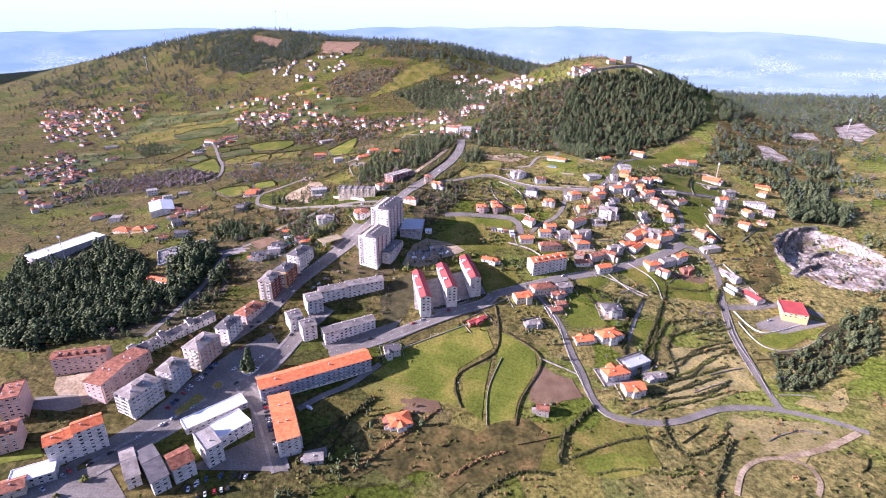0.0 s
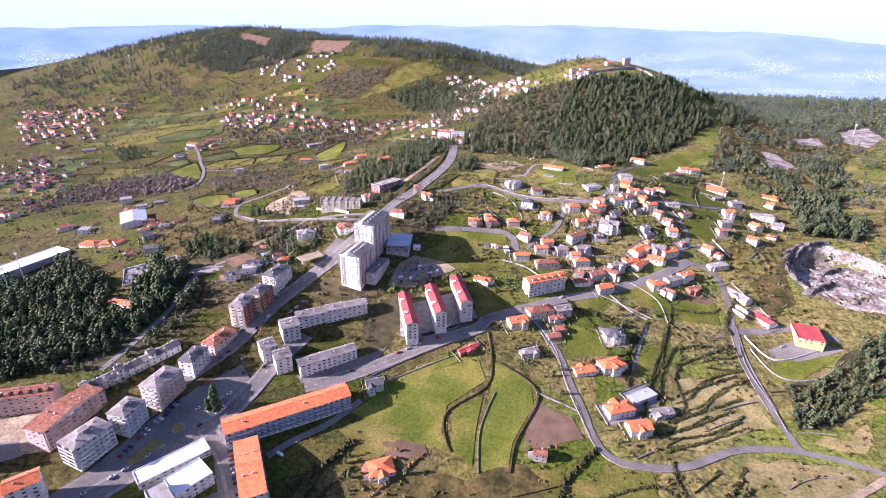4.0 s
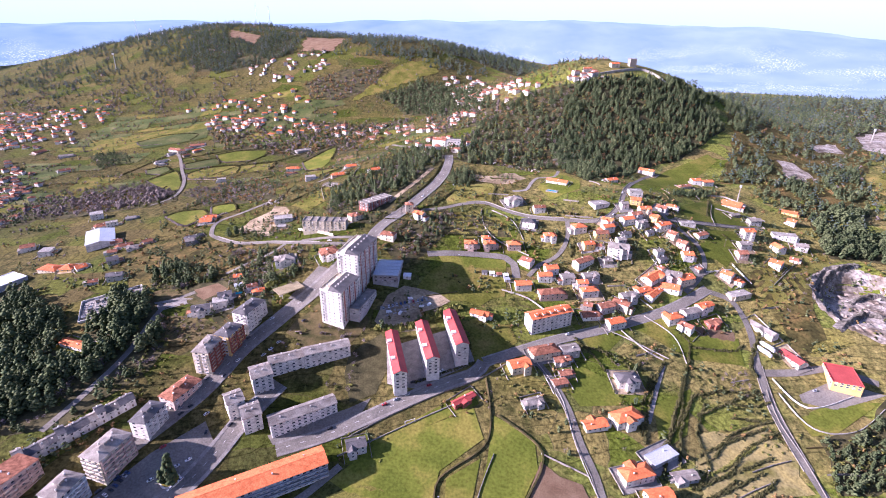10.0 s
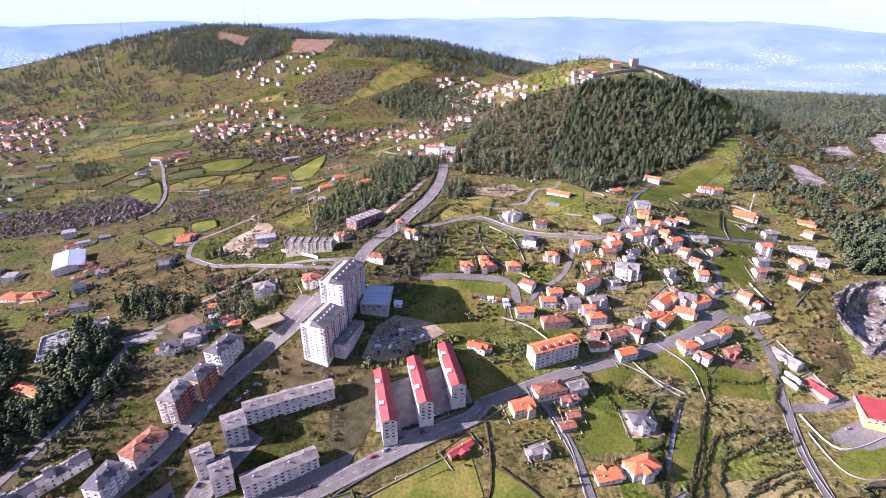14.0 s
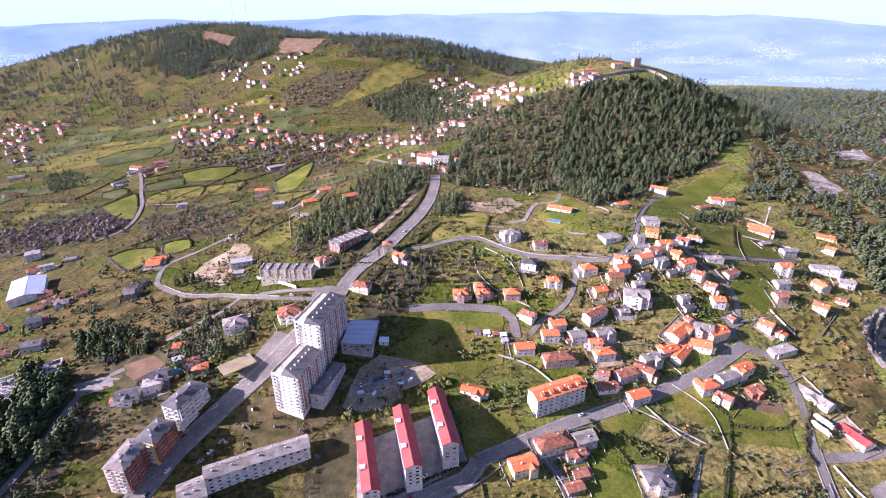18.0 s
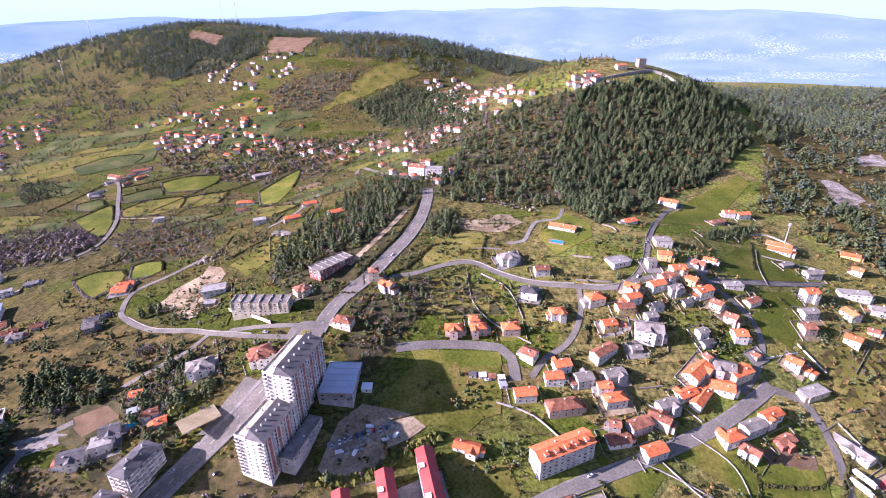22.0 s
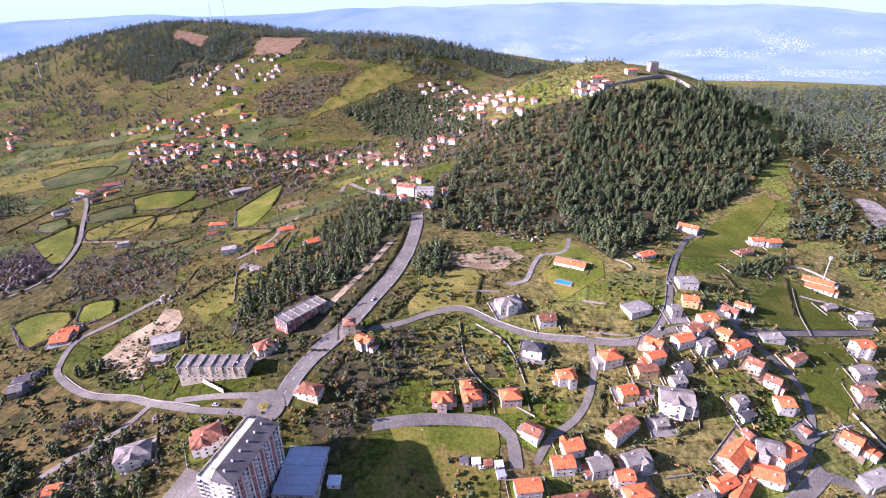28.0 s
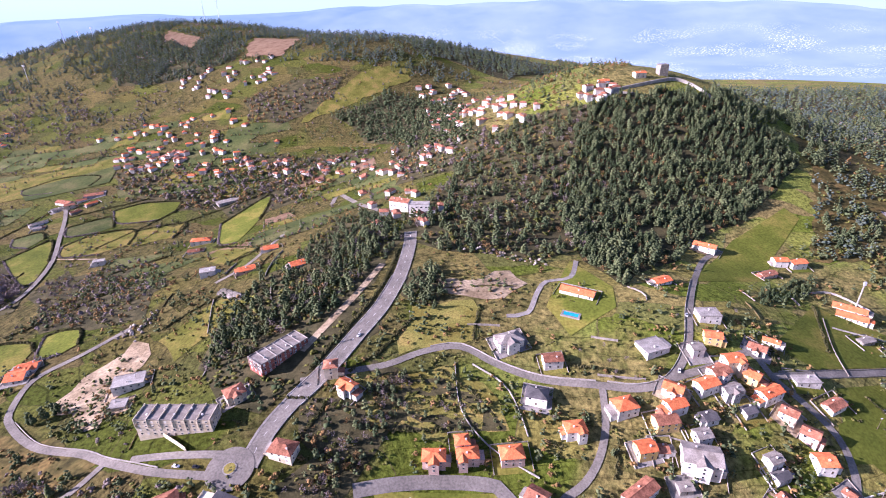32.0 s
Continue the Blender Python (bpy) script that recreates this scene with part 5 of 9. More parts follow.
block(-336.2, 244, 33, 13.5, 20, 7, roof="old_tiles", style="flat", balcony=None, wall="pink", pitch=3.09, label="pale pink flats with red roof edges", z=-63.1)
block(-256.2, 265.6, 73, 24.3, 16, 6, balcony=None, galleries=(0, 3), rail="white", gap=3.2, pitch=3.10, label="white flats with rows of balconies and a hipped grey roof", z=-64.2)
block(-245.9, 289.7, 84, 17.6, 14, 6, balcony=(3,), galleries=(0,), rail="metal", pitch=3.10, label="white flats with small balconies and a hipped grey roof", z=-62.1)
block(-238.3, 317.6, 81, 24, 15, 6, balcony=(3,), galleries=(0,), rail="pink", wall="cream", pitch=3.33, label="white and terracotta flats with long balconies", z=-59.6)
block(-232, 348.4, 87, 20.4, 12, 5, roof="dark_roof", balcony=(0,), pitch=3.04, label="white flats with a dark roof and white frames", z=-55.4)
block(-226.9, 377.4, 75, 25.6, 14, 3, roof="old_tiles", wall="pink", balcony=None, cat="house", pitch=3.00, label="brown rendered house with an old tile roof", z=-51.6)
block(-220.5, 409.2, 90, 23.1, 13, 7, wall="cream", balcony=(3,), galleries=(0,), rail="brick", pitch=2.96, label="white and brick flats beside the main road", z=-46)
block(-213.1, 427.1, 83, 19, 13, 6, wall="ochre", roof="dark_roof", balcony=(3,), galleries=(0,), rail="brick", pitch=3.14, label="flats with ochre and red gables beside the road", z=-42.1)
block(-208.2, 454.2, 78, 26.1, 13, 6, roof="dark_roof", balcony=(3,), galleries=(0,), rail="white", pitch=3.22, label="white flats with a dark hipped roof beside the road", z=-36.4)
block(-161.8, 415.4, 31, 25.6, 11, 4, style="gable", balcony=None, pitch=3.05, label="long low white flats with a grey roof, west part", z=-47.9)
block(-134, 429.6, 29, 36.5, 11, 4, style="gable", balcony=None, pitch=3.22, label="long low white flats with a grey roof, east part", z=-46.6)
block(-174.1, 397.2, 36, 14.3, 16, 5, style="gable", balcony=None, pitch=3.04, label="grey-roofed white flats with a blank gable", z=-51.7)
block(-183, 372, 42, 11.3, 14, 5, style="gable", balcony=None, pitch=2.90, label="grey-roofed white flats set back from the road", z=-55.8)
block(-167.8, 365.1, 37, 12.4, 16, 5, style="gable", balcony=None, pitch=2.85, label="grey-roofed white flats beside a hedge", z=-58.9)
block(-133.7, 374.7, 37, 47, 11, 4, style="gable", balcony=None, kinds=WIDE, pitch=2.93, label="long white flats with a stained grey roof", z=-60.7)
block(-143.9, 318.8, 35, 88.1, 16, 4, roof="tiles", style="gable", balcony=None, galleries=(0,), rail="blue_panel", dormers=0, gap=4, kinds=WIDE, pitch=3.15, label="long flats with blue-grey balconies and orange tile roof", z=-69.2)
block(-149.5, 268.8, 32, 14.8, 50, 5, roof="tiles", style="gable", balcony=None, galleries=(1,), rail="blue_panel", gap=4, kinds=WIDE, pitch=2.96, label="wing of flats with an orange tile roof", z=-76.3)
block(-201.7, 267.9, 49, 43.6, 13, 2, roof="white_roof", style="flat", balcony=None, wall="grey", cat="hall", chimneys=0, pitch=2.40, label="long low hall with a bright white roof", z=-68.4)
block(-184, 256.9, 56, 23.1, 18, 3, roof="white_roof", style="flat", balcony=None, cat="workshop", chimneys=0, pitch=3.00, label="white-roofed workshop with a loading yard", z=-71.8)
block(-188, 236.9, 52, 11, 22, 5, roof="concrete", style="flat", balcony=None, cat="office", chimneys=1, pitch=3.04, label="white office with a flat cream roof", z=-72.9)
block(-228.9, 214.6, 45, 7.8, 30, 3, style="gable", balcony=None, cat="shed", chimneys=0, pitch=2.80, label="white shed with a grey pitched roof", z=-70.6)
block(-213.5, 215.4, 51, 9.8, 34, 3, roof="dark_roof", style="gable", balcony=None, cat="shop", chimneys=0, pitch=3.53, label="blue-white shop with a dark pitched roof", z=-72)
block(-198, 220.9, 51, 13.1, 16, 4, roof="old_tiles", style="gable", balcony=None, cat="shop", chimneys=0, pitch=3.05, label="white shop with a red tile roof", z=-72.3)
block(-77.4, 430.4, -71, 55.4, 9.8, 5, style="gable", roof="red_sheet", balcony=None, chimneys=0, sides=(0, 1, 3), pitch=3.00, label="slim white flats with a red sheet roof", z=-47.8)
block(-54.8, 445.8, -71, 52.3, 10.1, 5, style="gable", roof="red_sheet", balcony=None, chimneys=0, sides=(0, 1, 3), pitch=3.00, label="slim white flats with a red sheet roof", z=-44.8)
block(-33.3, 462.4, -72, 51, 10.4, 5, style="gable", roof="red_sheet", balcony=None, chimneys=0, sides=(0, 1, 3), pitch=3.00, label="slim white flats with a red sheet roof", z=-41.7)
block(45.4, 497.8, 29, 40.5, 13, 5, style="gable", roof="tiles", balcony=None, pitch=3.00, dormers=5, label="white three-storey flats with orange tile roofs", z=-41.8)
block(-104.3, 527.5, 93, 33, 23, 2, style="flat", roof="metal", wall="grey", balcony=None, chimneys=0, cat="depot", pitch=3.25, label="low depot with a blue-grey metal roof", z=-15.9)
block(-186.9, 593.6, 5, 46, 13, 4, style="flat", roof="fibre", wall="cream", balcony=None, kinds=WIN, gap=3.9, chimneys=5, pitch=3.00, label="row of cream terraced houses with flat grey roofs", z=-2.3)
block(-146.4, 653.1, 57, 38.6, 15, 3, style="flat", roof="fibre", wall="brick", balcony=None, kinds=TALL, pitch=3.17, label="unfinished red brick block with a grey roof", z=5.9)
block(-512.6, 488.8, 74, 78.4, 24.2, 3, style="flat", roof="white_roof", wall="grey", balcony=None, chimneys=0, cat="stand", sides=(), pitch=3.00, label="long stadium stand with a white roof", z=-54.6)
block(-470.9, 607.4, -52, 46, 28.9, 3, style="gable", roof="metal", balcony=None, chimneys=0, cat="hall", sides=(0,), pitch=2.67, label="grey metal industrial hall with a white gable", z=-42.1)
block(291.9, 490.1, 77, 27.5, 22, 2, style="flat", roof="red_sheet", wall="ochre", balcony=None, chimneys=0, cat="shop", pitch=2.25, label="yellow shop with a red sheet roof", z=-66.4)
block(-101.3, 889, -18, 22.2, 12, 2, style="gable", roof="old_tiles", balcony=None, pitch=6.50, label="white manor wing with an old tile roof", z=23.3)
block(-78.5, 871, 3, 21.3, 10, 3, style="flat", roof="concrete", balcony=None, chimneys=0, pitch=4.4, label="white manor tower house on the bend", z=26.8)
def tower(x, y, rot, w, d, floors, pitch, z, label):
    """One half of the tower: a lit end with stacked corner balconies, a long side with a dense grid of windows, a roof part terrace, part slope."""
    h = floors * pitch
    take(x, y, w * 0.5)
    o = new("apartment_block")
    o.matrix_basis = pose(x, y, z, 0, 0, rot)
    tagged(o, label, "apartment block", "apartment blocks of the town")
    bm = bmesh.new()
    box(bm, -w / 2, w / 2, -d / 2, d / 2, -6, h)
    part("wall", bm, M["white"], o)
    bm = bmesh.new()
    yr = d * 0.1
    for v0, v1 in (((-w / 2 - 0.4, -d / 2 - 0.5, h), (w / 2 + 0.4, yr, h + 2.6)),):
        q = [bm.verts.new(c) for c in ((v0[0], v0[1], v0[2]), (v1[0], v0[1], v0[2]), (v1[0], v1[1], v1[2]), (v0[0] + 4.5, v1[1], v1[2]),
                                       (v0[0], v0[1], v0[2] + 0.25), (v1[0], v0[1], v0[2] + 0.25), (v1[0], v1[1], v1[2] + 0.25), (v0[0] + 4.5, v1[1], v1[2] + 0.25), (v0[0], v1[1], h), (v0[0], v1[1], h + 0.25))]
        for f in ((4, 5, 6, 7), (3, 2, 1, 0), (0, 1, 5, 4), (1, 2, 6, 5), (4, 7, 9), (0, 4, 9, 8)):
            bm.faces.new([q[i] for i in f])
    roof = part("roof", bm, M["dark_roof"], o)
    bm = bmesh.new()
    box(bm, -w / 2 + 4, w / 2, yr - 0.1, yr + 0.15, h, h + 2.8)
    box(bm, -w / 2, w / 2, yr + 0.15, d / 2 - 0.25, h + 0.004, h + 0.2)
    box(bm, -w / 2, w / 2, d / 2 - 0.25, d / 2, h + 0.004, h + 1.0)
    box(bm, -w / 2, -w / 2 + 0.25, yr + 0.15, d / 2 - 0.25, h + 0.2, h + 1.0)
    part("roof_terrace", bm, M["cream"], roof)
    for i in range(6):
        piece("chimney", CHIMNEY, roof, pose(-w / 2 + 5 + i * (w - 9) / 5, -d * 0.12, h + 1.8))
    for i in range(2):
        piece("chimney", CHIMNEY, roof, pose(-w / 2 + 6 + i * w * 0.5, d * 0.3, h + 1.0))
    for f in range(1, floors):
        bm = bmesh.new()
        for a in ((-w / 2, w / 2, -d / 2 - 0.06, -d / 2), (-w / 2 - 0.06, -w / 2, -d / 2, d / 2)):
            box(bm, *a, f * pitch - 0.1, f * pitch + 0.08)
        part("storey_band", bm, M["concrete"], o)
    m, length = side(w, d, 0)
    n = int(length / 3.1)
    for i in range(n):
        x0 = (i - (n - 1) / 2) * (length - 1) / n
        if i % 3 == 1:
            bm = bmesh.new()
            box(bm, x0 - 1.2, x0 + 1.2, -0.07, 0, 1.0, h - 0.4)
            part("brick_panel", bm, M["brick"], o).matrix_basis = m
        for f in range(floors):
            piece("window", (WIN if i % 3 else TALL)[RNG.choice((0, 0, 0, 1))], o, m @ Matrix.Translation((x0, -0.03 if i % 3 == 1 else 0, f * pitch + (0.9 if i % 3 else 0.4))))
            if i % 3 == 2 and f:
                piece("balcony", BALCONY_SMALL, o, m @ Matrix.Translation((x0, 0, f * pitch)))
    m, length = side(w, d, 3)
    for f in range(floors):
        for x0 in (-length / 2 + 2.2, length / 2 - 2.2):
            piece("window", TALL[RNG.choice((0, 1))], o, m @ Matrix.Translation((x0, 0, f * pitch + 0.2)))
            if f:
                piece("balcony", BALCONY, o, m @ Matrix.Translation((x0, 0, f * pitch)))
        for x0 in (-2.0, 2.4):
            piece("window", WIN[RNG.choice((0, 1))], o, m @ Matrix.Translation((x0, 0, f * pitch + 0.9)))


tower(-134.4, 474.6, 78, 31.2, 20.1, 11, 2.82, -31, "ten-storey white tower with balconies, lower part")
tower(-129.5, 514.9, 81, 41.3, 20.5, 15, 2.93, -26, "fifteen-storey white tower with balconies, taller part")
block(-116.5, 481, 80, 36, 9, 2, style="flat", roof="fibre", wall="grey", balcony=None, chimneys=1, cat="garages", pitch=3.0, label="low grey garages along the foot of the tower", z=-24)
block(-320.0, 217.4, 33, 20, 14, 5, roof="old_tiles", style="gable", balcony=None, wall="pink", chimneys=2, dormers=3, label="pale pink flats with a red tile roof beside the court")
block(-281.4, 198.5, 35, 24, 13, 2, roof="white_roof", style="flat", balcony=None, wall="grey", chimneys=0, cat="hall", label="low white-roofed hall at the edge of the town")
block(-286.3, 188.3, 35, 14, 11, 2, roof="old_tiles", style="gable", balcony=None, wall="cream", chimneys=1, cat="house", label="cream house with a brown tile roof beside the street")
terrace((-291.4, 304.4), (-252, 362.6), 15)


def roof_fins(x, y, rot, w, d, top, count, mat, high=0.9):
    """Party walls standing through the flat roof of a row."""
    for i in range(count):
        bm = bmesh.new()
        a = -w / 2 + 0.2 + (w - 0.4) * i / (count - 1)
        box(bm, a - 0.2, a + 0.2, -d / 2 - 0.5, d / 2 + 0.3, -6, high)
        o = part("party_wall", bm, M[mat], None, "pale party wall standing above the roofs of a row")
        o.matrix_basis = pose(x, y, top, 0, 0, rot)
        tagged(o, "", "wall", "party walls")


roof_fins(-186.9, 593.6, 5, 46, 13, 9.9, 7, "cream")
roof_fins(-146.4, 653.1, 57, 38.6, 15, 15.6, 7, "concrete", 0.5)
roof_fins(-104.3, 527.5, 93, 33, 23, -9.2, 6, "metal", 0.3)


# ---- houses ----
house(-30.5, 586.6, 5, 13.1, 9, 2, "pink", "tiles", "hip")
house(-11.6, 590.8, 9, 12.6, 9, 2, "pink", "tiles", "hip")
house(-15.2, 597.8, 12, 8.4, 8, 2, "white", "tiles", "hip")
house(13.7, 594, 11, 13.5, 10, 2, "pink", "tiles", "hip")
house(-90.2, 624.5, -28, 12, 8, 2, "white", "tiles", "gable")
house(-104.1, 636.6, 14, 8.7, 9, 3, "cream", "old_tiles", "hip")
house(-115.1, 578.1, -9, 14.4, 10, 2, "cream", "old_tiles", "hip")
house(29.9, 632.3, -9, 13.1, 11, 2, "white", "dark_roof", "hip")
house(12.3, 673.8, 25, 17.9, 12, 2, "white", "fibre", "hip")
house(41.1, 658.2, 11, 12.5, 9, 2, "white", "old_tiles", "gable")
house(66, 729.4, -23, 26, 10, 1, "white", "tiles", "gable")
house(51.4, 612.2, 12, 12.2, 9, 2, "white", "tiles", "hip")
house(27.5, 572.2, -30, 11.3, 10, 2, "white", "old_tiles", "gable")
house(51, 565.2, 18, 12.5, 9, 2, "white", "tiles", "gable")
house(44.4, 554.5, 10, 13.1, 9, 2, "white", "tiles", "gable")
house(-362.5, 664.1, 21, 14.3, 9, 1, "white", "tiles", "gable")
house(-347.9, 609.1, 43, 6.1, 7, 1, "stone", "dark_roof", "gable")
house(-205.3, 531, 33, 12.6, 12, 2, "white", "fibre", "hip")
house(-166.1, 541.4, 36, 15, 13, 2, "cream", "old_tiles", "hip")
house(-161.7, 615.7, 44, 11.9, 10, 2, "cream", "old_tiles", "hip")
house(-255.1, 638.7, 25, 20.3, 13, 2, "white", "concrete", "flat")
house(-249.2, 618.4, 19, 10.3, 9, 1, "cream", "concrete", "flat")
house(-350.8, 902.2, 17, 22.9, 10, 2, "white", "tiles", "hip")
house(-278.2, 791.9, 26, 14.2, 10, 2, "white", "concrete", "flat")
house(-342.9, 872.3, 19, 12.8, 8, 1, "white", "old_tiles", "gable")
house(-228.5, 830.7, 29, 14.3, 10, 1, "white", "tiles", "gable")
house(-233.2, 784.9, 35, 15, 10, 1, "pink", "tiles", "gable")
house(-178.4, 776, 40, 13.2, 10, 1, "white", "tiles", "gable")
house(-388.3, 1037.7, 45, 26, 14, 1, "concrete", "fibre", "flat")
house(-459, 863.4, 27, 12.2, 8, 2, "white", "concrete", "flat")
house(-642.8, 976.7, 26, 11.3, 7, 1, "grey", "fibre", "gable")
house(-659.6, 1033.6, 54, 13.1, 8, 1, "grey", "fibre", "gable")
house(-641.6, 1040.2, 38, 13.5, 8, 2, "cream", "old_tiles", "gable")
house(-637.6, 1060.3, 39, 14, 8, 1, "white", "old_tiles", "gable")
house(-621.6, 1023.2, 59, 11.9, 7, 1, "stone", "old_tiles", "gable")
house(-611.2, 1049.6, 57, 13.1, 7, 1, "pink", "tiles", "gable")
house(135.5, 754.8, 29, 15.3, 9, 1, "white", "tiles", "gable")
house(202, 843.5, -32, 20, 10, 2, "white", "tiles", "gable")
house(155.2, 706.7, 4, 15.2, 11, 2, "white", "concrete", "flat")
house(108.4, 672.5, 25, 17.4, 14, 1, "white", "concrete", "flat")
house(150.9, 683.5, -8, 10.9, 9, 2, "ochre", "tiles", "gable")
house(136.1, 671, 15, 8, 8, 2, "white", "fibre", "gable")
house(181.2, 682.3, -33, 11.3, 9, 1, "white", "old_tiles", "gable")
house(156.8, 662.7, 14, 12.2, 9, 3, "cream", "tiles", "gable")
house(146.2, 654.8, 23, 12.5, 9, 2, "white", "old_tiles", "gable")
house(135.6, 645.1, 26, 13.8, 9, 2, "white", "tiles", "gable")
house(167.5, 655.5, -41, 9.3, 9, 2, "ochre", "tiles", "gable")
house(150, 643.1, 23, 11.8, 8, 2, "grey", "fibre", "gable")
house(114.3, 640.2, -28, 11.8, 9, 2, "white", "tiles", "gable")
house(113.1, 630.1, 24, 12.3, 9, 2, "white", "tiles", "gable")
house(82.7, 627.9, 20, 13.9, 11, 2, "white", "tiles", "hip")
house(105.3, 620.1, 14, 13.8, 9, 2, "ochre", "old_tiles", "gable")
house(90.5, 603.7, 16, 10.8, 9, 2, "ochre", "tiles", "gable")
house(100.8, 605.2, 5, 6.1, 7, 1, "white", "old_tiles", "gable")
house(120.4, 600.2, -9, 20.2, 15, 3, "white", "fibre", "gable")
house(174.3, 645.5, 29, 15.2, 9, 2, "white", "tiles", "gable")
house(182.5, 634.4, -42, 9.6, 9, 2, "cream", "old_tiles", "gable")
house(190.7, 623.8, -37, 9.6, 9, 2, "pink", "old_tiles", "gable")
house(192.4, 609.2, 5, 10.2, 10, 2, "white", "tiles", "gable")
house(205, 662.7, 7, 16.2, 8, 1, "white", "concrete", "flat")
house(216.4, 648.1, 31, 13.9, 8, 1, "white", "old_tiles", "gable")
house(274.8, 671.2, 11, 11.8, 10, 3, "white", "tiles", "gable")
house(263.2, 647.9, 15, 13.3, 9, 2, "white", "fibre", "gable")
house(254.4, 629.9, 11, 10.3, 10, 2, "pink", "old_tiles", "gable")
house(287.1, 753.1, -32, 20.8, 10, 1, "white", "tiles", "gable")
house(266.5, 832, 4, 12.1, 9, 2, "white", "tiles", "gable")
house(281.9, 831.5, 14, 14.8, 9, 2, "white", "tiles", "gable")
house(245, 807.2, 26, 15.9, 8, 1, "pink", "old_tiles", "gable")
house(297, 709.7, 11, 14.2, 9, 2, "grey", "fibre", "gable")
house(278.6, 721.3, 21, 11.6, 6, 1, "stone", "fibre", "gable")
house(83.4, 580, 40, 21.3, 9, 2, "white", "old_tiles", "gable")
house(88.6, 562.1, 20, 15.1, 9, 2, "grey", "fibre", "gable")
house(66, 556.2, 19, 12.4, 10, 2, "grey", "fibre", "gable")
house(151.7, 575.2, 46, 24.1, 12, 1, "white", "tiles", "gable")
house(171.9, 579.3, -15, 14.5, 12, 2, "grey", "fibre", "gable")
house(182.1, 577.4, 28, 17.7, 11, 2, "cream", "tiles", "gable")
house(166.3, 566.3, -16, 17, 13, 1, "white", "tiles", "gable")
house(229.2, 593.9, -42, 10.6, 10, 2, "white", "tiles", "gable")
house(157.8, 633.1, 25, 8.3, 7, 1, "grey", "dark_roof", "gable")
house(162.3, 605.4, 25, 8.4, 7, 2, "grey", "fibre", "gable")
house(164.7, 599, 26, 9.3, 7, 1, "grey", "dark_roof", "gable")
house(124.7, 613.6, 18, 9, 8, 2, "grey", "fibre", "gable")
house(132.3, 626.2, 20, 8.7, 8, 1, "white", "dark_roof", "gable")
house(108.9, 586.7, 11, 7.9, 6, 1, "stone", "fibre", "gable")
house(163.4, 587.4, -66, 6.9, 7, 1, "grey", "old_tiles", "gable")
house(79.9, 551.6, 9, 10.3, 8, 2, "white", "tiles", "gable")
house(201.6, 595.7, -58, 6, 6, 1, "stone", "old_tiles", "gable")
house(86, 543.3, 17, 15.7, 9, 2, "white", "tiles", "hip")
house(115.1, 533.7, -30, 14.9, 9, 2, "cream", "old_tiles", "gable")
house(99.9, 527.1, 27, 16, 9, 2, "grey", "old_tiles", "gable")
house(139.2, 556.6, 30, 15.5, 8, 1, "grey", "tiles", "gable")
house(149.7, 555.8, 51, 24.7, 8, 1, "white", "tiles", "gable")
house(161.5, 528.5, 26, 15.7, 9, 2, "white", "tiles", "hip")
house(179, 538.5, 27, 16.5, 9, 2, "grey", "fibre", "gable")
house(194.5, 548.5, 28, 16.2, 8, 2, "white", "tiles", "gable")
house(171.6, 521.3, -42, 12.5, 8, 2, "white", "old_tiles", "gable")
house(199.1, 533.7, 29, 14.2, 8, 1, "brick", "old_tiles", "gable")
house(106.3, 510.6, 25, 15.5, 9, 2, "white", "tiles", "gable")
house(84, 516, 16, 15.7, 10, 1, "white", "old_tiles", "gable")
house(235.5, 573.9, 25, 20.1, 10, 1, "cream", "concrete", "flat")
house(244.7, 535.8, -59, 25.3, 9, 1, "white", "fibre", "gable")
house(260, 507.3, -64, 20.3, 10, 1, "white", "red_sheet", "gable")
house(107.3, 451.7, 12, 17.6, 12, 2, "white", "dark_roof", "hip")
house(20.2, 445.2, 26, 16.8, 11, 2, "cream", "tiles", "gable")
house(40.9, 463.2, 24, 23.9, 12, 2, "cream", "old_tiles", "hip")
house(62, 469.5, 23, 14.9, 10, 2, "grey", "fibre", "gable")
house(54.9, 460.4, 21, 13.6, 9, 1, "grey", "old_tiles", "gable")
house(57.3, 446.7, 17, 9.6, 7, 1, "stone", "old_tiles", "gable")
house(-14.7, 495.9, -13, 16.6, 8, 1, "white", "tiles", "gable")
house(49.6, 533, 15, 23.5, 11, 2, "pink", "old_tiles", "hip")
house(23.4, 538.5, 12, 14.9, 9, 2, "white", "tiles", "gable")
house(-70.4, 292.8, 26, 17.3, 14, 1, "white", "tiles", "hip")
house(-90.8, 359.2, 24, 13, 9.5, 2, "white", "dark_roof", "gable")
house(32, 415.5, 26, 12.4, 8, 1, "grey", "fibre", "gable")
house(37.2, 320.5, -2, 9.5, 7, 2, "stone", "old_tiles", "gable")
house(76.5, 405.9, 20, 17.6, 9, 1, "white", "tiles", "gable")
house(100.1, 415.9, 27, 21.5, 12, 2, "white", "tiles", "hip")
house(100, 371.5, 23, 22, 11, 2, "white", "tiles", "hip")
house(112.3, 357.2, 17, 17.3, 11, 2, "white", "tiles", "gable")
house(121.6, 390.7, 34, 23.2, 10, 1, "grey", "metal", "flat")
house(134.2, 377.7, 18, 17.3, 8, 1, "grey", "fibre", "gable")
house(-340, 412.5, -13, 24.7, 8, 1, "white", "tiles", "gable")
house(52.5, 437.1, 24, 11.6, 7, 1, "stone", "old_tiles", "gable")
house(-21.1, 407.9, 43, 19.4, 5, 1, "brick", "red_sheet", "gable")
house(-120.4, 249, 18, 12.4, 10, 1, "grey", "fibre", "gable")
house(-257.2, 461.3, 26, 14.6, 10, 2, "white", "dark_roof", "gable")
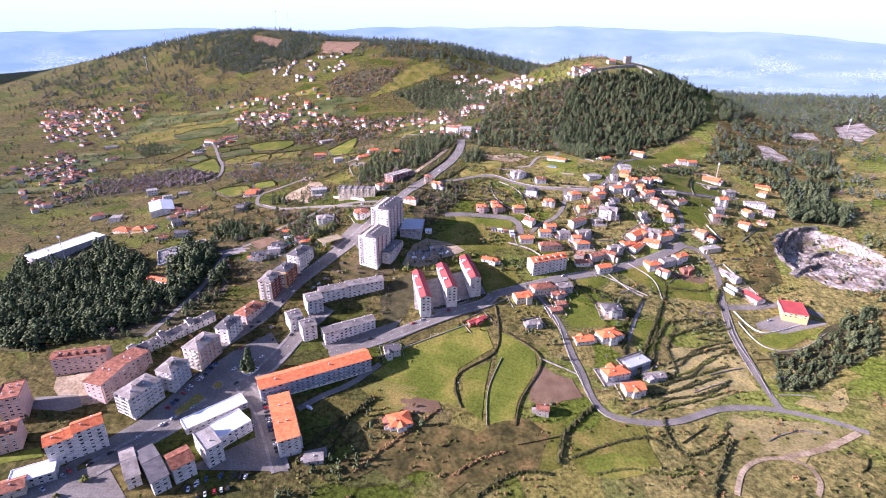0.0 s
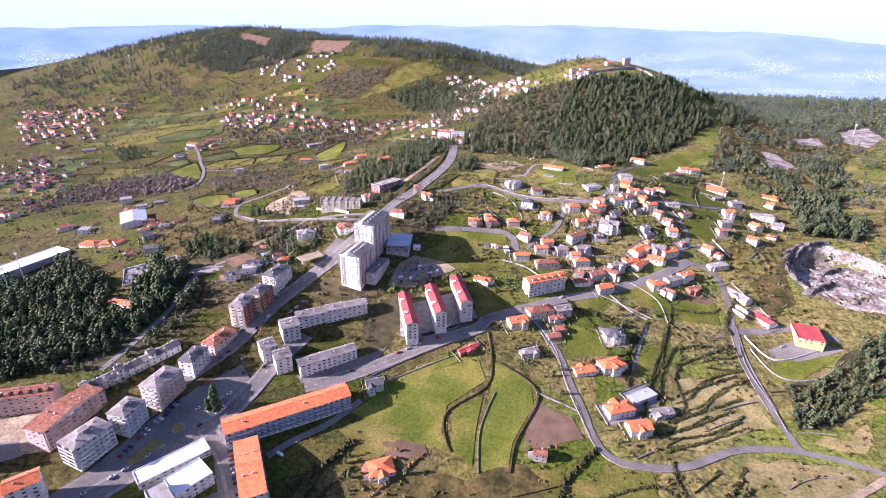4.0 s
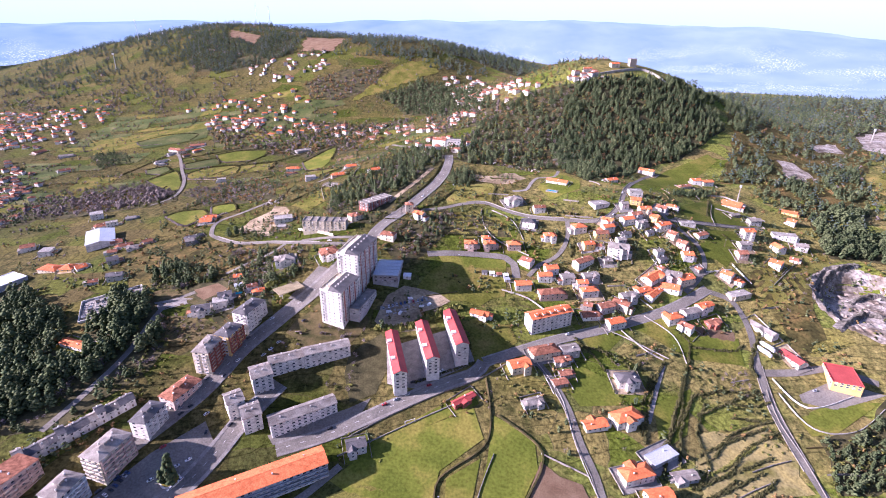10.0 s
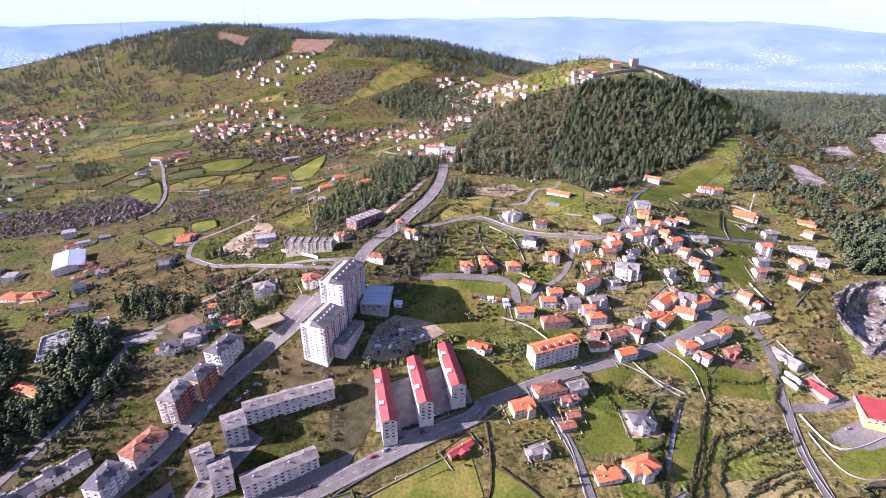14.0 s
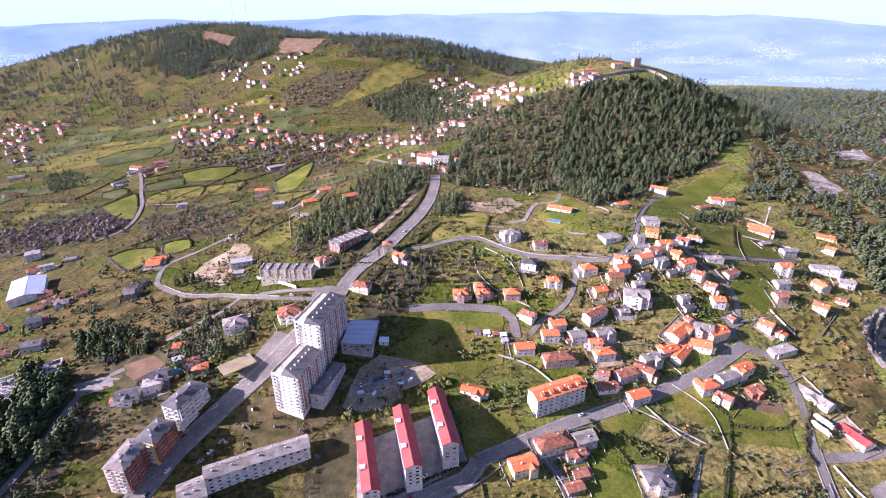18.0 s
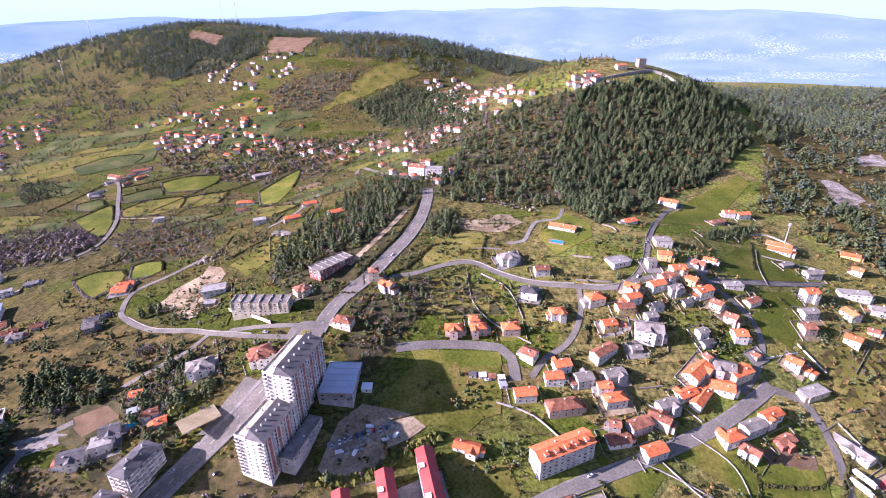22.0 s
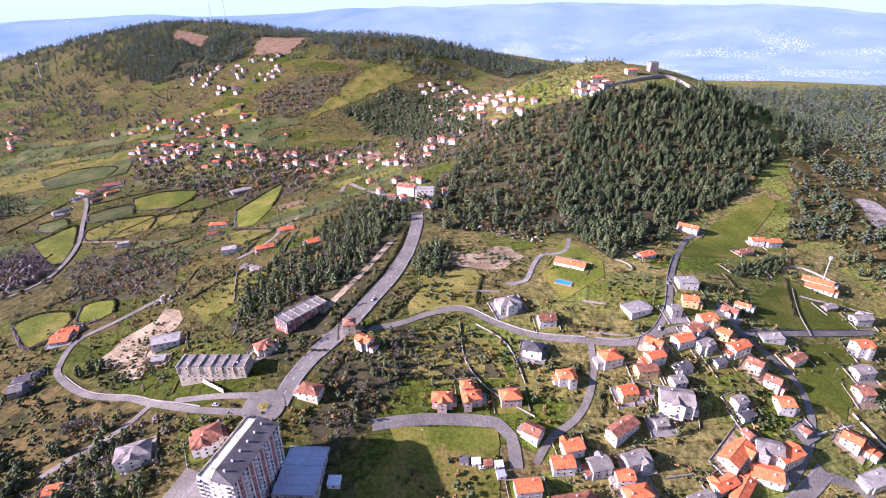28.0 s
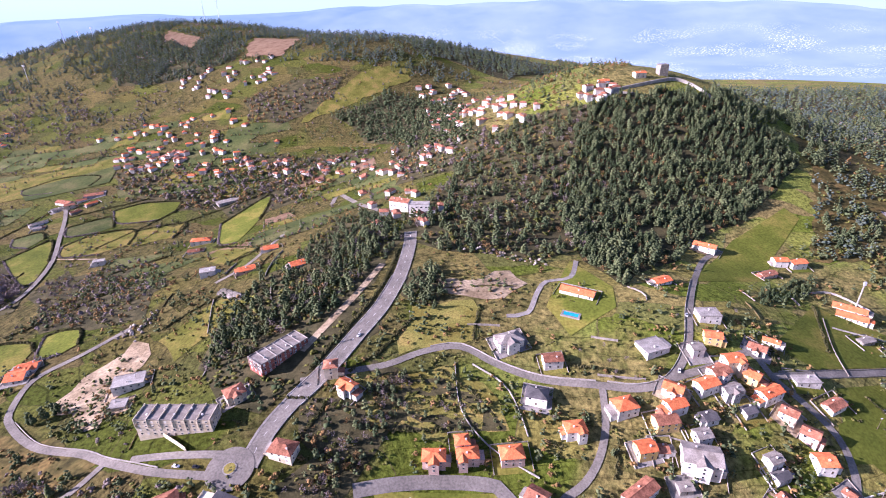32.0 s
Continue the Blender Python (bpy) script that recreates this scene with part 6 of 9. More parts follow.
house(-244.6, 471.3, 29, 12, 10, 2, "white", "concrete", "flat")
house(-207.4, 529.8, 28, 18.4, 12, 2, "white", "fibre", "hip")
house(-166.4, 537.7, 35, 14.8, 11, 2, "white", "old_tiles", "hip")
house(-246.3, 510.2, 22, 8.4, 7, 1, "white", "tiles", "gable")
house(-441.4, 540.1, 55, 10, 10, 1, "white", "tiles", "gable")
house(-425.3, 589.9, 46, 14, 9, 1, "white", "old_tiles", "gable")
house(-430.3, 574.1, 34, 9, 8, 1, "white", "old_tiles", "gable")
house(-365.1, 663.9, 49, 12.8, 8, 1, "white", "tiles", "gable")
house(-501.5, 663.7, 40, 13.3, 8, 2, "white", "concrete", "flat")
house(-380, 514.3, 23, 14.4, 9, 2, "grey", "dark_roof", "gable")
house(-400.2, 507.7, 35, 8.5, 8, 1, "white", "old_tiles", "gable")
house(-352.6, 604.1, 29, 9, 8, 1, "stone", "dark_roof", "gable")
house(-403.4, 597.9, 43, 9.6, 8, 1, "pink", "old_tiles", "gable")
house(-489.4, 684.2, 36, 12.3, 8, 1, "grey", "fibre", "gable")
house(83.2, 524.2, -12, 7.5, 8, 2, "stone", "old_tiles", "gable")
house(122.2, 544.4, 24, 14.7, 8, 2, "grey", "fibre", "gable")
house(303.4, 656.7, -73, 12.6, 10, 2, "white", "tiles", "gable")
house(289.5, 626.5, -41, 11.5, 10, 2, "white", "tiles", "gable")
house(322.2, 686.6, -7, 24.9, 9, 2, "white", "concrete", "flat")
house(333.2, 668.6, -13, 12.5, 9, 2, "grey", "fibre", "gable")
house(362.6, 763, -25, 16.7, 9, 1, "ochre", "tiles", "gable")
house(349.7, 729.2, -39, 9.1, 9, 2, "white", "tiles", "gable")
house(292.7, 765.7, -34, 23.3, 10, 1, "cream", "tiles", "gable")
house(236.9, 591.7, -54, 8.3, 8, 1, "white", "tiles", "gable")
house(314.8, 642.2, -30, 7.6, 8, 1, "cream", "old_tiles", "gable")
house(194.7, 692, -30, 10.6, 6, 1, "white", "tiles", "gable")
house(-244.3, 479.6, 32, 11.5, 9, 2, "white", "dark_roof", "gable")
house(-225.4, 494.7, 36, 8.7, 7, 1, "white", "old_tiles", "gable")
house(-214.5, 488.5, 33, 6.9, 7, 1, "stone", "tiles", "gable")
house(-332.9, 483.4, 69, 10.4, 10, 1, "white", "concrete", "flat")
house(-479.1, 541.8, -3, 21.6, 14, 1, "cream", "tiles", "hip")
house(-456.9, 540.9, 9, 12.1, 13, 1, "ochre", "tiles", "hip")
house(-565.8, 601.2, 40, 14.2, 12, 2, "white", "old_tiles", "gable")
house(-524.4, 584.4, 17, 12.2, 14, 2, "white", "concrete", "flat")
house(-553.4, 700.4, 38, 14.9, 14, 3, "white", "concrete", "flat")
house(-514.5, 664.9, 50, 16.6, 12, 1, "white", "old_tiles", "gable")
house(-446.5, 601, 46, 12, 12, 1, "cream", "old_tiles", "gable")
house(-410.5, 582.3, 26, 11.7, 10, 1, "white", "fibre", "gable")
house(-362.4, 653.5, 19, 13.5, 14, 1, "white", "tiles", "gable")
house(-345.6, 590.5, 32, 8.9, 10, 2, "stone", "fibre", "gable")
house(-663.3, 1055.6, -13, 26, 12, 1, "white", "old_tiles", "gable")
house(-627.8, 1076.2, 31, 26, 12, 1, "grey", "old_tiles", "gable")
house(-652.8, 992.5, 56, 19.2, 8, 1, "white", "fibre", "gable")
house(-888.4, 1029.6, 35, 24.5, 12, 1, "white", "fibre", "gable")
house(-973.3, 1054.9, 76, 23.5, 14, 1, "pink", "old_tiles", "gable")
house(-819.4, 944.1, 53, 18.4, 12, 1, "white", "old_tiles", "gable")
house(-409.9, 548.9, 43, 10.8, 12, 2, "grey", "dark_roof", "gable")


# ---- woods and trees ----
def fast_mesh(name, verts, tris, mat):
    """A mesh from big arrays of corners and triangles."""
    me = bpy.data.meshes.new(name)
    verts, tris = np.asarray(verts, np.float32), np.asarray(tris, np.int32)
    me.vertices.add(len(verts))
    me.vertices.foreach_set("co", verts.ravel())
    me.loops.add(len(tris) * 3)
    me.loops.foreach_set("vertex_index", tris.ravel())
    me.polygons.add(len(tris))
    me.polygons.foreach_set("loop_start", np.arange(0, len(tris) * 3, 3, dtype=np.int32))
    me.update(calc_edges=True)
    me.materials.append(M[mat])
    return me


def crown(kind, seed, detail=1.0, leaf=tuft):
    """The crown of one tree about 10 m high, as corners and triangles."""
    rng = random.Random(seed)
    verts, faces = [], []
    if kind in ("pine", "gum", "blue_gum"):
        n = max(5, int(14 * detail))
        big = 1.0 if detail > 0.6 else 1.3
        lean = rng.uniform(-0.6, 0.6)
        for i in range(n):
            t = i / (n - 1)
            z = 1.8 + 7.9 * t
            # pines broad below and pointed, gums fullest at mid height
            spread = 2.5 * (1 - t) ** 0.75 + 0.25 if kind == "pine" else 2.4 * math.sin(math.pi * (0.2 + 0.72 * t)) + 0.2
            a = i * 2.4 + rng.uniform(-0.5, 0.5)
            off = rng.uniform(0.45, 1.0) * spread * 0.75
            size = big * (1.15 - 0.5 * t)
            leaf(verts, faces, math.cos(a) * off + lean * t, math.sin(a) * off, z, size * rng.uniform(0.85, 1.45), size * rng.uniform(0.9, 1.6), rng)
    elif kind in ("scrub", "hedge"):
        big = 1.0 if detail > 0.6 else 1.4
        for i in range(max(3, int(7 * detail))):
            a, off = i * 2.4, rng.uniform(0.2, 2.2)
            leaf(verts, faces, math.cos(a) * off, math.sin(a) * off, rng.uniform(0.8, 4.2), big * rng.uniform(0.9, 1.6), big * rng.uniform(0.8, 1.4), rng)
    else:
        # bare or rusty crown: fans of twigs round a few limbs
        if detail < 0.6:
            for i in range(6):
                a, off = i * 2.4, rng.uniform(0.3, 2.2)
                leaf(verts, faces, math.cos(a) * off, math.sin(a) * off, rng.uniform(2.2, 6.5), rng.uniform(1.0, 1.7), rng.uniform(1.0, 1.8), rng)
        wide = 0.35
        for i in range(int(24 * detail) if detail > 0.6 else 3):
            a, off, z = rng.uniform(0, 6.28), rng.uniform(0.2, 2.6), rng.uniform(1.6, 6.0)
            x, y = math.cos(a) * off, math.sin(a) * off
            for _ in range(3):
                b = len(verts)
                dx, dy, dz = rng.uniform(-1.2, 1.2), rng.uniform(-1.2, 1.2), rng.uniform(0.5, 1.8)
                wx, wy = rng.uniform(-wide, wide), rng.uniform(-wide, wide)
                verts.extend([(x, y, z), (x + dx + wx, y + dy + wy, z + dz), (x + dx - wx, y + dy - wy, z + dz * 0.8)])
                faces.append((b, b + 1, b + 2))
    if kind not in ("scrub", "hedge"):
        b = len(verts)
        for k in range(3):
            a = k * 2.1
            verts.append((0.2 * math.cos(a), 0.2 * math.sin(a), -1))
        verts.append((0, 0, 7))
        faces.extend([(b, b + 1, b + 3), (b + 1, b + 2, b + 3), (b + 2, b, b + 3)])
    return np.array(verts, np.float32), np.array(faces, np.int32)


CROWNS = {k: [crown(k, 10 * i + 3) for i in range(6)] for k in ("pine", "gum", "blue_gum", "scrub", "hedge", "bare", "rust")}
LITE = {k: [crown(k, 10 * i + 5, 0.42) for i in range(6)] for k in CROWNS}
HEIGHT = {"pine": 1.05, "gum": 1.2, "blue_gum": 1.2, "scrub": 0.8, "hedge": 0.7, "bare": 1.0, "rust": 0.9}


def inside(px, py, outline):
    """Which of the points lie inside the outline."""
    res = np.zeros(len(px), bool)
    n = len(outline)
    for i in range(n):
        (x0, y0), (x1, y1) = outline[i], outline[(i + 1) % n]
        if y0 != y1:
            res ^= ((y0 > py) != (y1 > py)) & (px < (x1 - x0) * (py - y0) / (y1 - y0) + x0)
    return res


def plant(px, py, mix, size, rng, name, label, lite=False, wide=1.3):
    """One object a kind of tree for all the given places."""
    kinds = rng.choice(len(mix), len(px))
    gz = ground(px, py)
    for k in sorted(set(mix)):
        sel = np.array([mix[i] == k for i in kinds], bool)
        if not sel.any():
            continue
        vs, fs, base = [], [], 0
        for x, y, z in zip(px[sel], py[sel], gz[sel]):
            v, f = (LITE if lite else CROWNS)[k][rng.integers(6)]
            s = size * HEIGHT[k] * rng.uniform(0.5, 1.3)
            a = rng.uniform(0, 6.28)
            c, d = math.cos(a), math.sin(a)
            w = np.empty_like(v)
            e = s * wide
            w[:, 0], w[:, 1] = (v[:, 0] * c - v[:, 1] * d) * e + x, (v[:, 0] * d + v[:, 1] * c) * e + y
            w[:, 2] = v[:, 2] * s * rng.uniform(0.8, 1.15) + z - 0.3
            vs.append(w)
            fs.append(f + base)
            base += len(v)
        tagged(new(name, fast_mesh(name, np.concatenate(vs), np.concatenate(fs), k)), label, "wood", kind="stuff")


def free(px, py):
    """Which points stand clear of roads, houses and mown fields."""
    return np.array([(int(x // 4), int(y // 4)) not in TAKEN for x, y in zip(px, py)], bool)


def forest(outline, gap, mix, label, size=1.0, floor=True, gaps=-0.42):
    rng = np.random.default_rng(int(abs(outline[0][0]) * 10) + len(outline))
    outline = ragged(outline, 3.0 * gap + 6)
    xs, ys = [p[0] for p in outline], [p[1] for p in outline]
    gx, gy = np.meshgrid(np.arange(min(xs), max(xs), gap), np.arange(min(ys), max(ys), gap))
    px = gx.ravel() + rng.uniform(-0.6, 0.6, gx.size) * gap
    py = gy.ravel() + rng.uniform(-0.6, 0.6, gx.size) * gap
    keep = inside(px, py, outline)
    px, py = px[keep], py[keep]
    keep = free(px, py) & (rng.random(len(px)) < 0.93)
    px, py = px[keep], py[keep]
    thick = np.array([noise.noise((x / (gap * 6), y / (gap * 6), 2)) for x, y in zip(px, py)])
    px, py = px[thick > gaps], py[thick > gaps]
    if floor:
        tagged(drape("forest_floor", outline, "litter", 0.2 if gap < 9 else 0.5, cell=16 if gap < 9 else 40), "dark leafy floor under the trees", "ground", kind="structure")
    plant(px, py, mix, size, rng, "wood", label, gap >= 7)


def far_village(outline, count, label):
    """Small far houses, white walls and tile roofs, joined by surface."""
    rng = np.random.default_rng(int(abs(outline[0][1])))
    xs, ys = [p[0] for p in outline], [p[1] for p in outline]
    px, py = rng.uniform(min(xs), max(xs), count * 6), rng.uniform(min(ys), max(ys), count * 6)
    keep = inside(px, py, outline)
    walls, roofs = ([], []), ([], [])
    for x, y in list(zip(px[keep], py[keep]))[:int(count * 1.5)]:
        w, d, h, a = rng.uniform(7, 13), rng.uniform(6, 10), rng.choice([2.6, 3.0, 5.4, 5.8]), rng.uniform(0, 3.14)
        z = float(ground(x, y))
        m = pose(x, y, z, 0, 0, math.degrees(a))
        b = len(walls[0])
        walls[0].extend([tuple(m @ Vector(q)) for q in ((-w / 2, -d / 2, -4), (w / 2, -d / 2, -4), (w / 2, d / 2, -4), (-w / 2, d / 2, -4), (-w / 2, -d / 2, h), (w / 2, -d / 2, h), (w / 2, d / 2, h), (-w / 2, d / 2, h))])
        walls[1].extend([tuple(b + i for i in f) for f in ((0, 1, 5, 4), (1, 2, 6, 5), (2, 3, 7, 6), (3, 0, 4, 7), (4, 5, 6, 7))])
        b = len(roofs[0])
        e = 0.6
        roofs[0].extend([tuple(m @ Vector(q)) for q in ((-w / 2 - e, -d / 2 - e, h), (w / 2 + e, -d / 2 - e, h), (w / 2 + e, d / 2 + e, h), (-w / 2 - e, d / 2 + e, h), (-w / 2 + 2, 0, h + 2), (w / 2 - 2, 0, h + 2))])
        roofs[1].extend([tuple(b + i for i in f) for f in ((0, 1, 5, 4), (2, 3, 4, 5), (1, 2, 5), (3, 0, 4), (3, 2, 1, 0))])
    tagged(quick("far_houses", walls[0], walls[1], M["white"]), label, "houses", kind="stuff")
    tagged(quick("far_roofs", roofs[0], roofs[1], M["tiles" if count % 2 else "old_tiles"]), label, "roofs", kind="stuff")


forest([(-520.8, 406), (-559.6, 487.3), (-484.9, 509), (-376.1, 443.4), (-333.5, 391.6), (-355.5, 495), (-309, 480.5), (-277.3, 416.5), (-305.9, 376.2), (-316.4, 350.3), (-350.8, 324.2), (-381.4, 304.2), (-415.7, 306)], 4.6, ("gum", "pine", "pine", "gum", "scrub"), "dark evergreen wood on the hill", 1.15, True)
forest([(120.5, 1062.9), (231.5, 1101.3), (288, 1106.5), (341.9, 1077.1), (364.2, 1016.3), (295.8, 939.2), (257.2, 896.5), (213.7, 870.9), (168.2, 812.5), (140.1, 788), (104.2, 740.4), (94.2, 763.2), (76.1, 816.4), (65.7, 889.8), (92.8, 989.6)], 4.9, ("pine", "gum", "gum", "gum", "pine", "rust", "pine", "scrub"), "pine and eucalyptus wood on the castle hill", 0.86, True)
forest([(-98.3, 807.5), (-86.8, 886.6), (-54.3, 963.1), (-21.9, 1041.9), (31.5, 1067.8), (120.5, 1062.9), (126.1, 979.3), (138.2, 918.3), (102.2, 807.9), (69.6, 807.9), (40.5, 782.7), (3.6, 789.7), (-45.2, 789.2)], 6.4, ("scrub", "scrub", "gum", "rust", "pine", "scrub", "bare", "gum"), "mixed oak, bramble and pine wood on the hill", 0.9, True)
field([(405.7, 1158.8), (703.8, 1543.8), (768.1, 1311.2), (439.8, 732.6), (373.1, 674.2), (380.5, 747.2), (352.3, 852.6), (304.9, 843.9), (359.8, 964)], "bracken", "heath slope of dead bracken between the woods", 0.3)
forest([(405.7, 1158.8), (703.8, 1543.8), (768.1, 1311.2), (439.8, 732.6), (373.1, 674.2), (380.5, 747.2), (352.3, 852.6), (304.9, 843.9), (359.8, 964)], 7.5, ("gum", "blue_gum", "gum", "scrub"), "open wood and scrub on the far slope", 0.8, False, -0.14)
forest([(-207.3, 648.1), (-215.1, 693.4), (-171.8, 715), (-145.3, 766.1), (-110.9, 875.1), (-86.6, 806.7), (-94.7, 759.4), (-114.3, 690.6), (-134.4, 663.6), (-169.5, 647.6), (-174.8, 629.2)], 5.5, ("pine", "scrub", "gum", "bare"), "wood on the bank above the main road", 0.8, True)
forest([(-84.4, 620), (-67.3, 634.8), (-31.6, 642), (1.2, 626.5), (12.8, 610.5), (-28.3, 605.7), (-65, 600), (-83.2, 597.1)], 5.5, ("scrub", "scrub", "bare", "gum"), "overgrown plot of bushes and bare trees", 0.5, True)
forest([(-100.8, 555.5), (-94.4, 582.7), (-83.2, 597.1), (-70.1, 579), (-87, 554.4), (-92.3, 537.4)], 5.0, ("bare", "bare", "rust", "scrub"), "bare winter trees beside the tower", 0.6, True)
forest([(247.2, 428.5), (280.1, 439.4), (333.6, 482.8), (378.3, 504.5), (346.2, 444.3), (300.7, 415), (265.2, 386.5), (237.7, 382.9)], 3.1, ("scrub", "gum", "hedge", "pine", "hedge"), "dense scrub on the steep bank", 0.62, True)
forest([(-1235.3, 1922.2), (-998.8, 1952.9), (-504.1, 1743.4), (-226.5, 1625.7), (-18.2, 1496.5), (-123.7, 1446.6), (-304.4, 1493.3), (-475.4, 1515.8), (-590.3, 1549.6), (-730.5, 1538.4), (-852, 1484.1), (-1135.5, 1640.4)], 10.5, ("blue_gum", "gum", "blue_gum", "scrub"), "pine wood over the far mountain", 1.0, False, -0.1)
forest([(-310.8, 1304), (-222.7, 1386), (-70.8, 1332.8), (-32.3, 1052), (-220.5, 1204.7)], 9, ("pine", "pine", "gum"), "dark pine wood in the valley", 1.2, True)
forest([(-645.3, 1145.2), (-353, 1188.9), (-218.5, 1060), (-319, 984.2), (-558.5, 1052.8)], 8.5, ("bare", "rust", "scrub"), "bare oak wood in the valley", 1.0, True)
forest([(-739.1, 773.4), (-544.2, 863.7), (-471.6, 758.8), (-650.8, 707.1)], 9, ("bare", "bare", "scrub"), "line of bare trees along the stream", 1.0, True)
forest([(-1506, 1353.5), (-1531.3, 1735.9), (-1011.7, 1533.5), (-735, 1323.7), (-923.3, 1301.2), (-1274.8, 1346.5)], 11, ("scrub", "blue_gum", "bare"), "woodland on the mountain foot", 0.9, False, 0.05)
forest([(-237.8, 726.7), (-191.8, 754.6), (-89.8, 710.5), (-78, 680), (-118, 639.6), (-140.2, 602.6), (-193.9, 635.6)], 7, ("pine", "scrub", "scrub"), "trees on the rocky ridge", 0.8, True)
forest([(-367.2, 480.9), (-343.9, 486.8), (-305, 465.6), (-287, 438.5), (-285.2, 410.8), (-293, 402.8)], 5.5, ("pine", "gum"), "tall dark cypresses and pines", 1.0, False)
forest([(-117, 435.5), (-96.2, 458.5), (-85.4, 450.2), (-87.7, 404.1), (-104.9, 393.2), (-116, 417.2)], 4.5, ("bare", "bare", "scrub"), "bare winter thicket between the flats", 0.65, True)
forest([(418.6, 783.9), (483.8, 808.7), (410.1, 681.3), (373.6, 664.4)], 5.5, ("gum", "pine"), "dark eucalyptus stand over the quarry", 1.0, True)
forest([(220.6, 772.9), (289.1, 815.7), (270.9, 780.1), (210.4, 740.9)], 4, ("pine",), "clipped row of dark cypresses", 0.5, False)
forest([(-335.3, 576.8), (-251.5, 618.6), (-123.7, 526.8), (-168.5, 499.6), (-284.9, 492.6)], 11, ("scrub", "bare", "gum"), "gardens with scattered trees", 0.5, False)
forest([(-135.7, 215), (-117.7, 245.7), (-91.9, 266), (-79.4, 249.4), (-96, 227.9), (-108.2, 220.1)], 7, ("gum", "scrub", "pine"), "trees behind the workshop yard", 0.5, False)
forest([(-265, 538.8), (-230.4, 565.3), (-178.2, 529), (-201.7, 484.7), (-233.8, 484.5)], 8, ("gum", "scrub", "bare"), "garden trees between the villas", 0.5, False)
forest([(-297.8, 599.9), (-302.8, 629.8), (-271.1, 633.2), (-237.3, 598.3), (-263.5, 591.3)], 7, ("gum", "scrub"), "olive and oak trees on the sandy plot", 0.5, False)
forest([(-256.6, 536.7), (-230.8, 554.2), (-146.2, 549.2), (-143.1, 526.9), (-206.8, 520.7)], 9, ("pine", "scrub", "bare"), "garden trees round the villas", 0.6, False)
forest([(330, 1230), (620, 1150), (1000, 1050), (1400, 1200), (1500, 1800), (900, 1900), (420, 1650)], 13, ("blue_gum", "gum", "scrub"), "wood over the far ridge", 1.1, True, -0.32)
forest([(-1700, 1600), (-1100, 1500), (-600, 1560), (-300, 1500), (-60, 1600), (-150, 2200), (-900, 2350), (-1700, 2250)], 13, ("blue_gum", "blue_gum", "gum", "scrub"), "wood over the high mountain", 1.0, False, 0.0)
forest([(430, 560), (900, 500), (1000, 1000), (600, 1050), (420, 860)], 9, ("scrub", "blue_gum", "gum"), "wood and scrub behind the quarry", 0.8, False, 0.1)
forest([(-190, 1237.7), (-17.8, 1087), (16.1, 1008.4), (-30.3, 981.5), (-126.5, 981.3)], 9, ("rust", "bare", "scrub", "gum"), "oak wood on the shoulder of the hill", 0.9, True)
forest([(-270, 1787.2), (-120.9, 1770.6), (23.5, 1711.4), (101.9, 1638.2), (21.8, 1513.1), (-65.8, 1565.5), (-182, 1578.3)], 11, ("blue_gum", "gum", "gum"), "wood on the falling shoulder of the mountain", 1.0, True)
forest([(277.1, 1124.3), (332.2, 1140.8), (482.3, 1249.6), (392.1, 1014.9), (349.9, 979.9), (360, 1014.8), (341.9, 1077.1)], 6.5, ("pine", "gum", "gum", "scrub"), "wood behind the castle hill", 0.9, False, -0.1)
forest([(-729.9, 837.6), (-566.3, 893), (-493.7, 796.1), (-548, 750.1), (-621.7, 724.3)], 6.5, ("bare", "bare", "rust"), "bare poplar wood along the stream", 0.8, True)
forest([(-769.2, 737.7), (-730.6, 780), (-719.4, 837.9), (-671.9, 794.2), (-657.5, 692), (-699.9, 670.5)], 7, ("bare", "scrub", "gum"), "trees along the stream", 0.7, True)
forest([(-842.3, 1031.2), (-783.8, 1056.9), (-721, 995.2), (-758.9, 956.5)], 7, ("gum", "pine"), "dark copse among the fields", 0.8, True)
forest([(-501.6, 831.8), (-437.8, 852), (-377.1, 849.8), (-301.7, 723.3), (-346.1, 711.9), (-414.3, 727.7)], 7, ("bare", "scrub", "rust"), "bushy slope above the stream", 0.6, True)
forest([(-363.1, 537.8), (-331.1, 549.9), (-273, 515.5), (-274.3, 495.6), (-329, 496.5)], 6, ("gum", "scrub", "bare", "rust"), "dark trees below the bracken slope", 0.6, True)
forest([(-418.6, 384.7), (-339.4, 386.8), (-305.6, 419.9), (-289, 454.9), (-265.6, 424.4), (-275.7, 368), (-290.2, 336.5), (-318.8, 327.1), (-361.9, 328.4)], 5, ("gum", "scrub", "bare", "scrub", "pine"), "mixed trees on the bank below the wood", 0.75, True)
forest([(191.9, 482.9), (216.3, 497.5), (229.1, 493.5), (223.4, 470.4), (204.9, 460.8), (188.9, 463.6)], 4, ("bare", "bare", "scrub"), "thicket of bare bushes beside the lane", 0.4, False)
forest([(271.8, 623.8), (349.2, 691.9), (359.7, 657.8), (299.8, 564), (267.6, 558.3)], 6, ("scrub", "bare", "rust"), "scrub on the slope beside the quarry", 0.4, False)
forest([(-248.9, 501), (-230.3, 513.6), (-165, 534.6), (-155.3, 522.1), (-191.6, 475.9), (-212.9, 459.7)], 6, ("scrub", "bare", "gum"), "garden trees behind the avenue flats", 0.45, False)
forest([(-186.9, 435.3), (-124.8, 471.8), (-111.5, 461.1), (-151.7, 422.5), (-175.2, 418.2)], 7, ("bare", "scrub"), "bare trees in the court between the flats", 0.4, False)
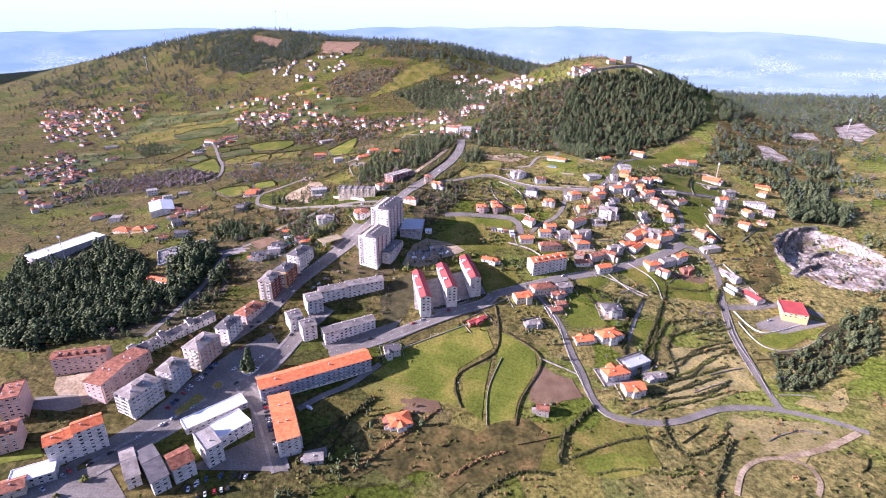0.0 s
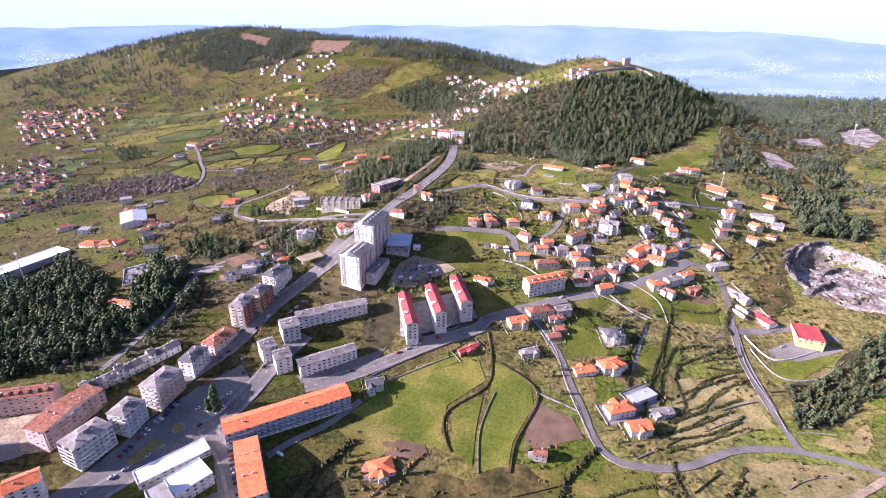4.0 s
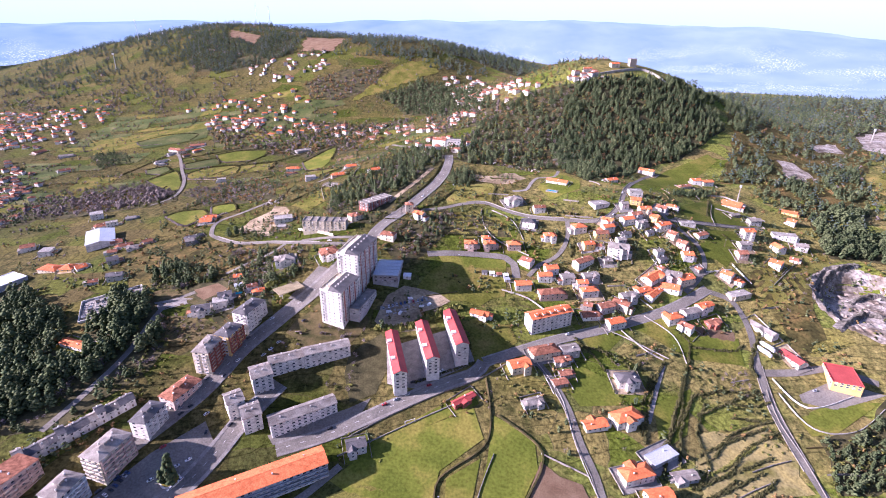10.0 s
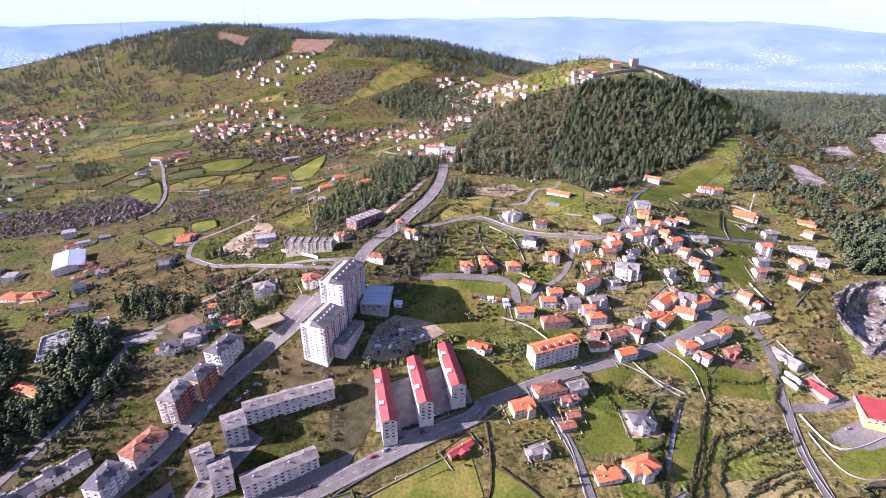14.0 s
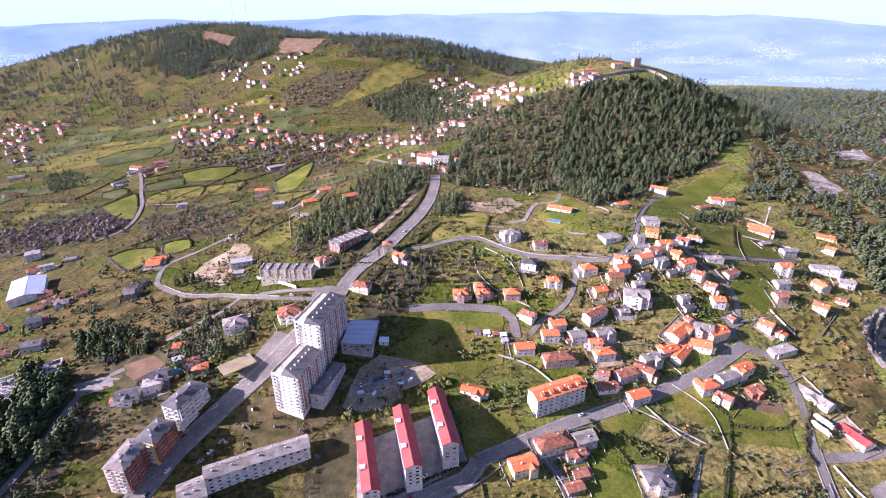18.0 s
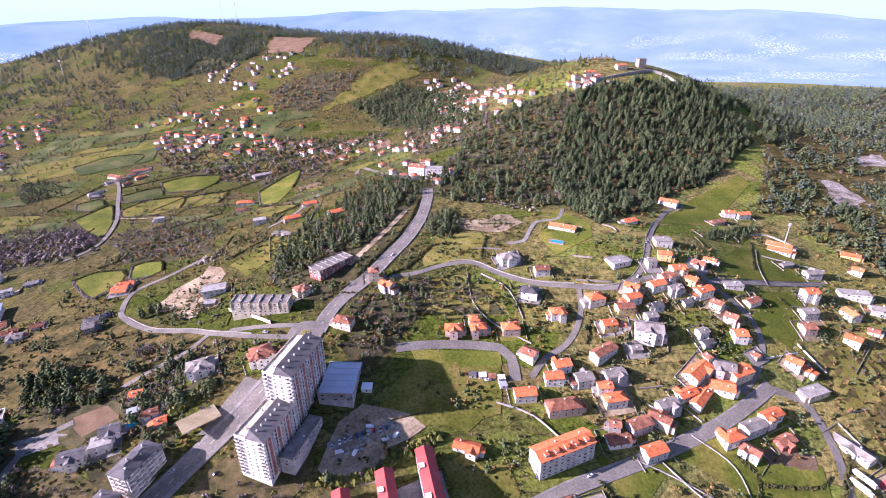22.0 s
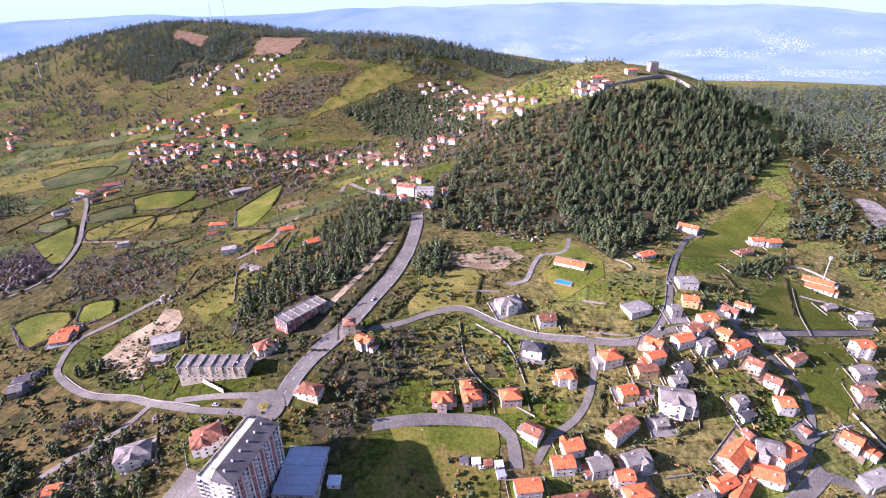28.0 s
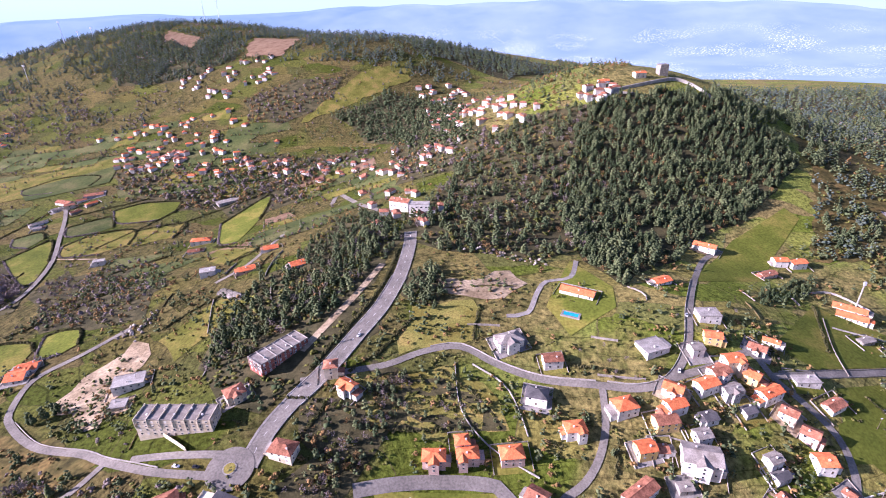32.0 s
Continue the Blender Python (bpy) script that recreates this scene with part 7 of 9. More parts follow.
forest([(-492.2, 1064.7), (-389.8, 1123.2), (-341.7, 1175.2), (-188.6, 1174.1), (-236.6, 1103.9), (-342.2, 1050.1), (-427.5, 1015.4)], 8, ("bare", "scrub", "rust", "gum"), "brown wood between the valley farms", 0.85, True)
forest([(-506, 1374.5), (-419.6, 1435), (-314.4, 1439.8), (-338.5, 1329.1), (-397.7, 1280.5), (-464.1, 1295.5)], 9, ("rust", "bare", "rust"), "reddish oak wood on the hillside", 0.9, True)
forest([(-689.5, 828), (-574.3, 816.8), (-531.3, 849.2), (-495.6, 792.1), (-540.1, 741.6), (-597.5, 735.9)], 7, ("bare", "bare", "scrub"), "bare poplar wood along the stream", 0.8, True)
forest([(-457.5, 773.7), (-430.7, 827), (-366.6, 828.8), (-312.4, 785.5), (-346.9, 730.6), (-397.2, 711.8)], 7, ("scrub", "bare", "rust", "gum"), "bushy slope above the stream", 0.6, True)
forest([(-1183, 1457.9), (-997.7, 1515.9), (-723.6, 1481.2), (-605.6, 1355.8), (-775.7, 1313.5), (-989.9, 1296.5)], 10, ("scrub", "blue_gum", "bare", "bare"), "wooded foot of the mountain", 0.8, False, -0.05)
forest([(-338, 530.6), (-315.8, 535.5), (-270.5, 528.6), (-248.6, 546.1), (-218.8, 547.6), (-197.4, 532.2), (-209.2, 505.1), (-212, 474.7), (-282.2, 472.3)], 4.6, ("gum", "hedge", "scrub", "bare", "hedge"), "dark gardens and trees behind the avenue", 0.72, True)
forest([(105.5, 1645.5), (550.4, 3381.7), (197, 1198.3), (138.5, 1091.6), (61.9, 1071.3), (16.2, 1079.9), (16.5, 1121.9)], 8, ("scrub", "gum", "rust", "scrub"), "trees round the hilltop houses", 0.7, False)
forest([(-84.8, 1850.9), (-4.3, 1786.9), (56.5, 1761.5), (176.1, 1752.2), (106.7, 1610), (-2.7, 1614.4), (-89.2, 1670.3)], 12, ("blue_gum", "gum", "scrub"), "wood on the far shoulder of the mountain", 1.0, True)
forest([(-119.3, 616.2), (-88.3, 619.5), (-68.6, 642.5), (-58.9, 633.4), (-79.5, 597.7), (-92.4, 575.2), (-110.8, 588.7)], 4.5, ("bare", "scrub", "rust"), "thicket beside the roundabout", 0.45, True)
forest([(-289.7, 542.3), (-266.6, 557.7), (-237.9, 563.6), (-204.5, 544.3), (-223.7, 524.3), (-263.5, 518.5)], 5, ("scrub", "bare", "rust", "gum"), "brambles and young trees on the bracken slope", 0.5, False)
forest([(-360.4, 531.9), (-340.7, 538.2), (-299.8, 530.3), (-263.9, 513.3), (-277.7, 500.9), (-314.6, 501.6), (-338.1, 507.2)], 4.2, ("gum", "hedge", "pine", "scrub"), "dark trees below the bracken slope", 0.95, True)
forest([(-283.2, 555.4), (-265.9, 560.1), (-248, 564.1), (-234.9, 554.6), (-232.4, 529.6), (-245.1, 519.9), (-261.5, 527.2)], 4.6, ("gum", "scrub", "bare", "rust"), "trees along the lane", 0.9, True)
forest([(-220, 507.9), (-194.4, 526.5), (-185.5, 521.4), (-204.1, 494.2), (-213.6, 496.4)], 4.5, ("scrub", "gum"), "tall hedge behind the filling station", 0.7, True)
forest([(-338.4, 478.1), (-314.8, 476.1), (-291.9, 454.7), (-274.1, 425.2), (-287.7, 424.1)], 5, ("pine", "gum"), "dark pines on the edge of the wood", 1.0, True)
forest([(-291.9, 454.7), (-265, 456), (-231.5, 446.7), (-223.8, 429.7), (-274.1, 425.2)], 4.2, ("hedge", "bare", "hedge"), "bushes on the shaded slope", 0.5, True)
forest([(-255.3, 464.4), (-237, 473.1), (-219.9, 458.3), (-220.2, 440.7), (-235, 446.5)], 6, ("gum", "scrub", "bare", "rust"), "garden trees behind the flats", 0.5, True)
forest([(-268.5, 500.5), (-249, 504.6), (-206.1, 490), (-192.5, 463.7), (-197.9, 459.8), (-213.8, 481.7), (-235.6, 477.2)], 4.8, ("gum", "scrub", "hedge", "hedge"), "crowded back gardens", 0.65, True)
forest([(-174.9, 458.3), (-106, 456.6), (-102.2, 443.7), (-167.8, 435.7)], 8, ("bare", "scrub"), "bare trees on the weedy terraces", 0.45, False)
forest([(-114.2, 559.6), (-96.7, 580.6), (-81.2, 596.2), (-69.8, 648.8), (-53.7, 643.1), (-60.2, 597.1), (-75.2, 561.9), (-95.9, 537)], 5, ("bare", "scrub", "rust", "gum"), "thicket beside the main road", 0.5, True)
forest([(384.1, 754.8), (437.1, 800), (421.9, 728.9), (462.8, 723.2), (427.8, 661.2), (389.1, 664.8), (362, 658.8)], 5.5, ("gum", "pine"), "dark stand of trees over the quarry", 0.95, True)
forest([(343.7, 917.9), (396.8, 948.9), (407.9, 888.3), (434.2, 874.9), (424.1, 818.4), (370.3, 762.7), (342.6, 781.5), (331.9, 854.6)], 6, ("gum", "pine", "scrub"), "dark wood above the village", 0.75, False, 0.02)
forest([(478.7, 921), (534.2, 950.8), (515.9, 868.5), (467.3, 817.3), (449.5, 840.9)], 6.5, ("gum", "pine"), "dark wood above the village", 0.8, True)
forest([(-11.3, 423.1), (4.1, 433.2), (10.3, 406.7), (1.7, 373.5), (-5.1, 390.8)], 5, ("scrub", "bare"), "brambles over the old field walls", 0.3, False)

forest([(-1020, 1790), (-860, 1800), (-640, 1700), (-600, 1560), (-720, 1510), (-880, 1530), (-980, 1640)], 9.5, ("pine", "gum", "pine", "blue_gum"), "dark pine wood in a fold of the mountain", 1.1, True)

forest([(-203.6, 659.1), (-185.7, 675.5), (-151.9, 690.0), (-125.4, 701.2), (-110.1, 749.6), (-103.7, 785.4), (-94.8, 877.6), (-142.0, 907.5), (-176.4, 877.0), (-183.9, 781.5), (-206.6, 767.7), (-218.1, 708.9)], 5.2, ("gum", "pine", "hedge", "scrub", "hedge"), "dark wood along the ridge above the road", 0.75, True)
forest([(-72.1, 719.3), (-72.7, 753.6), (-51.5, 759.8), (-37.3, 738.2), (-43.1, 703.1), (-67.0, 715.7)], 4.8, ("gum", "pine", "gum", "scrub"), "clump of evergreens beside the road bend", 0.7, True)
forest([(-495.0, 803.0), (-490.9, 851.7), (-447.2, 832.8), (-392.2, 759.0), (-388.0, 717.3), (-428.0, 732.9)], 4.6, ("bare", "hedge", "bare", "rust"), "brown scrub and bare saplings in the valley", 0.42, True, -0.2)
forest([(-591.9, 829.7), (-553.3, 835.4), (-508.8, 808.6), (-494.3, 783.8), (-502.7, 761.5), (-512.7, 752.0)], 5.0, ("bare", "bare", "bare"), "belt of bare poplars along the stream", 0.95, True)
forest([(-79.3, 651.1), (-56.3, 643.4), (-43.1, 630.9), (-64.6, 623.5), (-83.7, 625.2)], 4.2, ("rust", "bare", "scrub", "hedge"), "thicket of rusty oaks below the lane", 0.55, True)

far_village([(-1335.5, 1292.7), (-1094.2, 1424.1), (-931.9, 1238.7), (-1091.1, 1082.4)], 45, "distant village of white houses with tile roofs")
far_village([(-997.1, 858.3), (-992.7, 1038.4), (-683.3, 772.8), (-699.1, 628.8)], 38, "distant hamlet in the valley")
far_village([(-824.1, 1333.9), (-516.9, 1339.7), (-366.1, 1236.9), (-437.3, 1112.4), (-623.1, 1158.8)], 45, "distant scattered farmhouses")
far_village([(-730.5, 1538.4), (-484.9, 1548.4), (-426.4, 1459.5), (-564.1, 1382.5), (-676.5, 1454.4)], 26, "distant houses on the mountain side")
far_village([(-184.1, 1435.2), (-78.1, 1452.9), (54.3, 1075.1), (22.3, 1022.9), (-55, 1061.5)], 48, "distant village below the castle")
far_village([(-465.3, 1191.8), (-106.1, 1118.9), (-53.7, 1041.1), (-118.2, 1016.9), (-388.7, 1126.4)], 36, "distant row of flats and houses")
far_village([(-183.1, 998.2), (-45.8, 916.9), (-50.4, 839.4), (-133.8, 832.2)], 10, "distant houses beside the hill road")
far_village([(97.6, 1086.8), (164.1, 1108.6), (150.3, 1074.4), (107.2, 1061.5)], 8, "houses below the castle walls")
far_village([(-950.9, 916.3), (-916.6, 956.2), (-762.6, 792.3), (-819.7, 787)], 22, "distant hamlet in the valley")
far_village([(-1319.1, 1337.2), (-1163.9, 1355.2), (-930.8, 1107.9), (-1070.9, 1063)], 40, "distant village of white houses with tile roofs")
far_village([(-681.5, 1196.5), (-512.4, 1219.3), (-495.2, 1176.2), (-625.7, 1143.2)], 18, "distant farm hamlet")
far_village([(-1371, 1337.3), (-1324.8, 1361.9), (-1096.8, 1150.2), (-1137.6, 1101.9)], 20, "distant village of white houses with tile roofs")


# ---- far distance ----
def backdrop():
    """Hazy plain and mountain range on the horizon."""
    m = bpy.data.materials.new("far_haze")
    m.use_nodes = True
    n, l = m.node_tree.nodes, m.node_tree.links
    b = n["Principled BSDF"]
    b.inputs["Roughness"].default_value = 1.0
    geo = n.new("ShaderNodeNewGeometry")
    sep = n.new("ShaderNodeSeparateXYZ")
    l.new(geo.outputs["Position"], sep.inputs[0])
    noi = n.new("ShaderNodeTexNoise")
    noi.inputs["Scale"].default_value, noi.inputs["Detail"].default_value = 0.004, 8
    l.new(geo.outputs["Position"], noi.inputs["Vector"])
    # blue distance haze put straight into the glowing colour of plain and mountains
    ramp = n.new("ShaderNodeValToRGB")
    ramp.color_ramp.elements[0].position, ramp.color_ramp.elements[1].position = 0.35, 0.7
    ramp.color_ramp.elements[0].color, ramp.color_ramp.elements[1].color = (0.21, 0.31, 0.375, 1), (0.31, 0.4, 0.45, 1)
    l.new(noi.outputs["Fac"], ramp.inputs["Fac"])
    spots = n.new("ShaderNodeTexVoronoi")
    spots.inputs["Scale"].default_value = 0.085
    l.new(geo.outputs["Position"], spots.inputs["Vector"])
    sm = n.new("ShaderNodeMapRange")
    sm.inputs["From Min"].default_value, sm.inputs["From Max"].default_value = 0.4, 0.3
    l.new(spots.outputs["Distance"], sm.inputs["Value"])
    town = n.new("ShaderNodeTexNoise")
    town.inputs["Scale"].default_value = 0.0028
    l.new(geo.outputs["Position"], town.inputs["Vector"])
    tm = n.new("ShaderNodeMapRange")
    tm.inputs["From Min"].default_value, tm.inputs["From Max"].default_value = 0.47, 0.57
    l.new(town.outputs["Fac"], tm.inputs["Value"])
    low = n.new("ShaderNodeMapRange")
    low.inputs["From Min"].default_value, low.inputs["From Max"].default_value = 90, 10
    l.new(sep.outputs[2], low.inputs["Value"])
    k1 = n.new("ShaderNodeMath")
    k1.operation = "MULTIPLY"
    l.new(sm.outputs[0], k1.inputs[0])
    l.new(tm.outputs[0], k1.inputs[1])
    k2 = n.new("ShaderNodeMath")
    k2.operation = "MULTIPLY"
    l.new(k1.outputs[0], k2.inputs[0])
    l.new(low.outputs[0], k2.inputs[1])
    mix = n.new("ShaderNodeMix")
    mix.data_type = "RGBA"
    l.new(k2.outputs[0], mix.inputs[0])
    l.new(ramp.outputs["Color"], mix.inputs[6])
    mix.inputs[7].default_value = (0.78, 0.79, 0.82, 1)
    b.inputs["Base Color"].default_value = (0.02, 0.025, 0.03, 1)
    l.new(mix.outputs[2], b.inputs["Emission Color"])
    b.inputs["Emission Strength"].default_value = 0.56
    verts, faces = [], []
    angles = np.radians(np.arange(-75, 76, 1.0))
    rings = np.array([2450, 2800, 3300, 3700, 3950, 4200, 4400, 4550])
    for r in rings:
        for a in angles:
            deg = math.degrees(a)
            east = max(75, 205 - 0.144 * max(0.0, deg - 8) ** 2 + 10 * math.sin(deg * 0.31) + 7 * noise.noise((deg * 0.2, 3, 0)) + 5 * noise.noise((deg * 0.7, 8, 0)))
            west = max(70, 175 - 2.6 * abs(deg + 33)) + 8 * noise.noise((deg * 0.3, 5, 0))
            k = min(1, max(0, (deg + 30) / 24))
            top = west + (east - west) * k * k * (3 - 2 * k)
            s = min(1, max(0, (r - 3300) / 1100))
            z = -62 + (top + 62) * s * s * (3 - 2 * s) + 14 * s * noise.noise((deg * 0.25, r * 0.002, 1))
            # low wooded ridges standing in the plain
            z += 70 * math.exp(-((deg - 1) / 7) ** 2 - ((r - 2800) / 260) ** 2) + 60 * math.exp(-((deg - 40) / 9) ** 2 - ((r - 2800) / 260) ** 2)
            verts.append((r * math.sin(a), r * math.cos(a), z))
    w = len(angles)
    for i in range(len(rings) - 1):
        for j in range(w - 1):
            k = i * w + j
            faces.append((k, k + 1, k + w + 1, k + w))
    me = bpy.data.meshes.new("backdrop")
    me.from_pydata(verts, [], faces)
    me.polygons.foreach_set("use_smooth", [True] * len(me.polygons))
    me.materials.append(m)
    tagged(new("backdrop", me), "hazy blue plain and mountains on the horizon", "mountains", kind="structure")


backdrop()


def sky_backdrop():
    """Pale, bright winter sky low over the horizon."""
    m = bpy.data.materials.new("pale_sky")
    m.use_nodes = True
    n, l = m.node_tree.nodes, m.node_tree.links
    b = n["Principled BSDF"]
    b.inputs["Base Color"].default_value, b.inputs["Roughness"].default_value = (0, 0, 0, 1), 1.0
    geo = n.new("ShaderNodeNewGeometry")
    sep = n.new("ShaderNodeSeparateXYZ")
    l.new(geo.outputs["Position"], sep.inputs[0])
    span = n.new("ShaderNodeMapRange")
    span.inputs["From Min"].default_value, span.inputs["From Max"].default_value = 120, 420
    l.new(sep.outputs[2], span.inputs["Value"])
    ramp = n.new("ShaderNodeValToRGB")
    ramp.color_ramp.elements[0].color, ramp.color_ramp.elements[1].color = (0.62, 0.75, 0.88, 1), (0.76, 1.0, 1.05, 1)
    l.new(span.outputs[0], ramp.inputs["Fac"])
    l.new(ramp.outputs["Color"], b.inputs["Emission Color"])
    b.inputs["Emission Strength"].default_value = 0.46
    v, f = [], []
    for i in range(61):
        a = radians(-90 + 3 * i)
        v.extend([(4650 * math.sin(a), 4650 * math.cos(a), z) for z in (-200, 1100)])
    for i in range(60):
        f.append((2 * i, 2 * i + 1, 2 * i + 3, 2 * i + 2))
    o = quick("sky_backdrop", v, f, m)
    tagged(o, "pale bright winter sky above the horizon", "sky", kind="structure")


sky_backdrop()


# ---- castle hill ----
def castle(x, y):
    z = float(ground(x, y))
    o = new("castle_keep")
    o.matrix_basis = pose(x, y, z, 0, 0, 12)
    tagged(o, "square granite castle keep with battlements on the summit", "castle")
    bm = bmesh.new()
    box(bm, -6, 6, -6, 6, -4, 13)
    part("tower_wall", bm, M["stone"], o)
    bm = bmesh.new()
    box(bm, -0.6, 0.6, -0.4, 0.4, 0, 1.3)
    me = mesh_of("merlon", bm, "stone")
    for i in range(5):
        for a, b in ((-5 + i * 2.5, -5.6), (-5 + i * 2.5, 5.6)):
            piece("merlon", me, o, pose(a, b, 13))
            piece("merlon", me, o, pose(b, a, 13, 0, 0, 90))
    piece("door", DOOR, o, pose(0, -6, 1.0))


castle(226, 1152)
house(190, 1128, 20, 16, 9, 2, "cream", "tiles", "gable", "pilgrim chapel with an orange tile roof on the summit", group="castle hill")
house(140, 1110, 10, 14, 8, 1, "white", "tiles", "gable", "white hilltop house with an orange tile roof", group="castle hill")
house(118, 1096, 30, 12, 8, 2, "white", "old_tiles", "gable", "hilltop house below the castle", group="castle hill")
stone_wall([(150, 1085), (185, 1100), (215, 1118), (240, 1135), (262, 1128), (280, 1105)], 4.0, 1.0, "concrete", "pale retaining wall of the castle terrace")
stone_wall([(105, 1075), (140, 1082), (175, 1080)], 2.5, 0.8, "concrete", "pale wall of the pilgrims' path")


# ---- quarry ----
def quarry(cx, cy, rx, ry):
    """The bare rock over the quarry's bowl: stepped, broken benches."""
    rng = random.Random(9)
    verts, faces = [], []
    na, nr = 120, 40
    for j in range(nr + 1):
        t = j / nr * 1.12
        for i in range(na):
            a = math.tau * i / na
            x, y = cx + rx * t * math.cos(a), cy + ry * t * math.sin(a)
            z = float(ground(x, y))
            rough = 2.6 * noise.noise((x * 0.09, y * 0.09, 0)) + 1.3 * noise.noise((x * 0.3, y * 0.3, 5))
            bench = round((z + rough) / 4.0) * 4.0
            k = min(1, max(0, (1.08 - t) * 8))
            verts.append((x, y, z + 0.4 * k + k * max(-0.3, (bench - z) * (0.75 if t > 0.6 else 0.15)) - (1 - k) * 1.5))
    for j in range(nr):
        for i in range(na):
            k, m = j * na + i, j * na + (i + 1) % na
            faces.append((k, m, m + na, k + na))
    o = quick("quarry_face", verts, faces, M["rock"])
    tagged(o, "pale granite quarry face cut in benches", "quarry", kind="structure")
    for i in range(34):
        a, q = math.radians(rng.uniform(0, 360)), rng.uniform(0.15, 0.6)
        boulder(cx + rx * q * math.cos(a), cy + ry * q * math.sin(a), rng.uniform(0.8, 2.0), rng)


def cliff(points, height, label, seed, inner=1.0):
    """A jagged rock wall along a line: steep and broken on one side, running out on the other."""
    verts, faces = [], []
    pts = line_of(points, 1.6)
    prof = ((-9, -1.5), (-5, 0.35), (-2.2, 0.8), (-0.6, 1.0), (0.4, 0.93), (1.0, 0.6), (1.6, 0.25), (2.6, -0.1), (4.5, -1.5))
    for i, q in enumerate(pts):
        t = (pts[min(i + 1, len(pts) - 1)] - pts[max(i - 1, 0)]).normalized()
        n = Vector((-t.y, t.x, 0)) * inner
        end = min(1.0, 3.2 * i / len(pts), 3.2 * (len(pts) - 1 - i) / len(pts))
        top = height * (0.25 + 0.75 * end) * (1 + 0.4 * noise.noise((q.x * 0.16, q.y * 0.16, seed)))
        for k, (off, up) in enumerate(prof):
            s = q + n * (off + 1.3 * noise.noise((q.x * 0.3, q.y * 0.3, seed + k)))
            z = float(ground(q.x, q.y)) if abs(off) < 3 else float(ground(s.x, s.y))
            verts.append((s.x, s.y, z + (up * top if up > 0 else up) + 0.9 * noise.noise((q.x * 0.4, q.y * 0.4, seed + 7 * k))))
    m = len(prof)
    for i in range(len(pts) - 1):
        for k in range(m - 1):
            a = i * m + k
            faces.append((a, a + 1, a + m + 1, a + m) if inner < 0 else (a + 1, a, a + m, a + m + 1))
    tagged(quick("rock_cliff", verts, faces, M["crag"]), label, "rock")


cliff([(316.9, 587.3), (334.6, 616.8), (347.1, 632), (363.8, 641.4), (388.1, 652.6)], 6, "jagged rock wall on the quarry rim, coloured as shaded", 3, -1.0)
cliff([(317.3, 547.7), (354.5, 576.1), (374.4, 573.2), (389, 563.9)], 6, "broken grey rock ledge in the quarry", 5, -1.0)
cliff([(357, 601.4), (389.9, 619.7), (406.5, 609)], 5, "broken grey rock ledge in the quarry", 8, -1.0)


def boulder(x, y, r, rng, z=None):
    verts, faces = [], []
    clump(verts, faces, 0, 0, r * 0.4, r, r * 0.8, rng)
    o = quick("boulder", verts, faces, M["rock"])
    o.matrix_basis = pose(x, y, float(ground(x, y)) + 0.2 if z is None else z)
    return tagged(o, "pale broken granite boulder on the ground", "boulder", "boulders")


quarry(376, 588, 64, 56)
RB = random.Random(21)
for i in range(46):
    t = i / 45
    boulder(-28 + 70 * t + RB.uniform(-5, 5), 800 - 22 * t + RB.uniform(-5, 5), RB.uniform(0.7, 1.8), RB)


# ---- cars ----
def paint(name, c):
    return material(name, c, tuple(min(0.9, k * 1.1) for k in c), 0.3, 0.3, 6, 0, 0.1, 0.05)


for key, c in (("car_white", (0.78, 0.78, 0.76)), ("car_silver", (0.42, 0.44, 0.46)), ("car_black", (0.03, 0.03, 0.035)), ("car_red", (0.4, 0.03, 0.03)), ("car_blue", (0.04, 0.08, 0.2))):
    M[key] = paint(key, c)
M["tyre"] = material("tyre", (0.02, 0.02, 0.02), (0.03, 0.03, 0.03), 2, 0.9, 6, 0)


def loft(sections):
    """A body through cross-sections (x, half width, z low, z high)."""
    bm = bmesh.new()
    rows = [[bm.verts.new(p) for p in ((x, -w, a), (x, w, a), (x, w * 0.97, b), (x, -w * 0.97, b))] for x, w, a, b in sections]
    for p, q in zip(rows, rows[1:]):
        for i in range(4):
            bm.faces.new((p[i], p[(i + 1) % 4], q[(i + 1) % 4], q[i]))
    bm.faces.new(rows[0][::-1])
    bm.faces.new(rows[-1])
    bmesh.ops.recalc_face_normals(bm, faces=bm.faces)
    return bm


def make_car(colour):
    o = new("car")
    tagged(o, "%s parked car on the street" % colour.split("_")[1], "car", "parked cars")
    part("body", loft(((-2.1, 0.75, 0.3, 0.75), (-1.9, 0.85, 0.2, 0.95), (0.9, 0.87, 0.2, 0.95), (1.6, 0.84, 0.2, 0.85), (2.1, 0.7, 0.3, 0.65))), M[colour], o)
    c = part("cabin", loft(((-1.85, 0.7, 0.9, 0.96), (-1.35, 0.68, 0.9, 1.42), (0.1, 0.68, 0.9, 1.45), (1.0, 0.74, 0.9, 0.96))), M["glass"], o)
    bm = bmesh.new()
    box(bm, -1.3, 0.08, -0.62, 0.62, 1.42, 1.48)
    part("roof_panel", bm, M[colour], c)
    wm = None
    for x in (-1.3, 1.3):
        for y in (-0.8, 0.8):
            if wm is None:
                bm = bmesh.new()
                bmesh.ops.create_cone(bm, cap_ends=True, segments=10, radius1=0.31, radius2=0.31, depth=0.2, matrix=Matrix.Rotation(radians(90), 4, "X"))
                wm = mesh_of("wheel", bm, "tyre")
            piece("wheel", wm, o, pose(x, y, 0.31))
    return o


CARS = [make_car(k) for k in ("car_white", "car_silver", "car_black", "car_red", "car_blue")]
CR = random.Random(4)
FIRST = set(CARS)


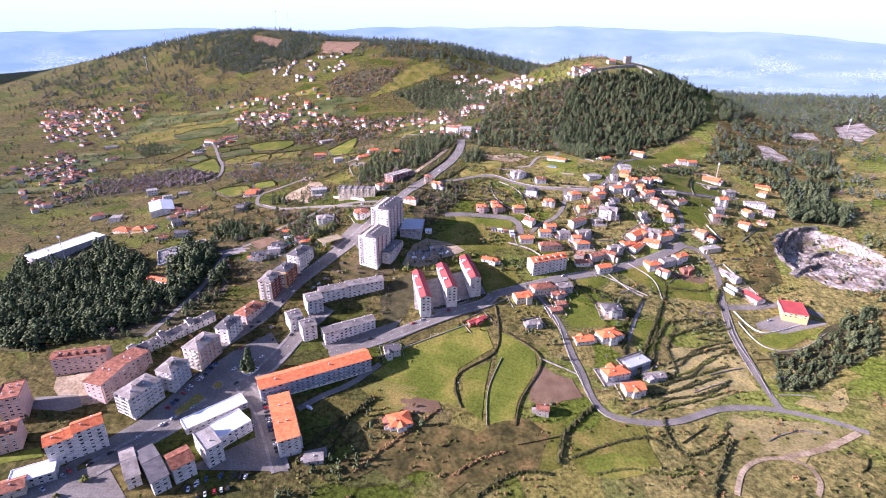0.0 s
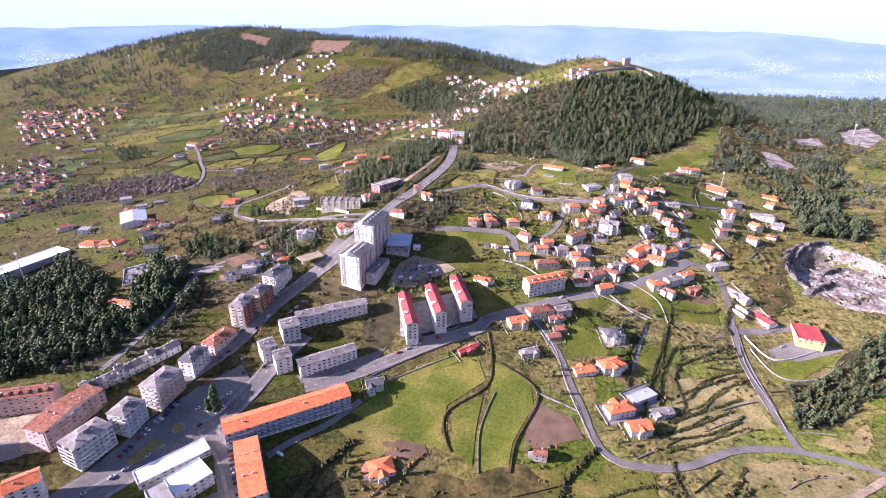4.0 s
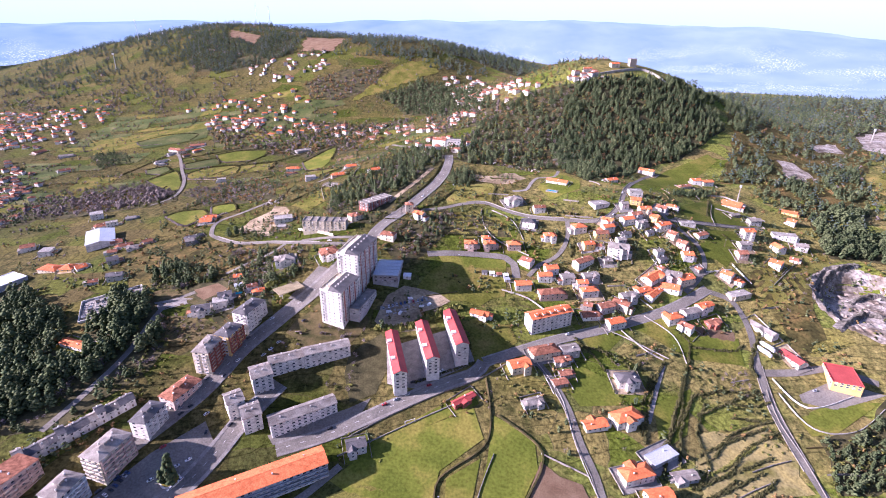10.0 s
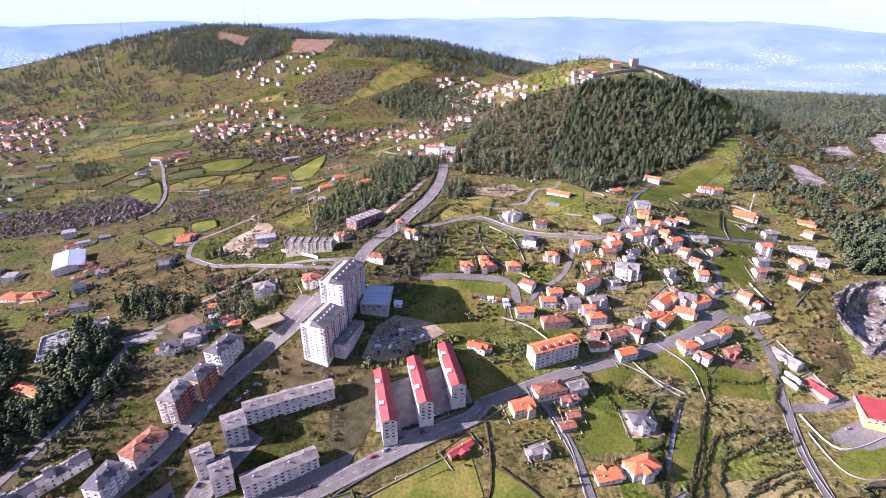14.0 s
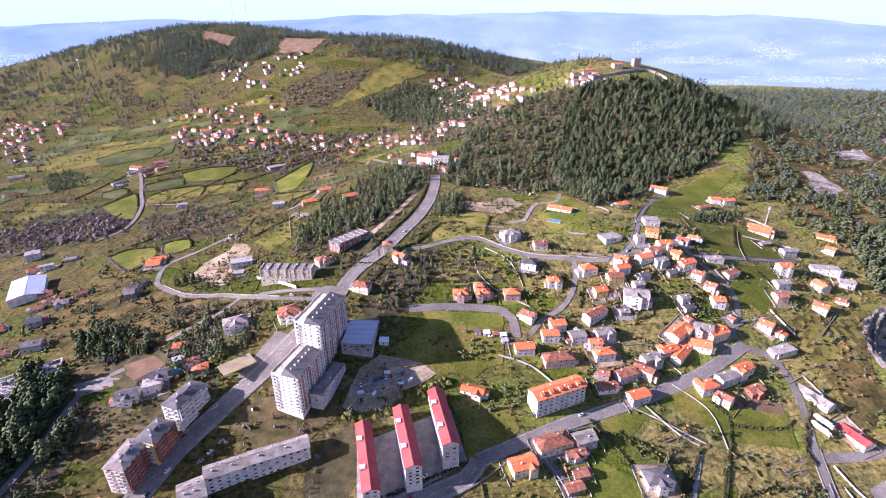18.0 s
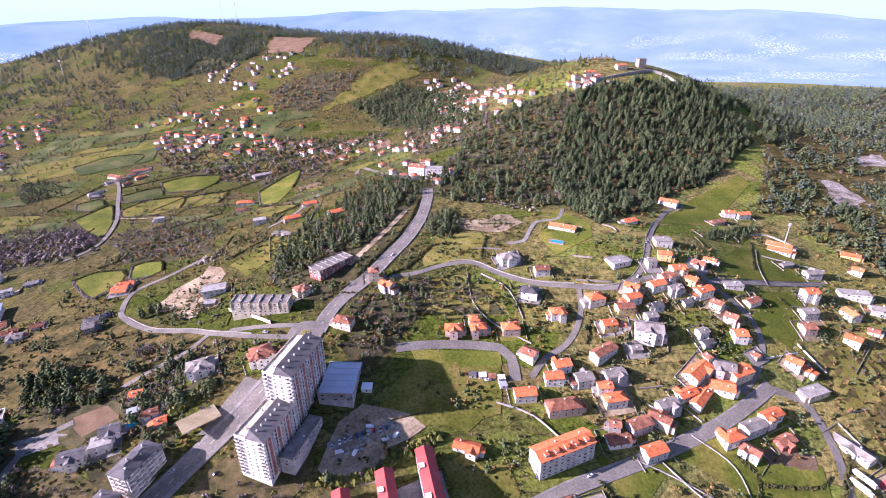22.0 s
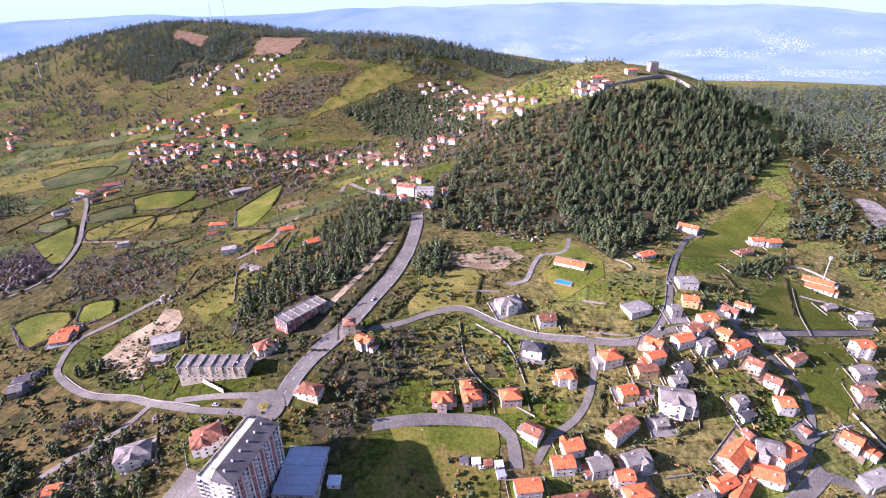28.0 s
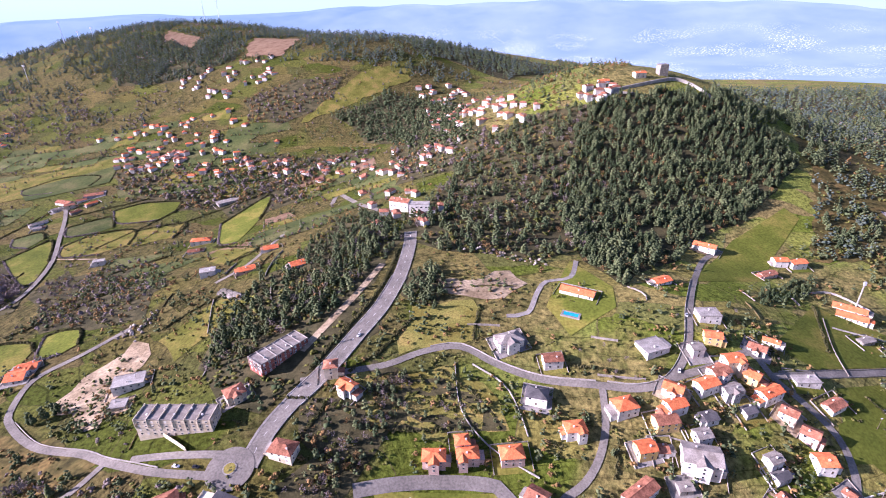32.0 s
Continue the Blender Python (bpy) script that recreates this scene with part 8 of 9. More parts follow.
def put_car(x, y, rot, lift=0.5):
    c = CARS[CR.choice((0, 0, 1, 1, 1, 2, 2, 3, 4))]
    m = pose(x, y, float(ground(x, y)) + lift, 0, 0, rot)
    if c in FIRST:
        FIRST.discard(c)
        c.matrix_basis = m
    else:
        copy_thing(c, m)


def park(points, offset, gap, share, turn=0):
    run = line_of(points, gap)
    for a, b in zip(run, run[1:]):
        if CR.random() < share:
            t = (b - a).normalized()
            p = a + Vector((-t.y, t.x, 0)) * offset
            put_car(p.x, p.y, math.degrees(math.atan2(t.y, t.x)) + turn + CR.choice((0, 180)))


park([(-252.3, 210.7), (-228.1, 248.9), (-208.6, 279.7), (-191.2, 307.9), (-181.7, 336.5), (-174.9, 366.6), (-161.6, 400)], 4.6, 6.5, 0.45, 0)
park([(-237.7, 330.2), (-216.9, 376), (-209.7, 399.7), (-202.1, 427.6), (-184.6, 460.9)], 4.6, 6.5, 0.5, 0)
park([(-237.7, 330.2), (-216.9, 376), (-209.7, 399.7), (-202.1, 427.6)], -4.6, 6.5, 0.2, 0)
park([(-178, 289.7), (-163.6, 268.5), (-146.8, 245.5)], 2.6, 3.2, 0.75, 90)
park([(-111.1, 367.9), (-77.1, 392.8), (-40.1, 418.5), (-15.3, 433.3)], 3.4, 8, 0.4, 0)
park([(-99.5, 484.7), (-82.4, 494.9), (-62.3, 503.6)], 0, 3.2, 0.9, 80)
park([(-68.1, 406.9), (-45.7, 418.6), (-18.9, 440.9)], 7, 5.5, 0.5, 0)
park([(29.4, 478), (67.8, 497.8)], 5, 6, 0.5, 0)
park([(52.2, 486.6), (87.9, 507.3), (121.7, 527.9)], -2.4, 13, 0.4, 0)
park([(-187.3, 207.7), (-175.1, 218.9), (-154.7, 223.5)], 2, 3.4, 0.7, 80)
park([(-185.1, 263.4), (-174, 273.2)], -8, 4, 0.5, 0)
park([(-182.3, 563.8), (-152.5, 563.5)], 1.8, 9, 0.5, 0)
park([(-109.4, 638.6), (-96.2, 673), (-84.5, 705.5)], -2, 30, 0.5, 0)
park([(-55.1, 550), (6.2, 564.7)], -14, 14, 0.3, 0)
park([(124, 654.8), (132.9, 675.6), (146.6, 718.1)], 2, 14, 0.35, 0)
park([(247.7, 469.9), (283, 481.9)], 0, 9, 0.4, 0)
park([(-193.7, 342.7), (-185.8, 351.6)], 6, 4, 0.7, 60)
park([(-244.7, 266.8), (-233.8, 293.6), (-214.8, 327.9), (-195.8, 366.6)], 4.0, 5.4, 0.35, 0)
park([(-209.8, 312.3), (-194.9, 330), (-189.7, 336.2)], 0, 6, 0.5, 0)
park([(-189.5, 419.6), (-163.8, 468.6), (-146.5, 505.2)], -4.0, 7, 0.4, 0)

# ---- the tree things ----
def tree_meshes(kind, seed):
    v, f = crown(kind, seed, 1.3, clump)
    cm = fast_mesh("crown", v, f, kind)
    bm = bmesh.new()
    bmesh.ops.create_cone(bm, cap_ends=True, segments=7, radius1=0.28, radius2=0.1, depth=6, matrix=Matrix.Translation((0, 0, 2.4)))
    for a in (0.3, 2.3, 4.4):
        m = Matrix.Translation((0, 0, 3)) @ Matrix.Rotation(a, 4, "Z") @ Matrix.Rotation(0.7, 4, "Y") @ Matrix.Translation((0, 0, 1.2))
        bmesh.ops.create_cone(bm, cap_ends=False, segments=5, radius1=0.11, radius2=0.04, depth=2.4, matrix=m)
    return cm, mesh_of("trunk", bm, "bark")


TREES = {k: [tree_meshes(k, 70 + i) for i in range(3)] for k in ("pine", "gum", "scrub", "bare", "rust")}
TREE_WORDS = {"pine": "dark evergreen conifer in a garden", "gum": "tall grey-green eucalyptus tree", "scrub": "rounded evergreen garden tree", "bare": "bare winter tree with fine twigs", "rust": "oak with rusty winter leaves"}


def tree(x, y, kind, size, rng):
    o = new("tree")
    s = size * HEIGHT[kind]
    o.matrix_basis = pose(x, y, float(ground(x, y)), 0, 0, rng.uniform(0, 360)) @ Matrix.Diagonal((s, s, s, 1))
    tagged(o, TREE_WORDS[kind], "tree", "garden and street trees")
    cm, tm = rng.choice(TREES[kind])
    piece("trunk", tm, o, Matrix())
    piece("crown", cm, o, Matrix())


TR = random.Random(77)


def scatter_trees(outline, count, mix, size):
    xs, ys = [p[0] for p in outline], [p[1] for p in outline]
    done = 0
    for _ in range(count * 12):
        x, y = TR.uniform(min(xs), max(xs)), TR.uniform(min(ys), max(ys))
        if done < count and inside(np.array([x]), np.array([y]), outline)[0] and (int(x // 4), int(y // 4)) not in TAKEN:
            tree(x, y, TR.choice(mix), size * TR.uniform(0.7, 1.3), TR)
            done += 1


scatter_trees([(55, 673.3), (201.6, 737.4), (268.3, 689.3), (224, 602.3), (127.5, 566.6), (63.6, 575.1)], 40, ("scrub", "scrub", "bare", "gum"), 0.45)
scatter_trees([(-76.7, 641.6), (13, 672.6), (51.6, 634.1), (30.6, 592.8), (-56.8, 573.7)], 16, ("scrub", "bare", "gum"), 0.5)
scatter_trees([(11.2, 486.5), (100.4, 531.6), (224.3, 573.5), (206.9, 512.7), (109.5, 469.4), (29.8, 439)], 22, ("scrub", "bare", "rust"), 0.4)
scatter_trees([(37.3, 440.6), (150.2, 485.4), (152, 378.8), (77.6, 330.1), (50.7, 385.2)], 14, ("scrub", "gum", "bare"), 0.45)
scatter_trees([(-310.9, 485.4), (-230.4, 565.3), (-173.4, 529.1), (-178.5, 433.7), (-230.2, 419.6)], 18, ("pine", "scrub", "bare"), 0.6)
scatter_trees([(-222.8, 349.5), (-214.2, 351.4), (-201.7, 328.4), (-209.9, 326.6)], 3, ("pine",), 1.1)
scatter_trees([(-223.8, 335.4), (-208, 352), (-188.1, 320), (-199.1, 305.9)], 4, ("pine",), 0.9)
scatter_trees([(-170.4, 386.5), (-112, 417.9), (-98.3, 398.3), (-152.7, 373.2)], 10, ("scrub", "bare", "bare"), 0.45)
scatter_trees([(-151.4, 459.8), (-109.8, 477.2), (-100.5, 457.8), (-140.8, 441.4)], 9, ("bare", "bare", "scrub"), 0.6)
scatter_trees([(-350.5, 601.4), (-292.3, 635.4), (-259.9, 687.6), (-222.7, 625.2), (-263.1, 596.6), (-293.4, 559.5)], 12, ("gum", "scrub"), 0.6)
scatter_trees([(-124.2, 292.6), (-74.8, 334.4), (-42.4, 299.3), (-80.5, 255.6)], 12, ("scrub", "gum", "bare"), 0.45)


def undergrowth(x0, x1, y0, y1, gap, size, label, seed, cut=0.0, mix=("scrub", "scrub", "bare", "rust", "gum")):
    """Low bushes over rough land, thick in patches."""
    rng = np.random.default_rng(seed)
    gx, gy = np.meshgrid(np.arange(x0, x1, gap), np.arange(y0, y1, gap))
    px, py = gx.ravel() + rng.uniform(-0.7, 0.7, gx.size) * gap, gy.ravel() + rng.uniform(-0.7, 0.7, gx.size) * gap
    dens = np.array([noise.noise((x * 0.02, y * 0.032, seed)) + 0.6 * noise.noise((x * 0.07, y * 0.07, seed)) for x, y in zip(px, py)])
    keep = (dens > cut) & free(px, py)
    plant(px[keep], py[keep], mix, size, rng, "undergrowth", label, True)


undergrowth(-420, 430, 180, 480, 6.2, 0.46, "low bushes and brambles on rough ground", 3, 0.12, ("scrub", "scrub", "hedge", "rust"))
undergrowth(-420, 430, 480, 900, 6.6, 0.56, "bushes and small trees on the slopes", 5, 0.06, ("scrub", "scrub", "hedge", "gum", "rust"))
undergrowth(-1000, -420, 350, 1500, 8, 0.5, "thickets and small trees in the valley", 8, 0.2)
undergrowth(-420, 100, 900, 1500, 9, 0.55, "scattered trees on the hillside", 11, 0.05)
undergrowth(430, 1000, 500, 1500, 13, 0.7, "scrub on the far slope", 12, -0.15)
undergrowth(-1900, -300, 1500, 2200, 22, 0.9, "scattered woodland over the mountain", 13, 0.0, ("scrub", "bare", "blue_gum"))
undergrowth(-1900, -1000, 350, 1500, 20, 0.8, "trees over the far valley side", 14, 0.0)


def valley(ox, oy, turn, nx, ny, w, d, seed):
    """Small hedged fields on the valley floor: every field a sheet of its own, bushes along its edges."""
    rng = np.random.default_rng(seed)
    c, s = math.cos(turn), math.sin(turn)
    jit = rng.uniform(-0.26, 0.26, (nx + 1, ny + 1, 2))

    def at(i, j):
        u, v = (i + jit[i, j, 0]) * w, (j + jit[i, j, 1]) * d
        return ox + u * c - v * s, oy + u * s + v * c

    px, py = [], []
    for i in range(nx):
        for j in range(ny):
            q = [at(i, j), at(i + 1, j), at(i + 1, j + 1), at(i, j + 1)]
            mx, my = sum(p[0] for p in q) / 4, sum(p[1] for p in q) / 4
            if not free([mx] + [p[0] for p in q], [my] + [p[1] for p in q]).all():
                continue
            k = rng.random()
            kind, words = (("dim_valley_grass", "small green valley field"), ("pasture", "small straw-coloured valley field"), ("soil", "small tilled valley field"), ("", ""))[0 if k < 0.52 else 1 if k < 0.72 else 2 if k < 0.77 else 3]
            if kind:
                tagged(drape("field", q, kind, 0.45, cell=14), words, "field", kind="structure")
            for a, b in ((q[0], q[1]), (q[0], q[3])):
                if rng.random() < 0.8:
                    n = int(math.hypot(b[0] - a[0], b[1] - a[1]) / 3.2)
                    for t in range(n):
                        if rng.random() < 0.8:
                            px.append(a[0] + (b[0] - a[0]) * t / n + rng.uniform(-1.2, 1.2))
                            py.append(a[1] + (b[1] - a[1]) * t / n + rng.uniform(-1.2, 1.2))
    plant(np.array(px), np.array(py), ("scrub", "bare", "gum", "rust"), 0.5, rng, "hedgerow", "ragged hedgerows between the valley fields", True)


valley(-900, 720, 0.12, 10, 17, 58, 34, 21)
valley(-300, 840, 0.4, 5, 9, 44, 28, 22)


def contour_walls(x0, x1, y0, y1, count, reach, mats, seed):
    """Low terrace walls following the slope between the plots."""
    rng = random.Random(seed)
    done = 0
    for _ in range(count * 30):
        x, y = rng.uniform(x0, x1), rng.uniform(y0, y1)
        pts = [(x, y)]
        for _ in range(int(rng.uniform(0.4, 1) * reach / 6)):
            gx = float(ground(x + 2, y) - ground(x - 2, y))
            gy = float(ground(x, y + 2) - ground(x, y - 2))
            g = math.hypot(gx, gy) or 1
            x, y = x - gy / g * 6, y + gx / g * 6
            if (int(x // 4), int(y // 4)) in TAKEN:
                break
            pts.append((x, y))
        if len(pts) > 3 and done < count and (int(pts[0][0] // 4), int(pts[0][1] // 4)) not in TAKEN:
            stone_wall(pts, rng.uniform(0.9, 1.6), 0.5, rng.choice(mats))
            for q in pts:
                take(q[0], q[1], 5)
            done += 1


contour_walls(60, 285, 430, 780, 10, 46, ("stone", "stone", "bank"), 31)
contour_walls(20, 270, 300, 430, 14, 50, ("stone", "bank"), 32)
contour_walls(-330, 60, 480, 800, 16, 60, ("stone", "bank"), 33)


# ---- single things ----
def mast(x, y, h, label, cat="mast", z=None, w=0.35):
    o = new("mast")
    o.matrix_basis = pose(x, y, float(ground(x, y)) if z is None else z)
    tagged(o, label, cat, "masts and poles")
    bm = bmesh.new()
    bmesh.ops.create_cone(bm, cap_ends=True, segments=8, radius1=w, radius2=w * 0.5, depth=h, matrix=Matrix.Translation((0, 0, h / 2)))
    part("pole", bm, M["concrete" if cat == "chimney" else "bark" if cat == "pole" else "metal"], o)
    bm = bmesh.new()
    reach = w * (1.15 if cat == "chimney" else 3)
    box(bm, -reach, reach, -w, w, h - w * 4, h)
    part("head", bm, M["metal"], o)


for px, py, ph in ((-1333, 1938, 70), (-953, 2100, 75), (-898, 2090, 70), (-1211, 1638, 45), (-1290, 1950, 30), (-1250, 1960, 30)):
    mast(px, py, ph, "thin lattice antenna mast on the far ridge", w=1.0)
for px, py in ((-472, 427), (-490, 460)):
    mast(px, py, 32, "tall white stadium floodlight pole", "floodlight", w=0.5)
mast(657, 1113, 25, "concrete chimney stack on the far slope", "chimney", w=1.2)
mast(300, 770, 26, "slender concrete stack beside the long farmhouse", "chimney", w=0.8)
for px, py in ((-60, 690), (60, 400), (150, 380), (-40, 560), (210, 520), (-30, 330), (120, 610), (240, 640), (-250, 640), (90, 560)):
    mast(px, py, 9, "wooden utility pole with a short cross arm", "pole", w=0.16)


def pool(x, y, rot, w, d):
    o = new("swimming_pool")
    o.matrix_basis = pose(x, y, float(ground(x, y)) + 0.75, 0, 0, rot)
    tagged(o, "blue garden swimming pool with pale stone edge", "pool")
    bm = bmesh.new()
    box(bm, -w / 2, w / 2, -d / 2, d / 2, -2.5, 0)
    part("water", bm, M["water"], o)
    bm = bmesh.new()
    for a in ((-w / 2 - 1.5, w / 2 + 1.5, -d / 2 - 1.5, -d / 2), (-w / 2 - 1.5, w / 2 + 1.5, d / 2, d / 2 + 1.5), (-w / 2 - 1.5, -w / 2, -d / 2, d / 2), (w / 2, w / 2 + 1.5, -d / 2, d / 2)):
        box(bm, *a, -2.5, 0.12)
    part("pool_edge", bm, M["pavement"], o)


pool(58, 703, -20, 11, 4.5)
pool(171.8, 524.3, 40, 6, 3.5)


def canopy(x, y, rot, w, d, h):
    o = new("station_canopy")
    o.matrix_basis = pose(x, y, float(ground(x, y)), 0, 0, rot)
    tagged(o, "flat cream filling station canopy on posts", "canopy")
    bm = bmesh.new()
    box(bm, -w / 2, w / 2, -d / 2, d / 2, h, h + 0.9)
    part("roof", bm, M["khaki"], o)
    for px in (-w / 3, w / 3):
        for py in (-d / 4, d / 4):
            bm = bmesh.new()
            box(bm, px - 0.25, px + 0.25, py - 0.25, py + 0.25, -1, h)
            part("post", bm, M["concrete"], o)
    for px in (-w / 3, w / 3):
        bm = bmesh.new()
        box(bm, px - 1.2, px + 1.2, -0.4, 0.4, -0.3, 1.6)
        part("pump", bm, M["grey"], o)


canopy(-187, 488, 48, 24, 14, 5)


def roundabout(x, y, r):
    """A ring of asphalt with a kerbed island."""
    z = float(ground(x, y)) + 0.9
    def disc(name, ra, rb, za, mat, parent=None):
        v, f = [], []
        for i in range(40):
            a = i * math.tau / 40
            for rr in (ra, rb):
                px, py = x + rr * math.cos(a), y + rr * math.sin(a)
                v.append((px, py, float(ground(px, py)) + za))
        for i in range(40):
            j = (i + 1) % 40
            f.append((2 * i, 2 * i + 1, 2 * j + 1, 2 * j))
        return quick(name, v, f, M[mat], parent)
    tagged(disc("road", 0.5 * r, r * 1.75, 0.62, "asphalt"), "grey asphalt roundabout ring", "road", kind="structure")
    tagged(disc("kerb", 0.42 * r, 0.52 * r, 0.8, "pavement"), "pale stone kerb of the roundabout", "kerb", kind="structure")
    tagged(disc("island", 0.0, 0.42 * r, 0.85, "dry"), "planted roundabout island", "island", kind="structure")


roundabout(-142, 566, 7.6)
roundabout(-214, 294, 8)


def cemetery(x, y, rot):
    """Rows of white stone tombs and small chapels inside a wall."""
    bm = bmesh.new()
    box(bm, -1.0, 1.0, -0.5, 0.5, 0, 0.7)
    box(bm, -1.0, -0.8, -0.45, 0.45, 0.7, 1.6)
    slab = mesh_of("tomb", bm, "white")
    bm = bmesh.new()
    box(bm, -1.4, 1.4, -1.4, 1.4, 0, 3)
    bm2 = gable_roof(2.8, 2.8, 3, 1.2, 0.15, 0.1)
    vault = mesh_of("tomb", bm, "stone")
    cap = mesh_of("roof", bm2, "white")
    c = pose(x, y, 0, 0, 0, rot)
    for i in range(9):
        for j in range(7):
            p = c @ Vector((i * 4.6 - 20, j * 4.4 - 15, 0))
            m = pose(p.x, p.y, float(ground(p.x, p.y)) + 0.4, 0, 0, rot)
            big = (i * 5 + j * 3) % 7 == 0 or i > 6
            o = new("tomb", vault if big else slab)
            o.matrix_basis = m
            tagged(o, "small stone burial chapel with pitched roof" if big else "white marble tomb with a headstone", "tomb", "tombs of the cemetery")
            if big:
                piece("roof", cap, o, Matrix())
    a = [c @ Vector(q) for q in ((-24, -19, 0), (26, -19, 0), (26, 19, 0), (-24, 19, 0), (-24, -19, 0))]
    for p, q in zip(a, a[1:]):
        stone_wall([(p.x, p.y), (q.x, q.y)], 2.2, 0.5, "white", "white cemetery wall")
    field([(p.x, p.y) for p in a[:4]], "pavement", "pale gravel paths of the cemetery")


cemetery(-352, 470, 35)


def truck(x, y, rot):
    o = new("truck")
    o.matrix_basis = pose(x, y, float(ground(x, y)) + 0.5, 0, 0, rot)
    tagged(o, "white lorry trailer parked beside the quarry lane", "truck", "parked lorries")
    bm = bmesh.new()
    box(bm, -6, 6, -1.25, 1.25, 1.1, 3.8)
    part("trailer", bm, M["car_white"], o)
    part("cab", loft(((6.2, 1.2, 0.5, 3.2), (7.8, 1.2, 0.5, 3.0), (8.2, 1.1, 0.5, 1.8))), M["car_white"], o)
    bm = bmesh.new()
    bmesh.ops.create_cone(bm, cap_ends=True, segments=10, radius1=0.5, radius2=0.5, depth=0.35, matrix=Matrix.Rotation(radians(90), 4, "X"))
    wm = mesh_of("wheel", bm, "tyre")
    for px in (-5, -3.7, 3, 7):
        for py in (-1.1, 1.1):
            piece("wheel", wm, o, pose(px, py, 0.5))


truck(241, 516, -62)
truck(236, 510, -62)
truck(262, 500, 12)


def planted_island(x, y, r, label):
    """A kerbed round bed in the street."""
    o = new("island")
    z = float(ground(x, y)) + 0.5
    o.matrix_basis = pose(x, y, z)
    tagged(o, label, "island", kind="structure")
    bm = bmesh.new()
    bmesh.ops.create_cone(bm, cap_ends=True, segments=24, radius1=r, radius2=r, depth=1.0, matrix=Matrix.Translation((0, 0, -0.3)))
    part("kerb", bm, M["white"], o)
    bm = bmesh.new()
    bmesh.ops.create_cone(bm, cap_ends=True, segments=24, radius1=r - 0.7, radius2=r - 1.2, depth=0.4, matrix=Matrix.Translation((0, 0, 0.3)))
    part("bed", bm, M["dry"], o)


planted_island(-198.5, 315, 6.0, "round planted island with a pale kerb and a tall conifer")
XT = random.Random(91)
for tx, ty, size in ((-199.5, 316, 1.9), (-197, 312.5, 1.2), (-202, 312, 1.1)):
    tree(tx, ty, "pine", size, XT)
for tx, ty in [(-89.2, 282.9), (-102.7, 273.4), (-78.7, 276.4), (-81.3, 259.1), (-91.4, 252.9), (-100.0, 243.1), (-108.7, 249.1), (-53.4, 292.4), (-107.1, 259.6)]:
    tree(tx, ty, XT.choice(("scrub", "scrub", "gum")), XT.uniform(0.55, 0.8), XT)
for tx, ty in [(-259.8, 534.1), (-242.3, 550.8), (-339.0, 519.6), (-326.4, 527.5), (-308.6, 524.4), (-300.0, 610.9), (-296, 617), (-306, 606)]:
    tree(tx, ty, XT.choice(("gum", "pine")), XT.uniform(0.8, 1.1), XT)
for tx, ty in [(-95.7, 463.4), (-78.0, 468.7), (-66.8, 476.4), (-52.5, 488.1)]:
    tree(tx, ty, XT.choice(("scrub", "gum", "bare")), XT.uniform(0.6, 0.9), XT)
tagged(drape("field", [(-214.4, 287.0), (-220.5, 270.1), (-226.8, 260.7), (-231, 264), (-224.6, 282.0)], "dry", 0.62), "worn green verge between the avenue and the parking bays", "verge", kind="structure")
park([(-226.2, 314.1), (-228.6, 301.9), (-231.9, 291.9), (-234.0, 280.9), (-235.8, 270.4), (-237.3, 262.0)], 0, 3.0, 0.8, 90)


def goal(x, y, rot):
    """A white football goal: two posts, a bar and stays."""
    o = new("football_goal")
    o.matrix_basis = pose(x, y, float(ground(x, y)) + 0.3, 0, 0, rot)
    tagged(o, "white football goal frame on the meadow", "goal", "football goals")
    for px in (-3.66, 3.66):
        bm = bmesh.new()
        box(bm, px - 0.09, px + 0.09, -0.09, 0.09, 0, 2.44)
        part("post", bm, M["paint"], o)
        bm = bmesh.new()
        box(bm, px - 0.06, px + 0.06, 0.09, 2.0, 0, 0.12)
        part("stay", bm, M["paint"], o)
    bm = bmesh.new()
    box(bm, -3.75, 3.75, -0.09, 0.09, 2.44, 2.6)
    part("crossbar", bm, M["paint"], o)


goal(-57.8, 384.6, 30)


def shed(x, y, rot, w, d, wall, roof):
    """A small garden shed with a sloping lid and a door."""
    o = new("shed")
    o.matrix_basis = pose(x, y, float(ground(x, y)), 0, 0, rot)
    tagged(o, "small %s shed with a sloping roof" % WALL_WORDS[wall].split()[0], "shed", "garden sheds")
    bm = bmesh.new()
    v = [bm.verts.new(q) for q in ((-w / 2, -d / 2, -2), (w / 2, -d / 2, -2), (w / 2, d / 2, -2), (-w / 2, d / 2, -2), (-w / 2, -d / 2, 2.2), (w / 2, -d / 2, 2.2), (w / 2, d / 2, 2.7), (-w / 2, d / 2, 2.7))]
    for f in ((3, 2, 1, 0), (4, 5, 6, 7), (0, 1, 5, 4), (1, 2, 6, 5), (2, 3, 7, 6), (3, 0, 4, 7)):
        bm.faces.new([v[i] for i in f])
    part("wall", bm, M[wall], o)
    bm = bmesh.new()
    v = [bm.verts.new(q) for q in ((-w / 2 - 0.3, -d / 2 - 0.3, 2.18), (w / 2 + 0.3, -d / 2 - 0.3, 2.18), (w / 2 + 0.3, d / 2 + 0.3, 2.78), (-w / 2 - 0.3, d / 2 + 0.3, 2.78))]
    u = [bm.verts.new(q.co + Vector((0, 0, 0.12))) for q in v]
    bm.faces.new(u)
    bm.faces.new(v[::-1])
    for i in range(4):
        bm.faces.new((v[i], v[(i + 1) % 4], u[(i + 1) % 4], u[i]))
    part("roof", bm, M[roof], o)
    piece("door", DOOR, o, pose(0, -d / 2, 0))


